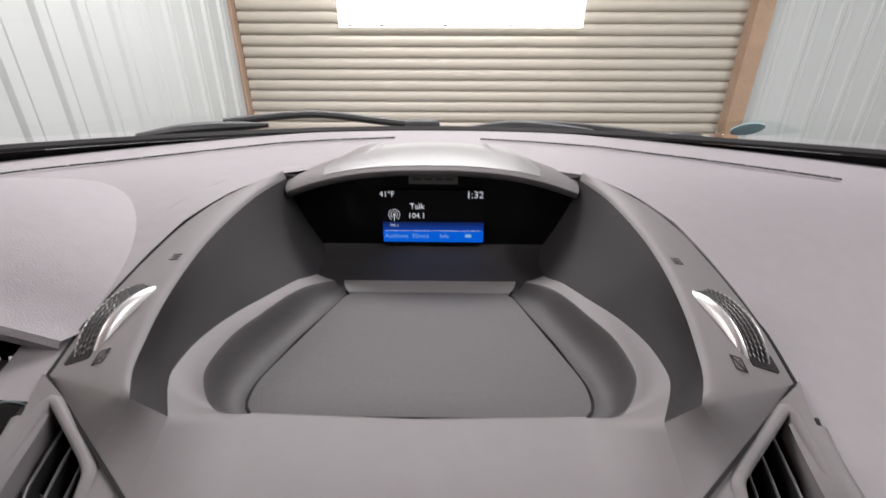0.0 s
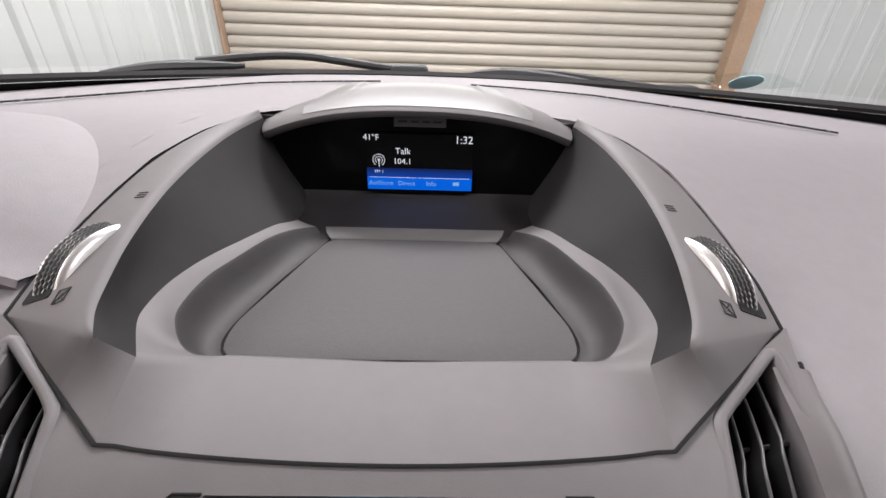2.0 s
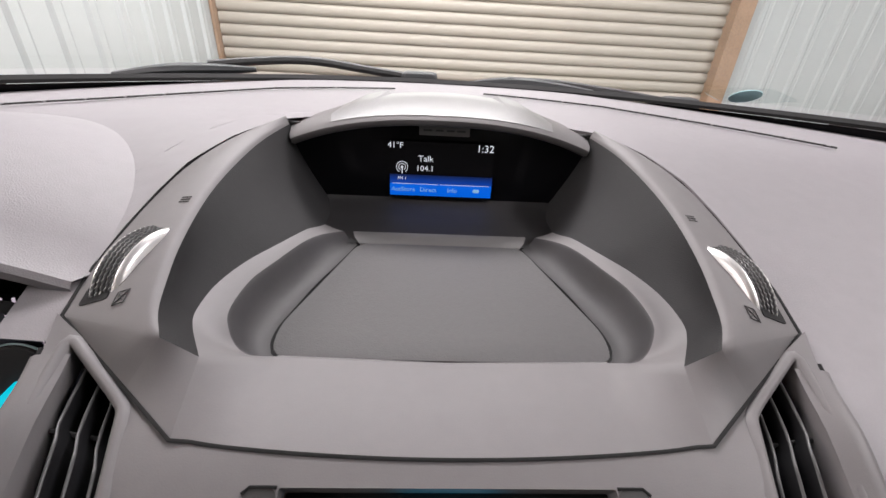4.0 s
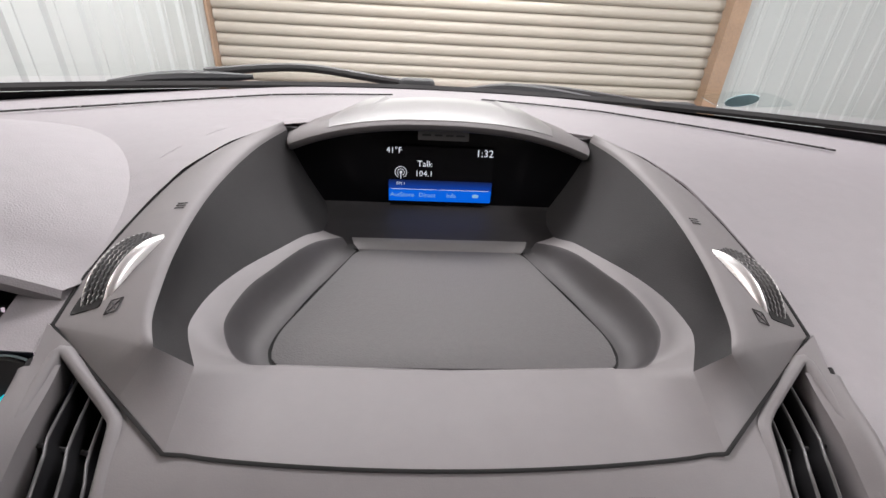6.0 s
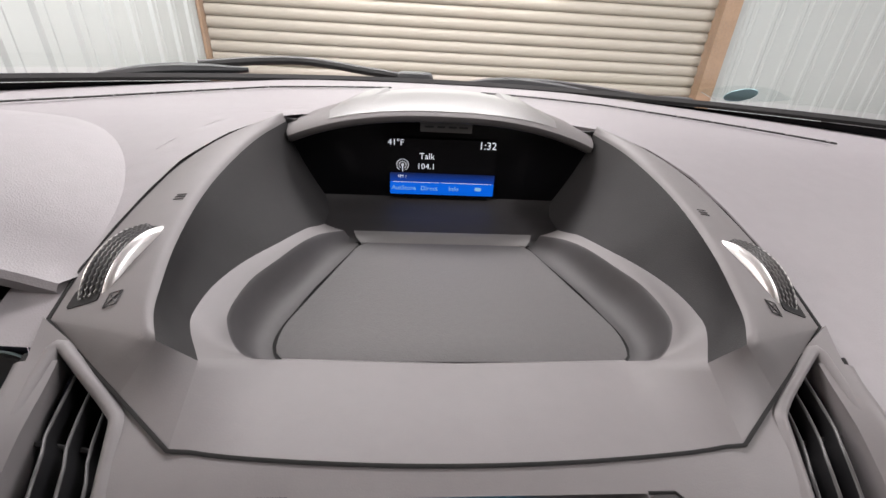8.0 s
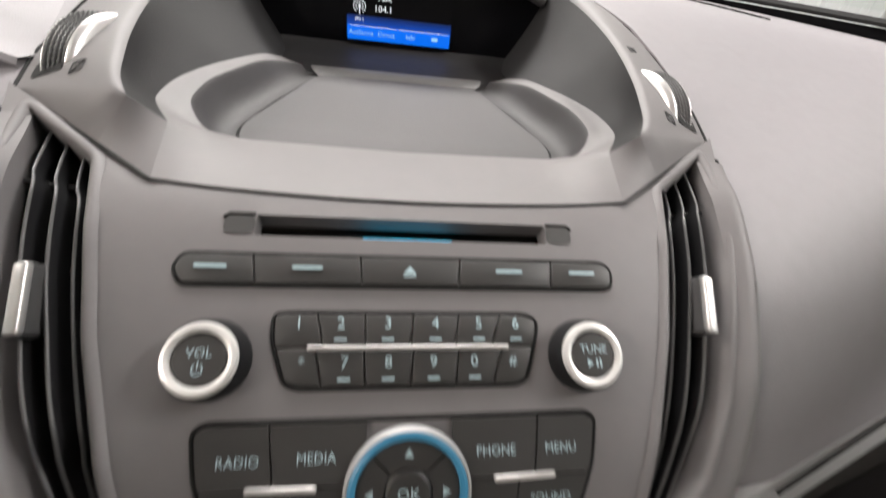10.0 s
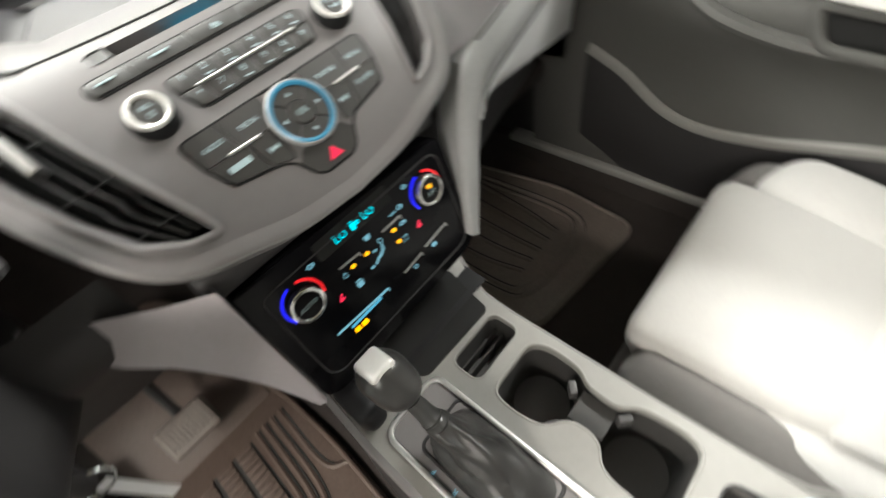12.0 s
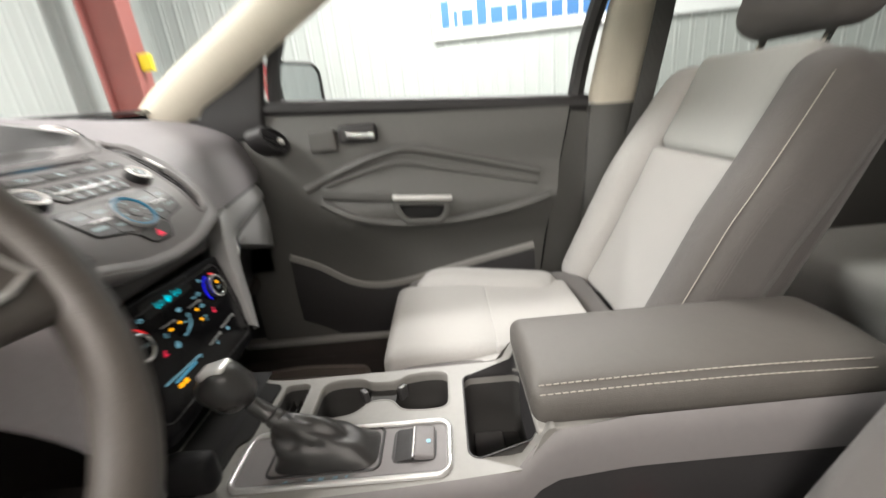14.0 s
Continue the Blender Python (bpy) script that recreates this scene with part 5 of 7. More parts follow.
# volume and tuning knobs
for u, words in ((-0.0770, "VOL"), (0.0775, "TUNE")):
    m = frame_of(on_stack, u, -0.0795) @ Matrix.Diagonal((1, 1, 0.8, 1))
    kn = thing("radio_knob", tuple(m.translation), "round radio knob with a satin silver ring and dark cap", "knob", "radio knobs")
    bm = B()
    lathe(bm, [(0.0156, 0.0), (0.0148, 0.009), (0.0134, 0.0125)], m, 48, 0.010, 1)
    part("skirt", bm, SLATD, kn, "dark ribbed skirt")
    bm = B()
    lathe(bm, [(0.0134, 0.0095), (0.0136, 0.0125), (0.0129, 0.0143), (0.0116, 0.0147), (0.0102, 0.0140), (0.0095, 0.0110)], m, 56, caps=False)
    part("silver_ring", bm, PLATE, kn, "satin silver ring")
    bm = B()
    lathe(bm, [(0.0096, 0.0105), (0.0095, 0.0128), (0.0088, 0.0136), (0.0040, 0.0139)], m, 40)
    cap = part("cap", bm, BUTTON, kn, "dark cap")
    local = lambda a, b, h=0.0, m=m: m @ V((a, b, 0.0139 + h))
    bm = B()
    lettering(bm, words, 0.0047, local, 0, 0.0022, 0.0003)
    if words == "VOL":
        loft(bm, [[local(q * math.cos(radians(a)), -0.0036 + q * math.sin(radians(a)), 0.0003) for a in np.linspace(120, 420, 18)] for q in (0.0016, 0.0021)])
        prism(bm, rounded(0, -0.0022, 0.0005, 0.0022, 0.0002, 2), local, 0.0001, 0.0003)
    else:
        prism(bm, [(-0.003, -0.0018), (-0.003, -0.0050), (-0.0005, -0.0034)], local, 0.0001, 0.0003)
        for x in (0.0008, 0.0024):
            prism(bm, rounded(x + 0.0004, -0.0034, 0.0008, 0.0032, 0.0002, 2), local, 0.0001, 0.0003)
    part("print", bm, PRINT, cap)

# menu buttons round the dial
menu = [(-0.0800, -0.1060), (-0.0760, -0.1030), (0.0765, -0.1030), (0.0805, -0.1060), (0.0780, -0.1235), (0.0712, -0.1440), (0.0350, -0.1510), (0.0275, -0.1570), (0.0200, -0.1705), (0.0130, -0.1745), (-0.0125, -0.1745), (-0.0195, -0.1705), (-0.0272, -0.1560), (-0.0360, -0.1508), (-0.0705, -0.1442), (-0.0775, -0.1235)]
groove("menu_groove", soften(menu, 0.003), 0.0011)
menu_in = shrink(ccw(soften(menu, 0.003)), 0.0011)
upper, lower = half_plane(menu_in, -0.1265, True), half_plane(menu_in, -0.1265, False)
dial_c = (0.0006, -0.1302)


def outside_dial(poly, r=0.0252):
    """Pushes the points of a key that lie under the dial out to its edge."""
    out = []
    for x, y in dense(poly, 0.003):
        d = V((x - dial_c[0], y - dial_c[1]))
        if d.length < r:
            d = d.normalized() * r if d.length > 1e-6 else V((0, r))
        out.append((dial_c[0] + d.x, dial_c[1] + d.y))
    keep = [out[0]]
    for p in out[1:]:
        if math.dist(p, keep[-1]) > 0.0006:
            keep.append(p)
    return keep


def menu_key(poly, words, at, size=0.0050, shape=None, mat=PRINT):
    poly = outside_dial(poly)
    bm = B()
    poly = ccw(poly)
    base = [bm.verts.new(on_stack(x, y, 0.0)) for x, y in poly]
    top = [bm.verts.new(on_stack(x, y, 0.0015)) for x, y in poly]
    n = len(poly)
    for i in range(n):
        bm.faces.new((base[i], base[(i + 1) % n], top[(i + 1) % n], top[i]))
    bm.faces.new(top)
    k = part("menu_button", bm, BUTTON, stack, sharp=60)
    bm = B()
    if words:
        lettering(bm, words, size, on_stack, *at, 0.0021)
    for p in shape or ():
        prism(bm, p, on_stack, 0.0015, 0.0021)
    part("print", bm, mat, k)


ux = [None, (-0.0525, -0.0500), (-0.0155, -0.0155), (0.0177, 0.0177), (0.0545, 0.0525), None]
menu_key(split_plate(upper, ux[0], ux[1]), "RADIO", (-0.0626, -0.1165))
menu_key(split_plate(upper, ux[1], ux[2]), "MEDIA", (-0.0345, -0.1163))
menu_key(split_plate(upper, ux[3], ux[4]), "PHONE", (0.0360, -0.1165))
menu_key(split_plate(upper, ux[4], ux[5]), "MENU", (0.0637, -0.1165))
menu_key(split_plate(half_plane(lower, -0.152, True), None, (-0.0455, -0.0415)), None, (0, 0), shape=[rounded(-0.0578, -0.1354, 0.017, 0.0042, 0.001, 2)])
skip = lambda c, s: [[(c - 0.0035 * s, -0.1370), (c - 0.0035 * s, -0.1410), (c, -0.1390)], [(c, -0.1370), (c, -0.1410), (c + 0.0032 * s, -0.1390)], rounded(c + 0.0038 * s, -0.1390, 0.0009, 0.0042, 0.0002, 2)]
left_low = [(-0.0450, -0.1270), (-0.024, -0.1270), (-0.024, -0.1500), (-0.0260, -0.1530), (-0.0360, -0.1496), (-0.0412, -0.1482)]
right_low = [(-x + 0.001, y) for x, y in left_low]
menu_key(left_low, None, (0, 0), shape=skip(-0.0321, -1))
menu_key(right_low, None, (0, 0), shape=skip(0.0335, 1))
menu_key(split_plate(half_plane(lower, -0.152, True), (0.0460, 0.0425), None), "SOUND", (0.0590, -0.1355))
menu_key([(-0.0250, -0.1580), (-0.0175, -0.1510), (0.0190, -0.1510), (0.0258, -0.1585), (0.0190, -0.1700), (0.0127, -0.1733), (-0.0123, -0.1733), (-0.0188, -0.1697)], None, (0, 0), shape=[[(-0.0055, -0.1690), (0.0068, -0.1690), (0.0006, -0.1600)]], mat=REDG)
for a, b, lift in ((-0.0597, -0.0339, 0), (0.0351, 0.0610, 0)):
    bm = B()
    rbox(bm, frame_of(on_stack, (a + b) / 2, -0.1268) @ pose(0, 0, 0.0016, 0, 0, 1.5 if a > 0 else -1.5), (b - a, 0.0022, 0.0026), 0.0009, 4)
    part("silver_bar", bm, SILVER, stack, "short silver bar")
m = frame_of(on_stack, *dial_c)
dial = thing("menu_dial", tuple(m.translation), "round menu dial with a pale blue ring and OK button", "dial")
bm = B()
lathe(bm, [(0.0250, 0.0), (0.0250, 0.003), (0.0240, 0.0042), (0.0232, 0.0038)], m, 64, caps=False)
part("rim", bm, TRIM, dial, "grey rim")
bm = B()
lathe(bm, [(0.0234, 0.001), (0.0234, 0.0040), (0.0222, 0.0046), (0.0205, 0.0038), (0.0202, 0.001)], m, 64, caps=False)
part("blue_ring", bm, RINGG, dial, "pale blue lit ring")
local = lambda a, b, h=0.0, m=m: m @ V((a, b, h))
for k, a0 in enumerate((50, 140, 230, 320)):
    bm = B()
    arc = [math.radians(a) for a in np.linspace(a0 + 1.2 - 5, a0 + 88.8 - 5, 14)]
    poly = [(0.0203 * math.cos(a), 0.0203 * math.sin(a)) for a in arc] + [(0.0096 * math.cos(a), 0.0096 * math.sin(a)) for a in arc[::-1]]
    prism(bm, poly, local, 0.0, 0.0026)
    q = part("direction_key", bm, BUTTON, dial)
    bm = B()
    am = math.radians(a0 + 40)
    c = V((0.0150 * math.cos(am), 0.0150 * math.sin(am)))
    d = V((math.cos(am), math.sin(am)))
    e = V((-d.y, d.x))
    prism(bm, [tuple(c + d * 0.0017), tuple(c - d * 0.0014 + e * 0.0018), tuple(c - d * 0.0014 - e * 0.0018)], local, 0.0026, 0.0030)
    part("print", bm, PRINT, q)
bm = B()
lathe(bm, [(0.0090, 0.0), (0.0090, 0.0030), (0.0080, 0.0038), (0.0040, 0.0036)], m, 40)
okb = part("ok_button", bm, BUTTON, dial)
bm = B()
lettering(bm, "OK", 0.0062, local, 0, 0, 0.0042)
part("print", bm, PRINT, okb)

# ---- climate panel ----
def on_climate(u, w, h=0.0):
    n = V((0, -1, 0.256)).normalized()
    return V((u, 0.060 + 0.256 * (w - 0.893), w)) + n * h


climate = thing("climate_panel", (0, 0.05, 0.82), "gloss black climate panel with lit icons and two knobs", "climate control")
bm = B()
plate = soften([(-0.128, 0.962), (0.118, 0.952), (0.110, 0.824), (0.095, 0.815), (-0.115, 0.806), (-0.131, 0.815)], 0.008)
prism(bm, plate, on_climate, -0.03, 0.0, 0.002)
face_c = part("face", bm, BLACK, climate, "gloss black face")
bm = B()
tube(bm, [on_climate(x, w, 0.0002) for x, w in soften([(-0.112, 0.944), (0.098, 0.944), (0.105, 0.936), (0.101, 0.836), (0.090, 0.828), (-0.104, 0.826), (-0.114, 0.836)], 0.01)], 0.0009, 6, closed=True)
part("face_ridge", bm, DARK, climate)
bm = B()
rbox(bm, Matrix.Translation((-0.008, 0.105, 0.975)), (0.26, 0.05, 0.03), 0.010)
part("upper_lip", bm, DARK, climate)


def icon(shape, mat=None, words=None, size=0.005, at=(0, 0), name="icon"):
    bm = B()
    for p in shape:
        prism(bm, p, on_climate, 0.0001, 0.0006)
    if words:
        lettering(bm, words, size, on_climate, *at, 0.0006)
    return part(name, bm, mat or ICONG, face_c)


for cx, cz, auto, arc_c in ((-0.0860, 0.9145, True, (-0.0855, 0.9165)), (0.0770, 0.9165, False, (0.0765, 0.9155))):
    m = frame_of(on_climate, cx, cz) @ Matrix.Diagonal((1, 1, 0.5, 1))
    kn = thing("temperature_knob", tuple(m.translation), "round temperature knob with a chrome ring", "knob", "temperature knobs")
    bm = B()
    lathe(bm, [(0.0162, 0.0), (0.0160, 0.0125), (0.0150, 0.0135)], m, 48)
    part("skirt", bm, DARK, kn)
    bm = B()
    lathe(bm, [(0.0150, 0.012), (0.0166, 0.0128), (0.0168, 0.0150), (0.0156, 0.0166), (0.0138, 0.0168), (0.0130, 0.0155)], m, 60, 0.012, 1, caps=False)
    part("chrome_ring", bm, CHROME, kn, "knurled chrome ring")
    bm = B()
    lathe(bm, [(0.0132, 0.0140), (0.0128, 0.0158), (0.0060, 0.0160)], m, 40)
    cap = part("cap", bm, BLACK, kn, "black cap")
    local = lambda a, b, h=0.0, m=m: m @ V((a, b, 0.016 + h))
    bm = B()
    lettering(bm, "AUTO" if auto else "A/C", 0.0062, local, 0, 0 if auto else -0.003, 0.0004, stretch=1.1)
    part("print", bm, PRINT, cap)
    if not auto:
        bm = B()
        prism(bm, rounded(0, 0.0050, 0.0055, 0.0040, 0.0008, 2), local, 0.0, 0.0005)
        part("lamp", bm, AMBERG, cap, "amber lamp")
    for a0, a1, mat in ((103, 215, ARCB), (-20, 78, ARCR)):
        bm = B()
        r0, r1 = (0.0188, 0.0212)
        loop = [(arc_c[0] + r1 * math.cos(radians(a)), arc_c[1] + r1 * math.sin(radians(a))) for a in np.linspace(a0, a1, 22)]
        loop += [(arc_c[0] + r0 * math.cos(radians(a)), arc_c[1] + r0 * math.sin(radians(a))) for a in np.linspace(a1, a0, 22)]
        prism(bm, loop, on_climate, 0.0001, 0.0008)
        part("scale_arc", bm, mat, face_c, "glowing blue arc" if mat is ARCB else "glowing red arc")

SEG = [(-0.0255, "LO"), (0.0085, "LO")]
bm = B()
prism(bm, rounded(-0.008, 0.9425, 0.090, 0.019, 0.003), on_climate, 0.0001, 0.0004)
part("readout", bm, VOID, face_c, "dark readout window")
for x, words in SEG:
    icon([rounded(x - 0.0062, 0.9445, 0.0012, 0.0022, 0.0003, 2)], CYANG, words, 0.0108, (x, 0.9405), "readout_letters")
icon([rounded(-0.0105, 0.9408, 0.0045, 0.0092, 0.001, 2), rounded(-0.0052, 0.9418, 0.0042, 0.0014, 0.0004, 2), rounded(-0.0052, 0.9395, 0.0042, 0.0014, 0.0004, 2)], CYANG, name="fan_readout")
# amber lamps
for x, z in ((-0.032, 0.908), (-0.014, 0.908), (0.0225, 0.9065), (0.0215, 0.8925)):
    icon([rounded(x, z, 0.0052, 0.0036, 0.0010, 2)], AMBERG, name="amber_lamp")
icon([rounded(-0.0655, 0.8500, 0.0072, 0.0052, 0.001, 2), rounded(-0.0560, 0.8495, 0.0078, 0.0056, 0.001, 2)], AMBERG, name="airbag_lamp")
# pale icons
ring = lambda x, z, r, t=0.0006: [(x + q * math.cos(a), z + q * math.sin(a)) for q, angles in ((r, np.linspace(0.3, 2 * math.pi, 16)), (r - t, np.linspace(2 * math.pi, 0.3, 16))) for a in angles]
icon([ring(-0.043, 0.906, 0.0026), rounded(-0.043, 0.9085, 0.0006, 0.0026, 0.0002, 2)], name="power_icon")
for x, z, w, h in ((-0.063, 0.938, 0.0075, 0.0045), (0.0345, 0.906, 0.0085, 0.0042), (0.040, 0.922, 0.0070, 0.0048), (0.0545, 0.9355, 0.0062, 0.0042)):
    icon([ring(x, z, h * 0.55, 0.0008), rounded(x + w * 0.32, z, w * 0.4, h * 0.75, 0.0008, 2), rounded(x - w * 0.36, z, w * 0.22, h * 0.4, 0.0004, 2)], name="air_icon")
icon([soften([(-0.0090, 0.9235), (-0.0012, 0.9235), (-0.0025, 0.9185), (-0.0078, 0.9185)], 0.001), ], name="demist_icon")
icon([soften([(-0.0405, 0.8905), (-0.0318, 0.8905), (-0.0330, 0.8845), (-0.0392, 0.8845)], 0.001), rounded(-0.0360, 0.8922, 0.006, 0.0014, 0.0004, 2)], name="demist_icon")
icon([rounded(0.0298, 0.9215, 0.0085, 0.0014, 0.0003, 2)], name="max_icon")
icon([], None, "A/C", 0.0046, (0.0285, 0.8880), "ac_print")
icon([rounded(0.030, 0.8925, 0.006, 0.0013, 0.0003, 2)], name="max_icon")
# seated figure sign: round head and bent airflow strokes
icon([ring(0.0043, 0.9085, 0.0028, 0.0008), soften([(0.0032, 0.9050), (0.0052, 0.9048), (0.0032, 0.8985), (-0.0005, 0.8950), (-0.0075, 0.8930), (-0.0115, 0.8900), (-0.0125, 0.8918), (-0.0085, 0.8955), (-0.0020, 0.8975), (0.0010, 0.9000)], 0.0012)], name="airflow_icon")
icon([rounded(-0.0058, 0.9040, 0.0048, 0.0024, 0.0006, 2), rounded(-0.0165, 0.8915, 0.0048, 0.0024, 0.0006, 2)], name="airflow_arrow")
for x, z in ((-0.059, 0.8905), (0.0505, 0.8905)):
    icon([soften([(x - 0.0028, z - 0.0032), (x + 0.0030, z - 0.0026), (x + 0.0034, z - 0.0010), (x + 0.0004, z - 0.0010), (x + 0.0030, z + 0.0040), (x + 0.0010, z + 0.0040), (x - 0.0030, z - 0.0008)], 0.0006)], REDG, name="heated_seat_icon")
# raised bars and lit captions
for a, b, mat, cap in (((-0.044, 0.9165), (-0.020, 0.9150), TRIM, None), ((0.011, 0.9148), (0.036, 0.9148), TRIM, None), ((-0.084, 0.8635), (-0.016, 0.8600), ICONG, None), ((0.008, 0.8590), (0.037, 0.8620), TRIM, None), ((0.044, 0.8645), (0.080, 0.8680), TRIM, None)):
    bm = B()
    tube(bm, [on_climate(*a, 0.0012), on_climate(*b, 0.0012)], 0.0011, 8)
    tube(bm, [on_climate(*b, 0.0012), on_climate(b[0], b[1] - 0.0045, 0.0006)], 0.0006, 6)
    part("bar", bm, mat, face_c, "lit pale blue bar" if mat is ICONG else "raised silver bar")
icon([rounded(-0.0485 + 0.0, 0.8568, 0.042, 0.0030, 0.0006, 2)], glowing("blue_caption", (0.10, 0.42, 0.65), 0.6), name="airbag_caption")
icon([ring(0.0235, 0.8535, 0.0026, 0.0008)], name="stability_icon")
icon([rounded(0.0555, 0.8575, 0.0066, 0.0044, 0.001, 2)], name="parking_icon")

# ---- centre console ----
TOPZ = 0.735
console = thing("centre_console", (-0.02, -0.3, FLOOR), "grey plastic centre console with cup holders and gear plate", "console")


def on_top(u, w, h=0.0):
    rise = 0.045 * max(0, (w - 0.0) / 0.10) ** 2 if w > 0 else 0.0
    bend = 0.048 * min(1, max(0, (-0.345 - w) / 0.028)) ** 1.3 if (u < -0.098 or u > 0.060) else 0.0
    return V((u, w, TOPZ + rise * 0.5 + bend + h))


pocket = rounded(0.031, -0.0245, 0.082, 0.043, 0.012)
cups = soften([(-0.008, -0.064), (0.064, -0.064), (0.075, -0.085), (0.073, -0.128), (0.060, -0.143), (0.058, -0.182), (0.073, -0.197), (0.077, -0.240), (0.070, -0.263), (-0.006, -0.263), (-0.010, -0.235), (-0.006, -0.195), (0.019, -0.180), (0.019, -0.147), (-0.006, -0.130), (-0.012, -0.095)], 0.016)
gate = rounded(-0.077, -0.131, 0.084, 0.262, 0.016)
bin_hole = rounded(-0.020, -0.330, 0.158, 0.088, 0.014)
top_outline = smooth_line([(0.110, 0.085), (0.094, 0.045), (0.087, 0.010), (0.086, -0.10), (0.088, -0.30), (0.092, -0.385)], 6) + smooth_line([(-0.112, -0.385), (-0.122, -0.33), (-0.133, -0.17), (-0.137, 0.0), (-0.130, 0.085)], 6)
bm = B()
sheet(bm, ccw(top_outline), [ccw(pocket), ccw(cups), ccw(gate), ccw(bin_hole)], on_top, 0.011, 0.014, 0.018)
part("top_plate", bm, CONS, console, "pale grey console top", sharp=50)
# wells
for loop, depth, mat, nm in ((pocket, 0.045, LINER, "coin_pocket"), (cups, 0.075, LINER, "cup_well"), (bin_hole, 0.11, LINER, "open_bin")):
    bm = B()
    lp = ccw(loop)
    rows = [[on_top(x, y, h) for x, y in shrink(lp, d)] for d, h in ((-0.0006, -0.003), (0.001, -depth * 0.5), (0.003, -depth + 0.006), (0.008, -depth))]
    made = loft(bm, rows[::-1], closed=True)
    bm.faces.new(made[0][::-1])
    part(nm, bm, mat, console, "black rubber lined well", sharp=50)
    bm = B()
    loft(bm, [[on_top(x, y, h) for x, y in shrink(lp, d)] for d, h in ((-0.0022, 0.0003), (-0.001, 0.0012), (0.0008, 0.0003), (0.0010, -0.006))], closed=True)
    part("well_edge", bm, DARK if nm == "open_bin" else CONS, console, sharp=70)
for cx, cy in ((0.033, -0.103), (0.034, -0.222)):
    bm = B()
    lathe(bm, [(0.0345, 0.0), (0.0345, 0.004), (0.031, 0.005)], Matrix.Translation((cx, cy, TOPZ - 0.075)), 36)
    part("cup_base", bm, RUBBER, console, "round rubber cup base")
for cx, cy, r in ((0.052, -0.131, 40), (0.056, -0.190, -40), (0.004, -0.135, -40)):
    bm = B()
    rbox(bm, pose(cx, cy, TOPZ - 0.018, 0, 0, r), (0.015, 0.009, 0.022), 0.002)
    part("cup_grip", bm, VENTG, console, "dark rubber cup grip")
bm = B()
rbox(bm, pose(0.040, -0.162, TOPZ - 0.016), (0.036, 0.040, 0.004), 0.001)
part("cup_bridge", bm, LINER, console)
bm = B()
for k in range(3):
    rbox(bm, pose(0.031, -0.012 - 0.012 * k, TOPZ - 0.034), (0.07, 0.0015, 0.02), 0.0005, 1, 1)
part("coin_ribs", bm, LINER, console)
bm = B()
rbox(bm, pose(-0.020, -0.318, TOPZ - 0.105), (0.135, 0.045, 0.006), 0.004)
part("bin_mat", bm, RUBBER, console, "rubber mat in the bin")
# console sides; on the driver's side shade is put into darker plastics
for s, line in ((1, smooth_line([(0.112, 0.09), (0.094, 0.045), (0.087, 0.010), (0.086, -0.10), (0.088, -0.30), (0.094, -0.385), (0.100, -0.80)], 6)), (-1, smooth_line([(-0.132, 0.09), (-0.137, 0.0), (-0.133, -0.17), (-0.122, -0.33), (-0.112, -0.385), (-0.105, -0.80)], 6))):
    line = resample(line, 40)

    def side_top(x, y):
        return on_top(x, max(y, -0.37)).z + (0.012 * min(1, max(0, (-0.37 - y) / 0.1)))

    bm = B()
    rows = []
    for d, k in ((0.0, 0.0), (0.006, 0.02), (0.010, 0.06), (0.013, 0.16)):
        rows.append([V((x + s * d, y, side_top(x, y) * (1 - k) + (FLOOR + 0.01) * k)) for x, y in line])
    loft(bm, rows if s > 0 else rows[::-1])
    # STACK, darker than CONS, paints the shade on the driver's side.
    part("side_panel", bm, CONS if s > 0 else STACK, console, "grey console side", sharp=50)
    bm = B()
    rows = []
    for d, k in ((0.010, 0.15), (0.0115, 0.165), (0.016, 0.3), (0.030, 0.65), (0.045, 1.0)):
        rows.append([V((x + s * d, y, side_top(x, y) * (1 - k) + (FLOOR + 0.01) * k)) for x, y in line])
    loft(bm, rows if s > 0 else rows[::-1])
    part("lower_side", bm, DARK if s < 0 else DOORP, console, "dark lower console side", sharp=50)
bm = B()
block(bm, -0.105, 0.095, -0.80, -0.372, FLOOR, 0.765)
part("rear_box", bm, DARK, console, smooth=False)
bm = B()
rows = [[V((x, y, z)) for x in np.linspace(-0.128, 0.105, 5)] for y, z in ((0.03, 0.742), (0.075, 0.745), (0.115, 0.75), (0.125, 0.80), (0.10, 0.83))]
loft(bm, rows)
part("front_cubby", bm, SLATD, console, "dark cubby under the climate panel")
bm = B()
rbox(bm, pose(-0.115, 0.035, 0.765, 0, 0, 0), (0.030, 0.060, 0.050), 0.012)
part("socket_block", bm, SLATD, console)

# Black sheet laid over the plate in place of the open cubby's shade.
bm = B()
sheet(bm, ccw(soften([(-0.040, 0.006), (0.072, 0.003), (0.084, 0.078), (-0.110, 0.080), (-0.112, 0.020), (-0.050, 0.018)], 0.008)), [], lambda u, w, h: on_top(u, w, h + 0.004), 0.012, 0.006)
part("cubby_shade", bm, VOID, console, "black sheet standing in for the shade of the open cubby")

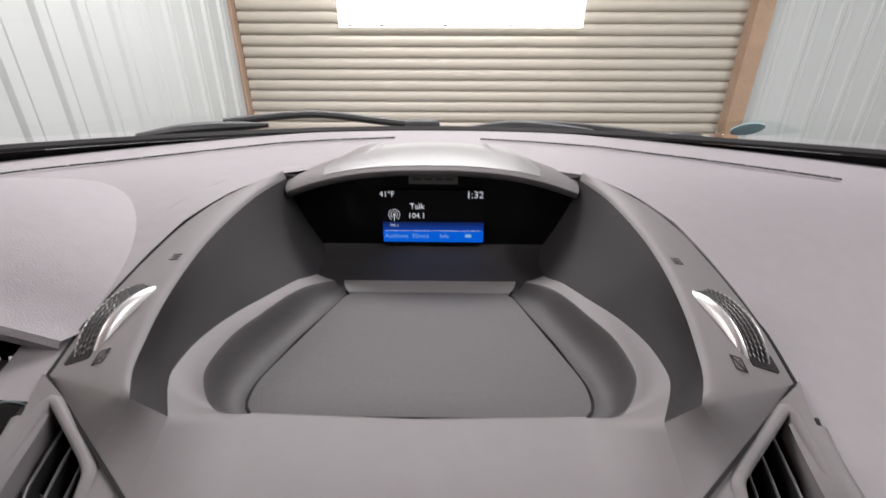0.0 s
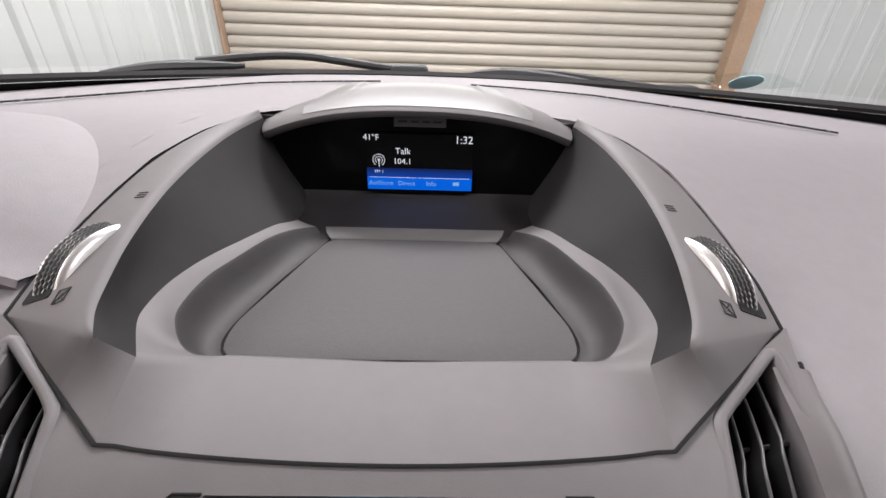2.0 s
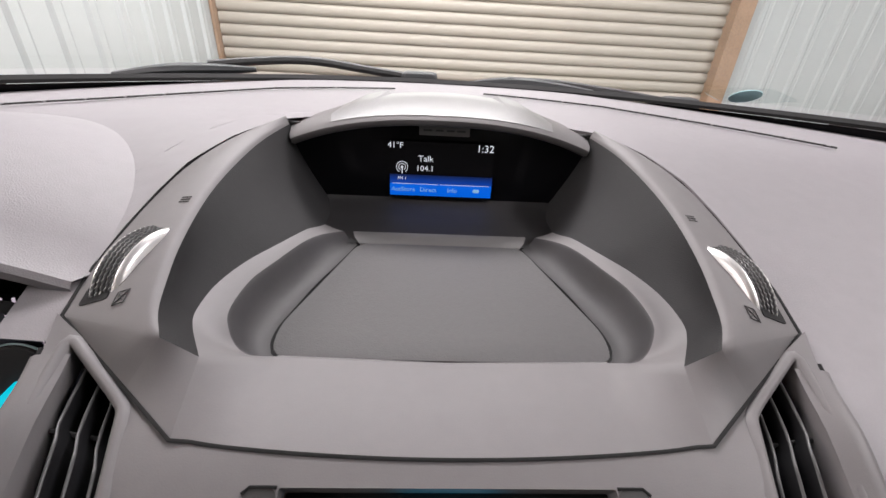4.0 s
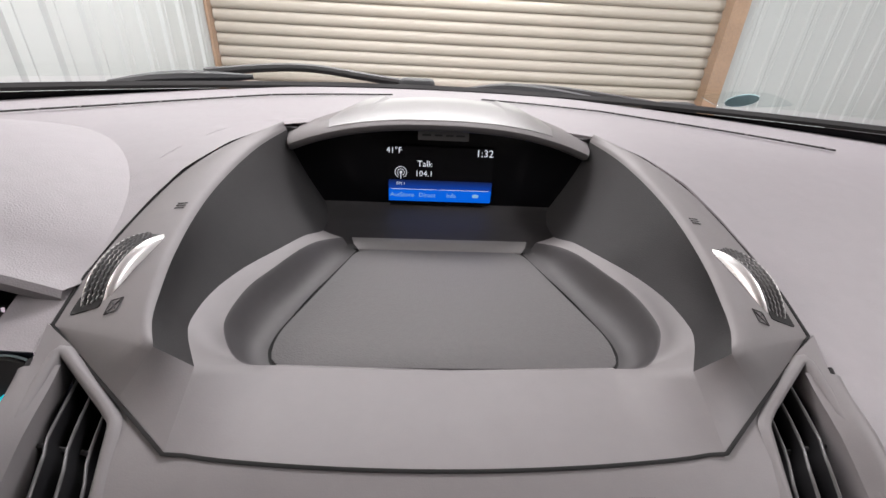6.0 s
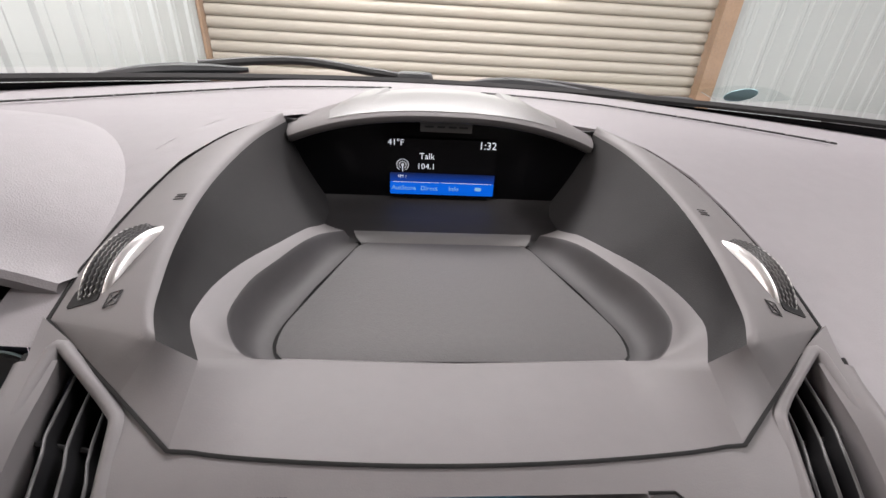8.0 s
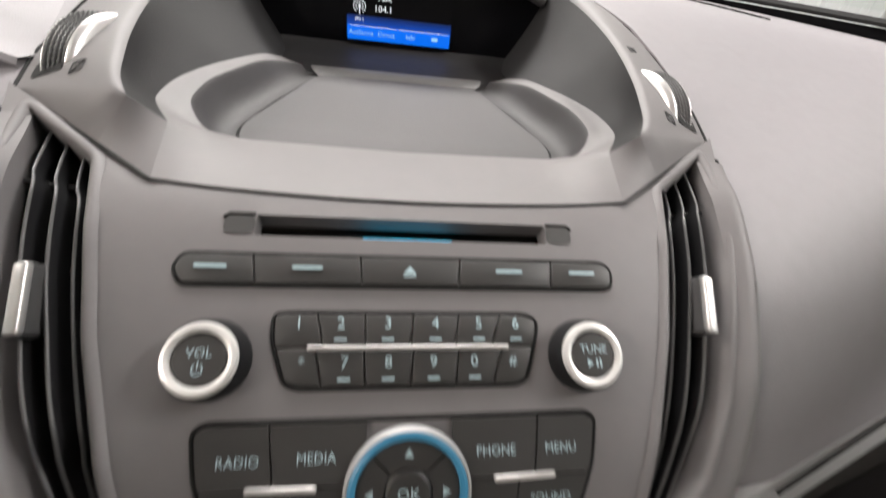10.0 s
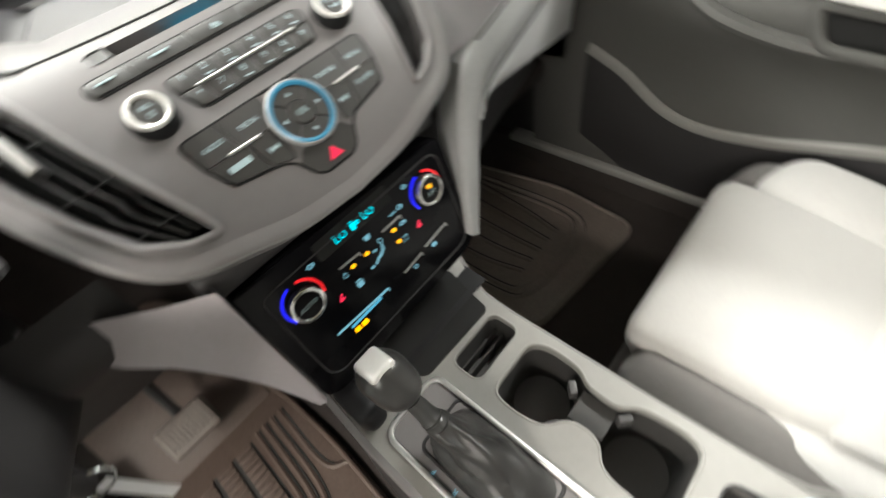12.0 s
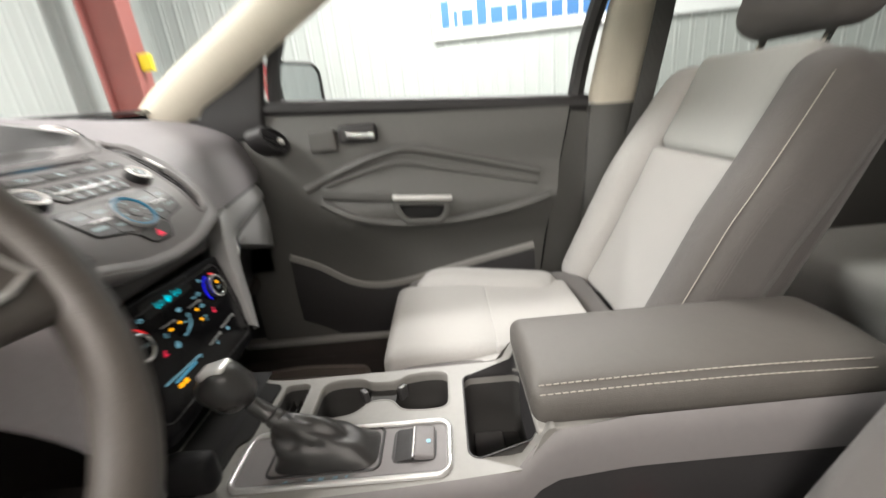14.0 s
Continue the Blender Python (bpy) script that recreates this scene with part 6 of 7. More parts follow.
# gear gate with its silver frame
bm = B()
gm = lambda u, w, h=0.0: V((u, w, TOPZ + h))
prism(bm, rounded(-0.077, -0.131, 0.082, 0.260, 0.014), gm, -0.004, 0.0005)
part("gear_plate", bm, STACK, console, "grey gear plate")
bm = B()
lp = ccw(rounded(-0.077, -0.131, 0.090, 0.268, 0.018, 6))
loft(bm, [[gm(x, y, h) for x, y in shrink(lp, d)] for d, h in ((-0.0010, 0.0), (-0.0004, 0.0036), (0.0008, 0.0046), (0.0048, 0.0046), (0.0058, 0.0030), (0.0060, 0.0)) ], closed=True)
part("silver_frame", bm, RINGM, console, "bright silver frame", sharp=60)
bm = B()
lp = ccw(rounded(-0.0705, -0.108, 0.068, 0.138, 0.010, 5))
loft(bm, [[gm(x, y, h) for x, y in shrink(lp, d)] for d, h in ((-0.002, 0.0006), (-0.001, 0.0022), (0.001, 0.0022), (0.002, 0.0006))], closed=True)
part("boot_frame", bm, DARK, console)
for k, letter in enumerate("PRNDS"):
    bm = B()
    lettering(bm, letter, 0.0080, gm, -0.1122, (-0.067, -0.096, -0.110, -0.126, -0.140)[k], 0.0014, 90)
    part("gear_letter", bm, ICONG, console, "pale blue letter")
bm = B()
prism(bm, rounded(-0.0715, -0.2185, 0.054, 0.055, 0.010), gm, -0.003, 0.0012)
part("switch_well", bm, DARK, console)
bm = B()
rbox(bm, pose(-0.0715, -0.2310, TOPZ + 0.003, 12), (0.050, 0.026, 0.009), 0.003)
sw = part("parking_brake_switch", bm, STACK, console, "grey parking brake rocker")
bm = B()
rbox(bm, pose(-0.0715, -0.2175, TOPZ + 0.007), (0.049, 0.0018, 0.0016), 0.0006, 2, 2)
part("switch_edge", bm, SILVER, sw)
bm = B()
prism(bm, disc(-0.0735, -0.2365, 0.0030, 14), gm, 0.0062, 0.0076)
part("print", bm, ICONG, sw)
bm = B()
rbox(bm, pose(-0.0715, -0.205, TOPZ + 0.001, -10), (0.050, 0.024, 0.004), 0.001)
part("switch_dip", bm, DARK, sw)

# gear lever with leather boot
lever = thing("gear_lever", (-0.071, -0.110, TOPZ), "gear lever with a dark rounded knob and leather boot", "gear lever")
base, collar, knob_c = V((-0.071, -0.110, TOPZ)), V((-0.080, -0.056, 0.806)), V((-0.083, -0.018, 0.852))
bm = B()
rows = []
for k in range(17):
    t = k / 16
    row = []
    for j in range(40):
        a = 2 * math.pi * j / 40
        c, q = math.cos(a), math.sin(a)
        sq = (abs(c) ** 5 + abs(q) ** 5) ** (-1 / 5)
        bx, by = 0.033 * c * sq, 0.064 * q * sq
        wide = (1 - t) ** 1.35
        rx = bx * wide + 0.0115 * c * (1 - wide)
        ry = by * wide + 0.0115 * q * (1 - wide)
        fold = (0.0030 * math.sin(t * 6.5 + 1.5 * math.sin(2 * a + 0.6) + 0.5 * math.sin(3 * a + 0.4)) + 0.0016 * math.sin(t * 12 + 2.2 * math.sin(3 * a) + a) - 0.0042 * math.exp(-((t - 0.30 - 0.14 * abs(c)) / 0.07) ** 2) * max(0.0, -q) ** 0.5) * math.sin(math.pi * t)
        p = base.lerp(collar, t ** 1.15) + V((rx + fold * c, ry + fold * q, 0.002 + 0.010 * math.sin(math.pi * t) * (0.4 + 0.6 * q * q) + fold))
        row.append(p)
    rows.append(row)
loft(bm, rows, closed=True)
part("boot", bm, BOOT, lever, "creased black leather boot")
ax = (knob_c - collar).normalized()
bm = B()
side = V((1, 0, 0))
fr = ax.cross(side).normalized()
m = Matrix(((side.x, fr.x, ax.x, collar.x), (side.y, fr.y, ax.y, collar.y), (side.z, fr.z, ax.z, collar.z), (0, 0, 0, 1)))
lathe(bm, [(0.0105, -0.010), (0.0125, -0.006), (0.0115, 0.000), (0.0105, 0.001), (0.0115, 0.004), (0.0100, 0.008), (0.0090, 0.03)], m, 28)
part("collar", bm, KNOBG, lever, "grey collar")
bm = B()
m2 = m.copy()
m2.translation = knob_c
rbox(bm, m2 @ pose(0, 0, 0.002), (0.046, 0.056, 0.060), 0.0225, 4, 6, lambda p: V((p.x * (1 + 2.0 * p.z), p.y * (1 + 2.5 * p.z), p.z)))
part("knob", bm, KNOBG, lever, "satin charcoal knob")
bm = B()
rbox(bm, m2 @ pose(0.0, -0.011, 0.0265, 26, 0, 0), (0.027, 0.032, 0.011), 0.005, 4, 4)
part("knob_plate", bm, PLATE, lever, "silver plate on the knob")

# armrest lid
lid = thing("armrest_lid", (-0.012, -0.56, 0.775), "padded grey armrest lid with pale double stitching", "armrest")
bm = B()


def puff(p):
    e = (p.y + 0.21) / 0.42
    return V((p.x * (1.0 - 0.06 * max(0, p.z / 0.024)), p.y, p.z + (0.010 * (1 - (p.x / 0.1) ** 2) * (0.5 + 0.5 * math.cos(p.y * 4)) if p.z > 0 else 0.0) - 0.10 * (p.y * p.y if p.y < 0 else 0) * 0.6))


rbox(bm, Matrix.Translation((-0.012, -0.575, 0.796)), (0.182, 0.425, 0.050), 0.018, 10, 4, puff)
part("pad", bm, LEATHER, lid, "padded grained vinyl")
for x0, z0 in ((-0.0890, 0.8228), (-0.0965, 0.8155)):
    bm = B()
    for k in range(44):
        y = -0.372 - 0.0085 * k
        drop = -0.06 * max(0, -(y + 0.575)) ** 2
        tube(bm, [(x0, y, z0 + drop + 0.0030 * math.sin(math.pi * k / 44)), (x0, y - 0.0062, z0 + drop + 0.0030 * math.sin(math.pi * (k + 0.7) / 44))], 0.0009, 5)
    part("stitching", bm, THREAD, lid, "pale stitching")
bm = B()
rbox(bm, Matrix.Translation((-0.012, -0.575, 0.772)), (0.195, 0.42, 0.014), 0.006, 6)
part("lid_base", bm, CONS, lid, "grey lid base")

# ---- seats ----
def seat(cx, dy, dz, sides, sides_label):
    st = thing("front_seat", (cx, -0.35 + dy, FLOOR + dz), "front seat in pale and dark grey cloth with pale stitching", "car seat", "front seats")

    def at(x, y, z, rx=0, ry=0, rz=0):
        return Matrix.Translation((cx, dy, dz)) @ pose(x, y, z, rx, ry, rz)

    for y0, ln in ((-0.2548, 0.2360), (-0.4490, 0.1985)):
        bm = B()
        front = y0 > -0.3
        rbox(bm, at(-0.038, y0, 0.660), (0.285, ln, 0.095), 0.026 if front else 0.010, 8, 5, lambda p, f=front, y0=y0: V((p.x + (p.x + 0.1425) * 0.57 * (p.y + y0 + 0.42), p.y - (0.010 if f and p.z < -0.01 else 0), p.z + 0.006 * math.cos(p.x * 9) - (0.9 * max(0, p.y - 0.03) ** 2 if f else 0))))
        part("cushion_panel", bm, LIGHTF, st, "pale grey cloth cushion panel")
    bm = B()
    rbox(bm, at(0.135, -0.360, 0.662, 0, 0, -20), (0.130, 0.37, 0.125), 0.05, 8, 6, lambda p: V((p.x, p.y, p.z - 0.30 * max(0, p.y - 0.06) ** 1.5)))
    part("outer_bolster", bm, sides, st, sides_label + " outer bolster")
    bm = B()
    rbox(bm, at(0.178, -0.222, 0.638, 0, 0, -20), (0.105, 0.15, 0.11), 0.045, 6, 5)
    part("bolster_front", bm, DARKF, st, "dark grey bolster front")
    bm = B()
    rbox(bm, at(-0.205, -0.365, 0.630), (0.085, 0.42, 0.125), 0.035, 8, 5, lambda p: V((p.x, p.y, p.z - 0.9 * max(0, p.y - 0.12) ** 2)))
    part("inner_bolster", bm, DARKF, st, "dark grey inner bolster")
    bm = B()
    rbox(bm, at(-0.190, -0.395, 0.668), (0.075, 0.24, 0.062), 0.025, 6, 4, lambda p: V((p.x, p.y, p.z - 0.30 * max(0, p.y) ** 1.4)))
    part("inner_wedge", bm, LIGHTF, st, "pale wedge on the inner bolster")
    bm = B()
    rbox(bm, at(-0.01, -0.33, 0.585), (0.44, 0.38, 0.09), 0.03)
    part("cushion_base", bm, DARKF, st, "dark cushion base")
    bm = B()
    rbox(bm, at(-0.01, -0.36, 0.50), (0.42, 0.34, 0.10), 0.02)
    part("seat_frame", bm, DARK, st)
    bm = B()
    for x in (-0.17, 0.17):
        rbox(bm, at(x, -0.36, FLOOR + 0.03), (0.04, 0.46, 0.05), 0.01)
    part("seat_rail", bm, DARK, st)
    bm = B()
    rbox(bm, at(-0.005, -0.565, 0.640), (0.42, 0.12, 0.09), 0.03, 6, 4)
    part("seat_valley", bm, DARKF, st, "dark grey cloth behind the cushion")
    lean = 25.0
    back = at(-0.005, -0.610, 0.665) @ pose(0, 0, 0, lean)

    for z0, h, mat, lb in ((0.190, 0.36, LIGHTF, "pale grey lower back panel"), (0.470, 0.20, MESHF, "grey mesh upper back panel")):
        bm = B()
        rbox(bm, back @ pose(0.0, -0.045, z0), (0.30 if mat is LIGHTF else 0.285, 0.085, h), 0.016 if mat is LIGHTF else 0.022, 8, 4, lambda p: V((p.x, p.y + 0.35 * p.x * p.x * (1 if p.y > 0 else 0) - 0.012 * math.cos(p.z * 5) * (1 if p.y > 0 else 0), p.z)))
        part("back_panel", bm, mat, st, lb)
    for s in (-1, 1):
        bm = B()
        rbox(bm, back @ pose(s * 0.200, -0.030, 0.265), (0.105, 0.145, 0.58), 0.048, 10, 6, lambda p, s=s: V((p.x - s * 0.22 * max(0, p.z - 0.05) ** 1.5, p.y - 0.16 * max(0, p.z) ** 1.2, p.z)))
        part("back_bolster", bm, DARKF if s < 0 else sides, st, ("dark grey" if s < 0 else sides_label) + " back bolster")
    bm = B()
    rbox(bm, back @ pose(0, -0.105, 0.27), (0.45, 0.10, 0.60), 0.045, 8, 5, lambda p: V((p.x * (1 - 0.45 * max(0, p.z) ** 1.5), p.y, p.z)))
    part("back_shell", bm, DARKF, st, "dark grey back shell")
    bm = B()
    line = [V((-0.0405 + 0.22 * max(0, z - 0.05) ** 1.5, 0.0605 - 0.16 * max(0, z) ** 1.2, z)) for z in np.linspace(-0.24, 0.24, 24)]
    tube(bm, [back @ pose(-0.200, -0.030, 0.265) @ p for p in line], 0.0009, 5)
    part("stitching", bm, THREAD, st, "pale stitching")
    for s in (-1, 1):
        bm = B()
        tube(bm, [back @ V((s * 0.075, -0.075, 0.55)), back @ V((s * 0.075, -0.075, 0.66))], 0.0065, 10)
        part("headrest_post", bm, CHROME, st, "chrome headrest post")
    bm = B()
    rbox(bm, back @ pose(-0.01, -0.050, 0.690, -8), (0.26, 0.10, 0.17), 0.045, 6, 6)
    part("headrest", bm, DARKF, st, "dark grey headrest")
    return st


seat(0.345, 0.0, 0.0, LIGHTF, "pale grey")
driver_seat = seat(-0.400, -0.02, -0.01, DARKF, "dark grey")
bm = B()
rbox(bm, Matrix.Translation((-0.157, -0.37, FLOOR + 0.155)), (0.028, 0.44, 0.15), 0.012, 6, 4, lambda p: V((p.x, p.y, p.z - 0.5 * max(0, p.y - 0.05) ** 2 * (1 if p.z > 0 else 0))))
part("side_shield", bm, DARK, driver_seat, "black plastic side shield")
bm = B()
rbox(bm, pose(-0.190, -0.120, 0.485, 0, 0, -3), (0.052, 0.100, 0.022), 0.005)
rail_cover = part("rail_cover", bm, DARK, driver_seat, "ribbed grey cover at the end of the seat rail")
for k in range(6):
    bm = B()
    rbox(bm, pose(-0.212 + 0.0085 * k, -0.120, 0.4975, 0, 0, -3), (0.0038, 0.086, 0.006), 0.0012, 1, 1)
    part("cover_rib", bm, CONS, rail_cover)
rear = thing("rear_bench", (0, -1.45, FLOOR), "pale grey rear bench seat", "car seat")
bm = B()
rbox(bm, pose(0, -1.40, 0.62), (1.30, 0.50, 0.16), 0.05, 8)
part("bench_cushion", bm, LIGHTF, rear)
bm = B()
rbox(bm, pose(0, -1.75, 0.95, -22), (1.30, 0.14, 0.62), 0.05, 8)
part("bench_back", bm, DARKF, rear)

buckle = thing("seat_belt_buckle", (-0.140, -0.49, 0.60), "black seat belt buckle with a red button", "buckle")
bm = B()
rbox(bm, pose(-0.138, -0.485, 0.60, 20), (0.024, 0.045, 0.10), 0.008)
part("stalk", bm, DARK, buckle)
bm = B()
rbox(bm, pose(-0.138, -0.495, 0.655, 20), (0.022, 0.040, 0.012), 0.004)
part("release_button", bm, REDPL, buckle, "red release button")
belt = thing("seat_belt", (0.66, -0.76, 0.60), "dark grey seat belt hanging by the door pillar", "seat belt")
bm = B()
line = smooth_line([(0.64, -0.87, 1.42), (0.645, -0.845, 1.25), (0.65, -0.80, 1.0), (0.655, -0.76, 0.78), (0.66, -0.74, 0.60)], 6)
tube(bm, line, 0.024, 8, flat=0.08, up=(1, 0, 0))
part("webbing", bm, BELT, belt)
bm = B()
rbox(bm, pose(0.645, -0.862, 1.40, 0, 0, 0), (0.03, 0.075, 0.05), 0.012)
part("belt_guide", bm, DARK, belt)
bm = B()
rbox(bm, pose(0.652, -0.775, 0.90), (0.012, 0.045, 0.030), 0.005)
part("tongue", bm, DARK, belt)

# ---- passenger door ----
pdoor = thing("passenger_door", (0.68, -0.2, 0.45), "closed dark grey passenger door panel with silver handles", "door")


def door_x(y, z):
    """How far the door's trim stands from the middle of the car."""
    arm = math.exp(-((z - 0.86) / 0.075) ** 2) * min(1, max(0, (0.16 - y) / 0.18)) * 0.045
    sill = 0.012 * max(0, (z - 1.06) / 0.08)
    low = 0.02 * min(1, max(0, (0.70 - z) / 0.2))
    return 0.690 - arm + sill - low - 0.006 * math.sin((z - 0.95) * 22) * (1 if z > 0.95 else 0)


on_door = lambda u, w, h=0.0: V((door_x(-u, w) - h, -u, w))
top_line = lambda y: 1.125 + 0.028 * (y + 0.30) / 0.35
bm = B()
outline = [(-0.33, 0.47), (0.520, 0.45), (0.575, 0.80), (0.640, top_line(-0.64)), (0.3, top_line(-0.3)), (0.0, top_line(0.0)), (-0.25, top_line(0.25)), (-0.36, 1.12)]
sheet(bm, ccw(outline), [], on_door, 0.022, 0.05)
part("door_panel", bm, DOORP, pdoor, "dark grey door trim", sharp=60)
bm = B()
tube(bm, [(0.700, -0.523, 0.45), (0.702, -0.578, 0.80), (0.705, -0.645, 1.11)], 0.007, 8)
part("shut_line", bm, VOID, pdoor, "black gap at the door's rear edge")
bm = B()
tube(bm, [(0.715, y, top_line(y) + 0.004) for y in np.linspace(0.30, -0.69, 12)], 0.022, 10)
part("window_ledge", bm, DARK, pdoor)
bm = B()
strip = smooth_line([(0.20, 0.745), (0.12, 0.708), (0.03, 0.652), (-0.05, 0.632), (-0.15, 0.638), (-0.30, 0.668), (-0.53, 0.712)], 6)
tube(bm, [on_door(-y, z, 0.010) for y, z in strip], 0.012, 8, flat=0.6, up=(1, 0, 0))
part("pocket_strip", bm, STRIPG, pdoor, "pale grey pocket edge")
bm = B()
rows = [[on_door(-y, z + dz, h) for y, z in strip] for dz, h in ((0.0, 0.012), (-0.05, 0.016), (-0.12, 0.014), (-0.21, 0.0))]
loft(bm, rows)
part("map_pocket", bm, DARK, pdoor, "dark map pocket")
bm = B()
line = smooth_line([(0.06, 0.928), (-0.02, 0.918), (-0.14, 0.905)], 5)
tube(bm, [on_door(-y, z, 0.012) for y, z in line], 0.016, 8, flat=0.5, up=(1, 0, 0))
part("armrest_front", bm, DOORP, pdoor)
bm = B()
line = smooth_line([(0.065, 0.900), (-0.03, 0.855), (-0.15, 0.825), (-0.30, 0.820), (-0.45, 0.838), (-0.57, 0.868)], 5)
tube(bm, [on_door(-y, z, 0.004) for y, z in line], 0.013, 8)
part("armrest_lip", bm, DOORP, pdoor)
bm = B()
line = smooth_line([(0.11, 0.940), (-0.02, 0.990), (-0.13, 1.022), (-0.20, 1.026), (-0.34, 0.990), (-0.55, 0.930)], 5)
tube(bm, [on_door(-y, z, 0.002) for y, z in line], 0.012, 8)
part("upper_crease", bm, DOORP, pdoor)
bm = B()
line = smooth_line([(0.07, 0.940), (-0.06, 0.975), (-0.17, 0.990), (-0.30, 0.960), (-0.54, 0.905)], 5)
tube(bm, [on_door(-y, z, 0.0) for y, z in line], 0.008, 8)
part("lower_crease", bm, DOORP, pdoor)
bm = B()
rbox(bm, Matrix.Translation((0.662, -0.213, 0.855)), (0.05, 0.130, 0.055), 0.018)
cup = part("pull_cup", bm, VOID, pdoor, "dark pull cup")
bm = B()
cup_line = soften([(-0.138, 0.892), (-0.292, 0.876), (-0.268, 0.826), (-0.165, 0.834)], 0.022, 6)
tube(bm, [(0.634, y, z) for y, z in cup_line], 0.0085, 8, closed=True, flat=0.7, up=(1, 0, 0))
part("cup_rim", bm, DOORP, cup, "rounded grey rim of the pull cup")
bm = B()
tube(bm, smooth_line([(0.638, -0.140, 0.904), (0.630, -0.17, 0.902), (0.630, -0.26, 0.893), (0.638, -0.298, 0.888)], 4), 0.011, 10, flat=0.7, up=(0, 0, 1))
part("pull_handle", bm, PLATE, pdoor, "satin silver pull handle")
bm = B()
rbox(bm, Matrix.Translation((0.682, -0.062, 1.080)), (0.03, 0.105, 0.050), 0.012)
rec = part("handle_recess", bm, DARK, pdoor)
bm = B()
rbox(bm, pose(0.662, -0.072, 1.073, 8), (0.014, 0.078, 0.020), 0.006, 4, 3, lambda p: V((p.x - 0.10 * max(0, -p.y) , p.y, p.z + 3.0 * max(0, -p.y) ** 2)))
part("inner_handle", bm, CHROME, rec, "bright silver inner handle")
bm = B()
rbox(bm, Matrix.Translation((0.680, 0.035, 1.070)), (0.025, 0.075, 0.06), 0.008)
part("switch_plate", bm, DOORP, pdoor)
bm = B()
rbox(bm, pose(0.70, 0.255, 1.20, 0, 0, 0), (0.03, 0.16, 0.22), 0.012, 4, 3, lambda p: V((p.x, p.y - 0.65 * max(-0.08, p.z) * (1 if p.y > 0 else 0.35), p.z)))
part("mirror_triangle", bm, DARK, pdoor, "dark corner trim by the mirror")
bm = B()
tube(bm, smooth_line([(0.722, 0.16, 1.15), (0.71, 0.125, 1.30), (0.66, -0.02, 1.50), (0.62, -0.25, 1.60)], 5), 0.020, 8)
tube(bm, smooth_line([(0.725, -0.66, 1.10), (0.715, -0.70, 1.28), (0.64, -0.80, 1.60)], 5), 0.022, 8)
part("window_frame", bm, DARK, pdoor, "black window frame")

mirror_t = thing("door_mirror", (0.85, 0.16, 1.15), "red door mirror with dark inner edge", "car mirror")
bm = B()
rbox(bm, pose(0.918, 0.168, 1.220, 0, 0, -26), (0.19, 0.07, 0.155), 0.033, 5, 5)
part("shell", bm, RED, mirror_t, "red painted shell")
bm = B()
prism(bm, rounded(0, 0, 0.172, 0.138, 0.035), flat_map((0.901, 0.1335, 1.220), (0.90, -0.436, 0), (0, 0, 1)), 0.0, 0.004)
part("glass", bm, MIRR, mirror_t, "mirror glass")
bm = B()
mm = flat_map((0.901, 0.1335, 1.220), (0.90, -0.436, 0), (0, 0, 1))
tube(bm, [mm(x, y, 0.004) for x, y in rounded(0, 0, 0.180, 0.146, 0.038, 6)], 0.0055, 8, closed=True)
part("glass_edge", bm, DARK, mirror_t, "dark edge round the glass")
bm = B()
tube(bm, [(0.74, 0.20, 1.14), (0.80, 0.185, 1.15), (0.88, 0.165, 1.175)], 0.022, 10)
part("arm", bm, DARK, mirror_t)
# ---- driver's side ----
wheel_c, tilt = V((-0.416, -0.034, 1.080)), 29.0
steer = thing("steering_wheel", tuple(wheel_c), "dark leather steering wheel with a silver edged spoke", "steering wheel")
sm = Matrix.Translation(wheel_c) @ pose(0, 0, 0, 90 - tilt)
bm = B()
tube(bm, [sm @ V((0.177 * math.cos(a), 0.177 * math.sin(a), 0)) for a in np.linspace(0, 2 * math.pi, 72, endpoint=False)], 0.0172, 14, closed=True)
part("rim", bm, WRAP, steer, "leather wrapped rim")
bm = B()
rbox(bm, sm @ pose(0, 0, -0.02), (0.17, 0.14, 0.06), 0.028, 5, 5)
part("hub", bm, DARK, steer)
for side in (1, -1):
    bm = B()
    rbox(bm, sm @ pose(side * 0.115, -0.012, -0.003), (0.110, 0.062, 0.022), 0.010, 5, 4, lambda p, side=side: V((p.x, p.y * (1 + 3.5 * max(0.0, side * p.x)), p.z)))
    sp = part("spoke", bm, WRAP, steer, "brown-black spoke")
    bm = B()
    tube(bm, [sm @ V((side * x, y, 0.010)) for x, y in ((0.090, 0.004), (0.148, -0.002), (0.155, -0.017), (0.138, -0.024), (0.090, -0.030))], 0.0021, 6, closed=True)
    part("spoke_trim", bm, SILVER, sp, "thin silver trim")
bm = B()
for a in (-1, 1):
    tube(bm, [sm @ V((0.03 * a, -0.05, -0.015)), sm @ V((0.045 * a, -0.17, 0))], [0.016, 0.011], 8)
part("lower_spoke", bm, DARK, steer)
shroud = thing("steering_column", (-0.36, 0.12, 0.98), "black steering column shroud with stalks", "steering column")
bm = B()
rbox(bm, Matrix.Translation((-0.340, 0.125, 0.985)) @ pose(0, 0, 0, -tilt + 6), (0.175, 0.26, 0.14), 0.045, 5, 5)
part("shroud", bm, DARK, shroud)
bm = B()
tube(bm, [(-0.30, 0.085, 1.055), (-0.24, 0.082, 1.072), (-0.205, 0.081, 1.082)], [0.010, 0.013, 0.015], 12)
st = part("stalk", bm, VENTG, shroud, "grey wiper stalk")
bm = B()
lathe(bm, [(0.0135, 0), (0.0150, 0.002), (0.0150, 0.016), (0.0120, 0.019)], look((-0.205, 0.081, 1.082), (-0.30, 0.085, 1.055)), 8)
part("stalk_end", bm, VENTG, st)

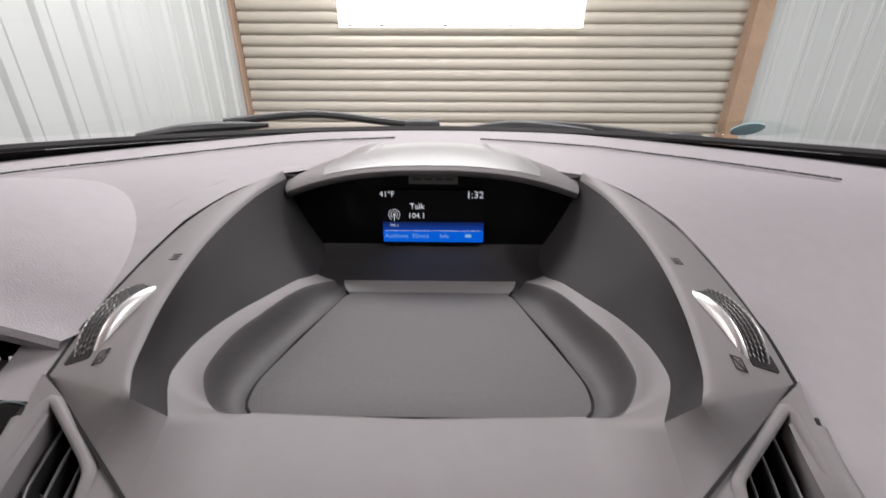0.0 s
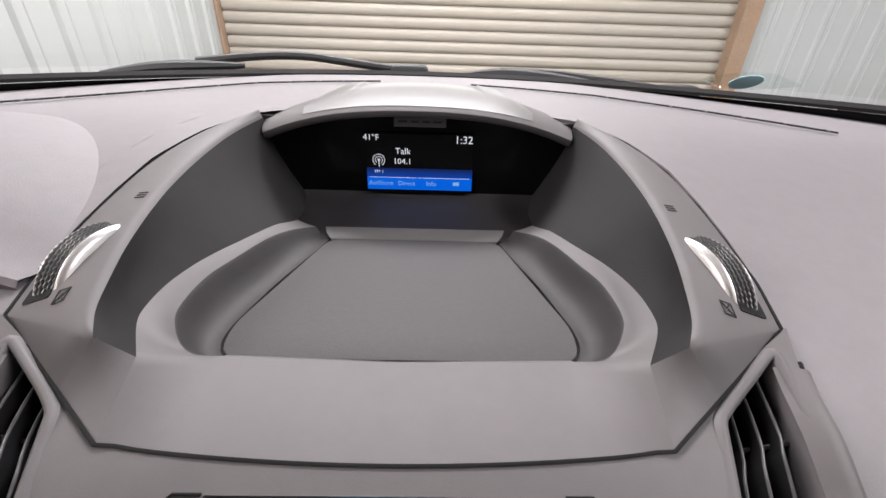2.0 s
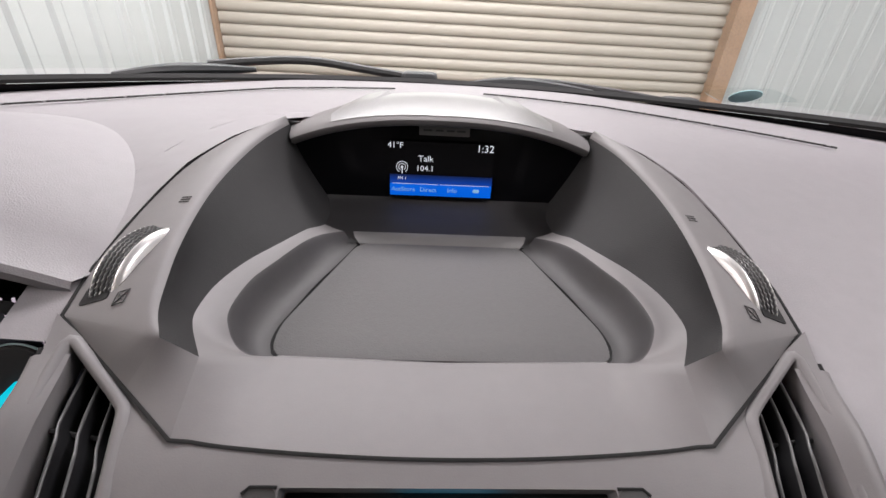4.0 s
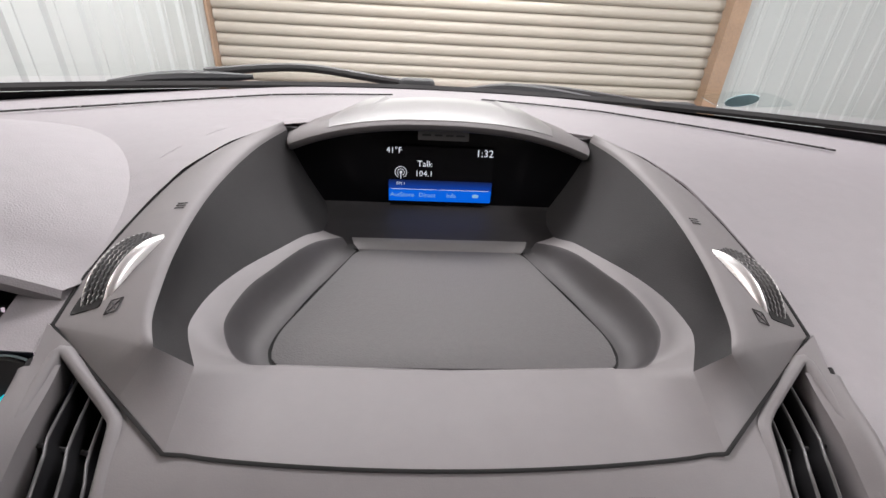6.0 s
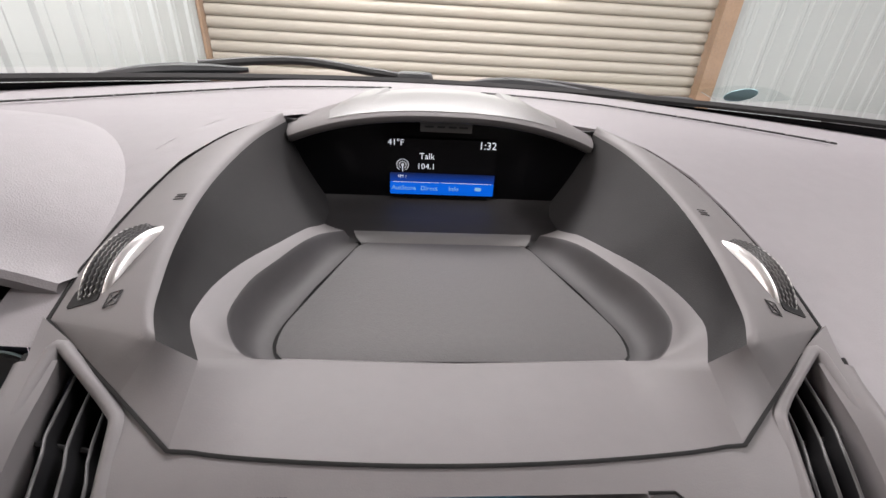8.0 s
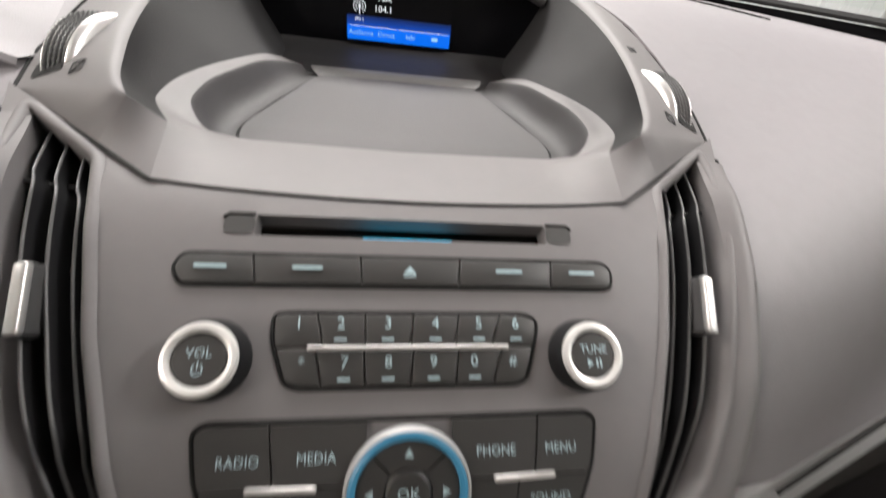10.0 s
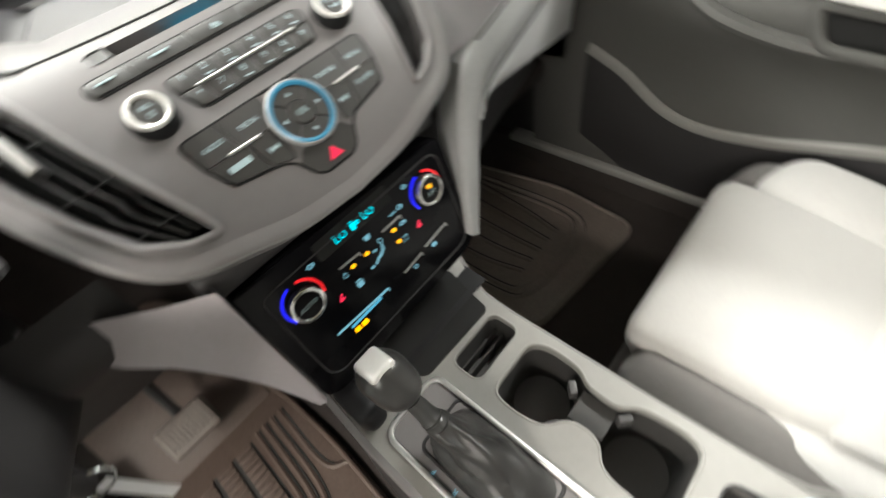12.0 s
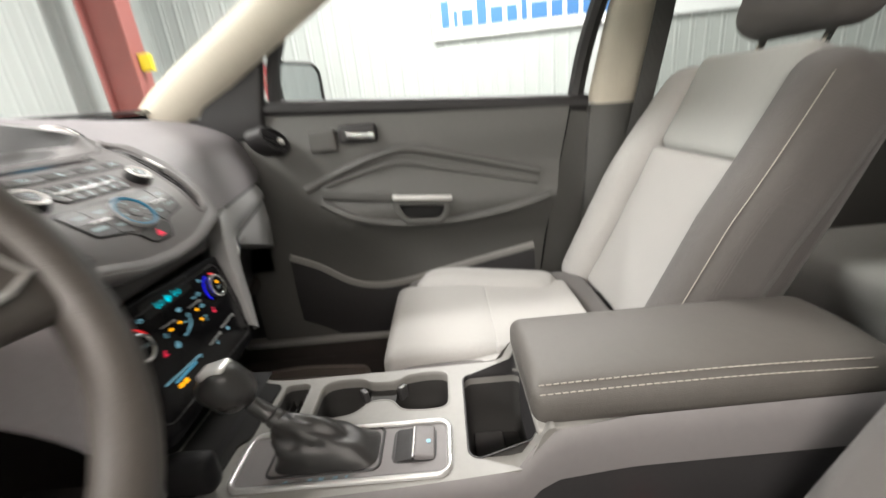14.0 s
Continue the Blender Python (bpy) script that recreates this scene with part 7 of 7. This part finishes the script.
keys = thing("ignition_key", (-0.262, 0.07, 0.94), "black ignition key with a ring and white paper tag", "key")
bm = B()
rbox(bm, pose(-0.275, 0.068, 0.950, 10, 0, 20), (0.016, 0.030, 0.045), 0.006)
part("fob", bm, DARK, keys)
bm = B()
tube(bm, [(-0.273 + 0.014 * math.cos(a), 0.066, 0.925 + 0.014 * math.sin(a)) for a in np.linspace(0, 2 * math.pi, 20, endpoint=False)], 0.0011, 6, closed=True)
part("ring", bm, CHROME, keys, "steel key ring")
bm = B()
tube(bm, [(-0.272, 0.068, 0.918), (-0.266, 0.063, 0.89), (-0.260, 0.059, 0.859)], 0.006, 6, flat=0.15, up=(0, 1, 0))
part("tag", bm, PAPER, keys, "white paper tag")

# dials behind the wheel
cluster = thing("instrument_cluster", (-0.36, 0.27, 1.06), "instrument cluster with a lit cyan needle and white numerals", "instrument cluster")
face_map = flat_map((-0.385, 0.263, 1.060), (1, 0, 0), (0, 0.25, 0.97))
bm = B()
prism(bm, rounded(0, 0.0, 0.340, 0.118, 0.05), face_map, -0.02, -0.004)
part("cluster_face", bm, material("dark_dial_face", (0.012, 0.016, 0.026), 0.4), cluster, "dark blue-black dial face")
on_dial = flat_map(face_map(0.131, 0.010, 0), (1, 0, 0), (0, 0.25, 0.97))
bm = B()
lathe(bm, [(0.0250, -0.002), (0.0250, 0.001), (0.0240, 0.002), (0.005, 0.002)], frame_of(on_dial, 0, 0), 48)
part("dial_centre", bm, DARK, cluster)
GLOWTEXT = glowing("pink_white_numerals", (0.9, 0.75, 0.85), 0.9)
for k in range(29):
    a = radians(228 - 8.2 * k)
    r0, r1 = (0.0475, 0.054) if k % 2 == 0 else (0.0505, 0.054)
    d, e = V((math.cos(a), math.sin(a))), V((-math.sin(a), math.cos(a))) * 0.0006
    bm = B()
    prism(bm, [tuple(d * r0 - e), tuple(d * r1 - e), tuple(d * r1 + e), tuple(d * r0 + e)], on_dial, -0.004, -0.003)
    part("tick", bm, GLOWTEXT, cluster)
for first, step, a0, da, size, r in ((0, 20, 226, 27, 0.0085, 0.0400), (20, 20, 205, 21, 0.0044, 0.0300)):
    for k in range(8):
        a = radians(a0 - da * k)
        bm = B()
        lettering(bm, str(first + step * k), size, on_dial, r * math.cos(a), r * math.sin(a), -0.003)
        part("numeral", bm, GLOWTEXT, cluster)
bm = B()
tube(bm, [on_dial(0.0262 * math.cos(radians(a)), 0.0262 * math.sin(radians(a)), 0.0) for a in range(40, 221, 6)], 0.0007, 6)
part("inner_scale", bm, PRINT, cluster)
bm = B()
a = radians(222)
d, e = V((math.cos(a), math.sin(a))), V((-math.sin(a), math.cos(a)))
prism(bm, [tuple(d * -0.003 + e * 0.0028), tuple(d * -0.003 - e * 0.0028), tuple(d * 0.055 - e * 0.0014), tuple(d * 0.055 + e * 0.0014)], on_dial, 0.004, 0.006)
part("needle", bm, CYANG, cluster, "glowing cyan needle")
bm = B()
loop = rounded(0, 0.0, 0.345, 0.122, 0.055, 8)
tube(bm, [face_map(x, y, 0.0) for x, y in loop], 0.0022, 8, closed=True)
part("chrome_edge", bm, CHROME, cluster, "chrome edge round the dials")
bm = B()
loop2 = rounded(0, 0.0, 0.37, 0.132, 0.058, 8)
loft(bm, [[face_map(x, y, 0.0) for x, y in loop], [face_map(x * 1.01, y * 1.01, 0.005) for x, y in loop], [face_map(x * 0.96, y * 0.96, 0.010) for x, y in loop2], [face_map(x, y, 0.004) for x, y in loop2]], closed=True)
part("cluster_cowl", bm, WALLG, cluster, "charcoal cowl round the dials")

# ---- floor mats and pedals ----
def floor_mat(name, outline, ribs, grid, label, rubber=MAT):
    mt = thing(name, (outline[0][0], outline[0][1], FLOOR), label, "floor mat", "floor mats")
    fm = flat_map((0, 0, FLOOR + 0.002), (1, 0, 0), (0, 1, 0))
    bm = B()
    prism(bm, soften(outline, 0.04, 6), fm, 0, 0.010, 0.003)
    part("mat_base", bm, rubber, mt)
    bm = B()
    lp = soften(outline, 0.04, 6)
    tube(bm, [fm(x, y, 0.011) for x, y in shrink(ccw(lp), 0.008)], 0.005, 8, closed=True)
    part("mat_lip", bm, rubber, mt)
    for line in ribs:
        bm = B()
        tube(bm, [fm(x, y, 0.0105) for x, y in smooth_line(line, 6)], 0.0046, 6)
        part("mat_rib", bm, rubber, mt)
        # Black tubes beside the ribs put the grooves' shade into colour.
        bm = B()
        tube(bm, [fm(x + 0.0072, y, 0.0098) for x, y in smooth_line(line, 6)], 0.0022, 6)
        part("groove_shade", bm, LINER, mt, "black tube standing in for the shade of a groove")
    if grid:
        x0, x1, y0, y1, nx, ny = grid
        # Black bed: the shade between the treads is put into its colour.
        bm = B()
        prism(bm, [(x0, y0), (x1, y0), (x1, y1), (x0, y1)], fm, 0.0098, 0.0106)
        part("tread_shade", bm, LINER, mt, "black bed with the shade between the treads in its colour")
        bm = B()
        rbox(bm, Matrix(), ((x1 - x0) / nx - 0.009, (y1 - y0) / ny - 0.0030, 0.010), 0.002, 1, 1)
        data = None
        for i in range(nx):
            for j in range(ny):
                if data is None:
                    ob = part("mat_block", bm, rubber, mt)
                    data = ob.data
                else:
                    ob = new("mat_block", data)
                    ob.parent = mt
                    ob.matrix_parent_inverse = Matrix.Translation(mt.location).inverted()
                ob.location = (x0 + (x1 - x0) * (i + 0.5) / nx, y0 + (y1 - y0) * (j + 0.5) / ny, FLOOR + 0.0135)
    return mt


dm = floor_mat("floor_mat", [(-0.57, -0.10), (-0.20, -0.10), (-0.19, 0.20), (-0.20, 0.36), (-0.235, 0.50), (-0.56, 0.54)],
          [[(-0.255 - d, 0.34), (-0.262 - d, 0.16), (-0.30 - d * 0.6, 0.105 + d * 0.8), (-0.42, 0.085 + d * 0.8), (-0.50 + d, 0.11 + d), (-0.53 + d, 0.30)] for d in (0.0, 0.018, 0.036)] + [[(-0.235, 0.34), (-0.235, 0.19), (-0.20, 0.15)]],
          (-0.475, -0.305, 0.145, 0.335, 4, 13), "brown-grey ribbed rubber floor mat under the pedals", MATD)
bm = B()
lathe(bm, [(0.022, 0.008), (0.024, 0.014), (0.016, 0.016), (0.008, 0.013), (0.004, 0.013)], Matrix.Translation((-0.285, 0.08, FLOOR + 0.002)), 28)
part("mat_anchor", bm, MATD, dm, "round mat anchor")
# the mat's tongue climbs the toe board
bm = B()
prism(bm, rounded(-0.360, 0.130, 0.27, 0.36, 0.06), flat_map((0, 0.395, FLOOR + 0.006), (1, 0, 0), (0, 0.80, 0.60)), 0, 0.010, 0.003)
part("mat_tongue", bm, MATD, dm, "brown rubber tongue on the toe board")
floor_mat("floor_mat", [(0.215, 0.022), (0.575, -0.015), (0.60, 0.20), (0.56, 0.46), (0.22, 0.46)],
          [[(0.30 + 0.05 * k, 0.44), (0.30 + 0.045 * k, 0.24), (0.32 + 0.035 * k, 0.13)] for k in range(5)] + [[(0.25 + d, 0.44), (0.245 + d, 0.16), (0.28 + d, 0.085 + d), (0.40, 0.065 + d), (0.50 - d, 0.08 + d), (0.535 - d, 0.16), (0.525 - d, 0.40)] for d in (0.0, 0.018)],
          None, "dark ribbed rubber floor mat in the passenger footwell")
pedal = thing("pedal", (-0.345, 0.40, 0.50), "ribbed pedal above the driver's mat", "pedal", "pedals")
bm = B()
rbox(bm, pose(-0.345, 0.385, 0.520, 35), (0.095, 0.065, 0.022), 0.008)
pad_p = part("pedal_pad", bm, MAT, pedal)
bm = B()
for k in range(10):
    rbox(bm, pose(-0.381 + 0.008 * k, 0.383, 0.533, 35), (0.0035, 0.050, 0.003), 0.001, 1, 1)
part("pad_ribs", bm, MAT, pad_p)
bm = B()
tube(bm, [(-0.345, 0.41, 0.51), (-0.34, 0.47, 0.60), (-0.33, 0.52, 0.74)], 0.009, 8)
part("pedal_arm", bm, DARK, pedal)
pedal2 = thing("pedal", (-0.555, 0.36, 0.45), "tall ribbed rubber footrest pedal", "pedal", "pedals")
bm = B()
rbox(bm, pose(-0.555, 0.345, 0.49, 42), (0.085, 0.20, 0.018), 0.006)
pad_p = part("pedal_pad", bm, MAT, pedal2)
bm = B()
for k in range(9):
    rbox(bm, pose(-0.588 + 0.0083 * k, 0.345, 0.49, 42) @ pose(0, 0, 0.010), (0.003, 0.185, 0.004), 0.001, 1, 1)
part("pad_ribs", bm, MAT, pad_p)
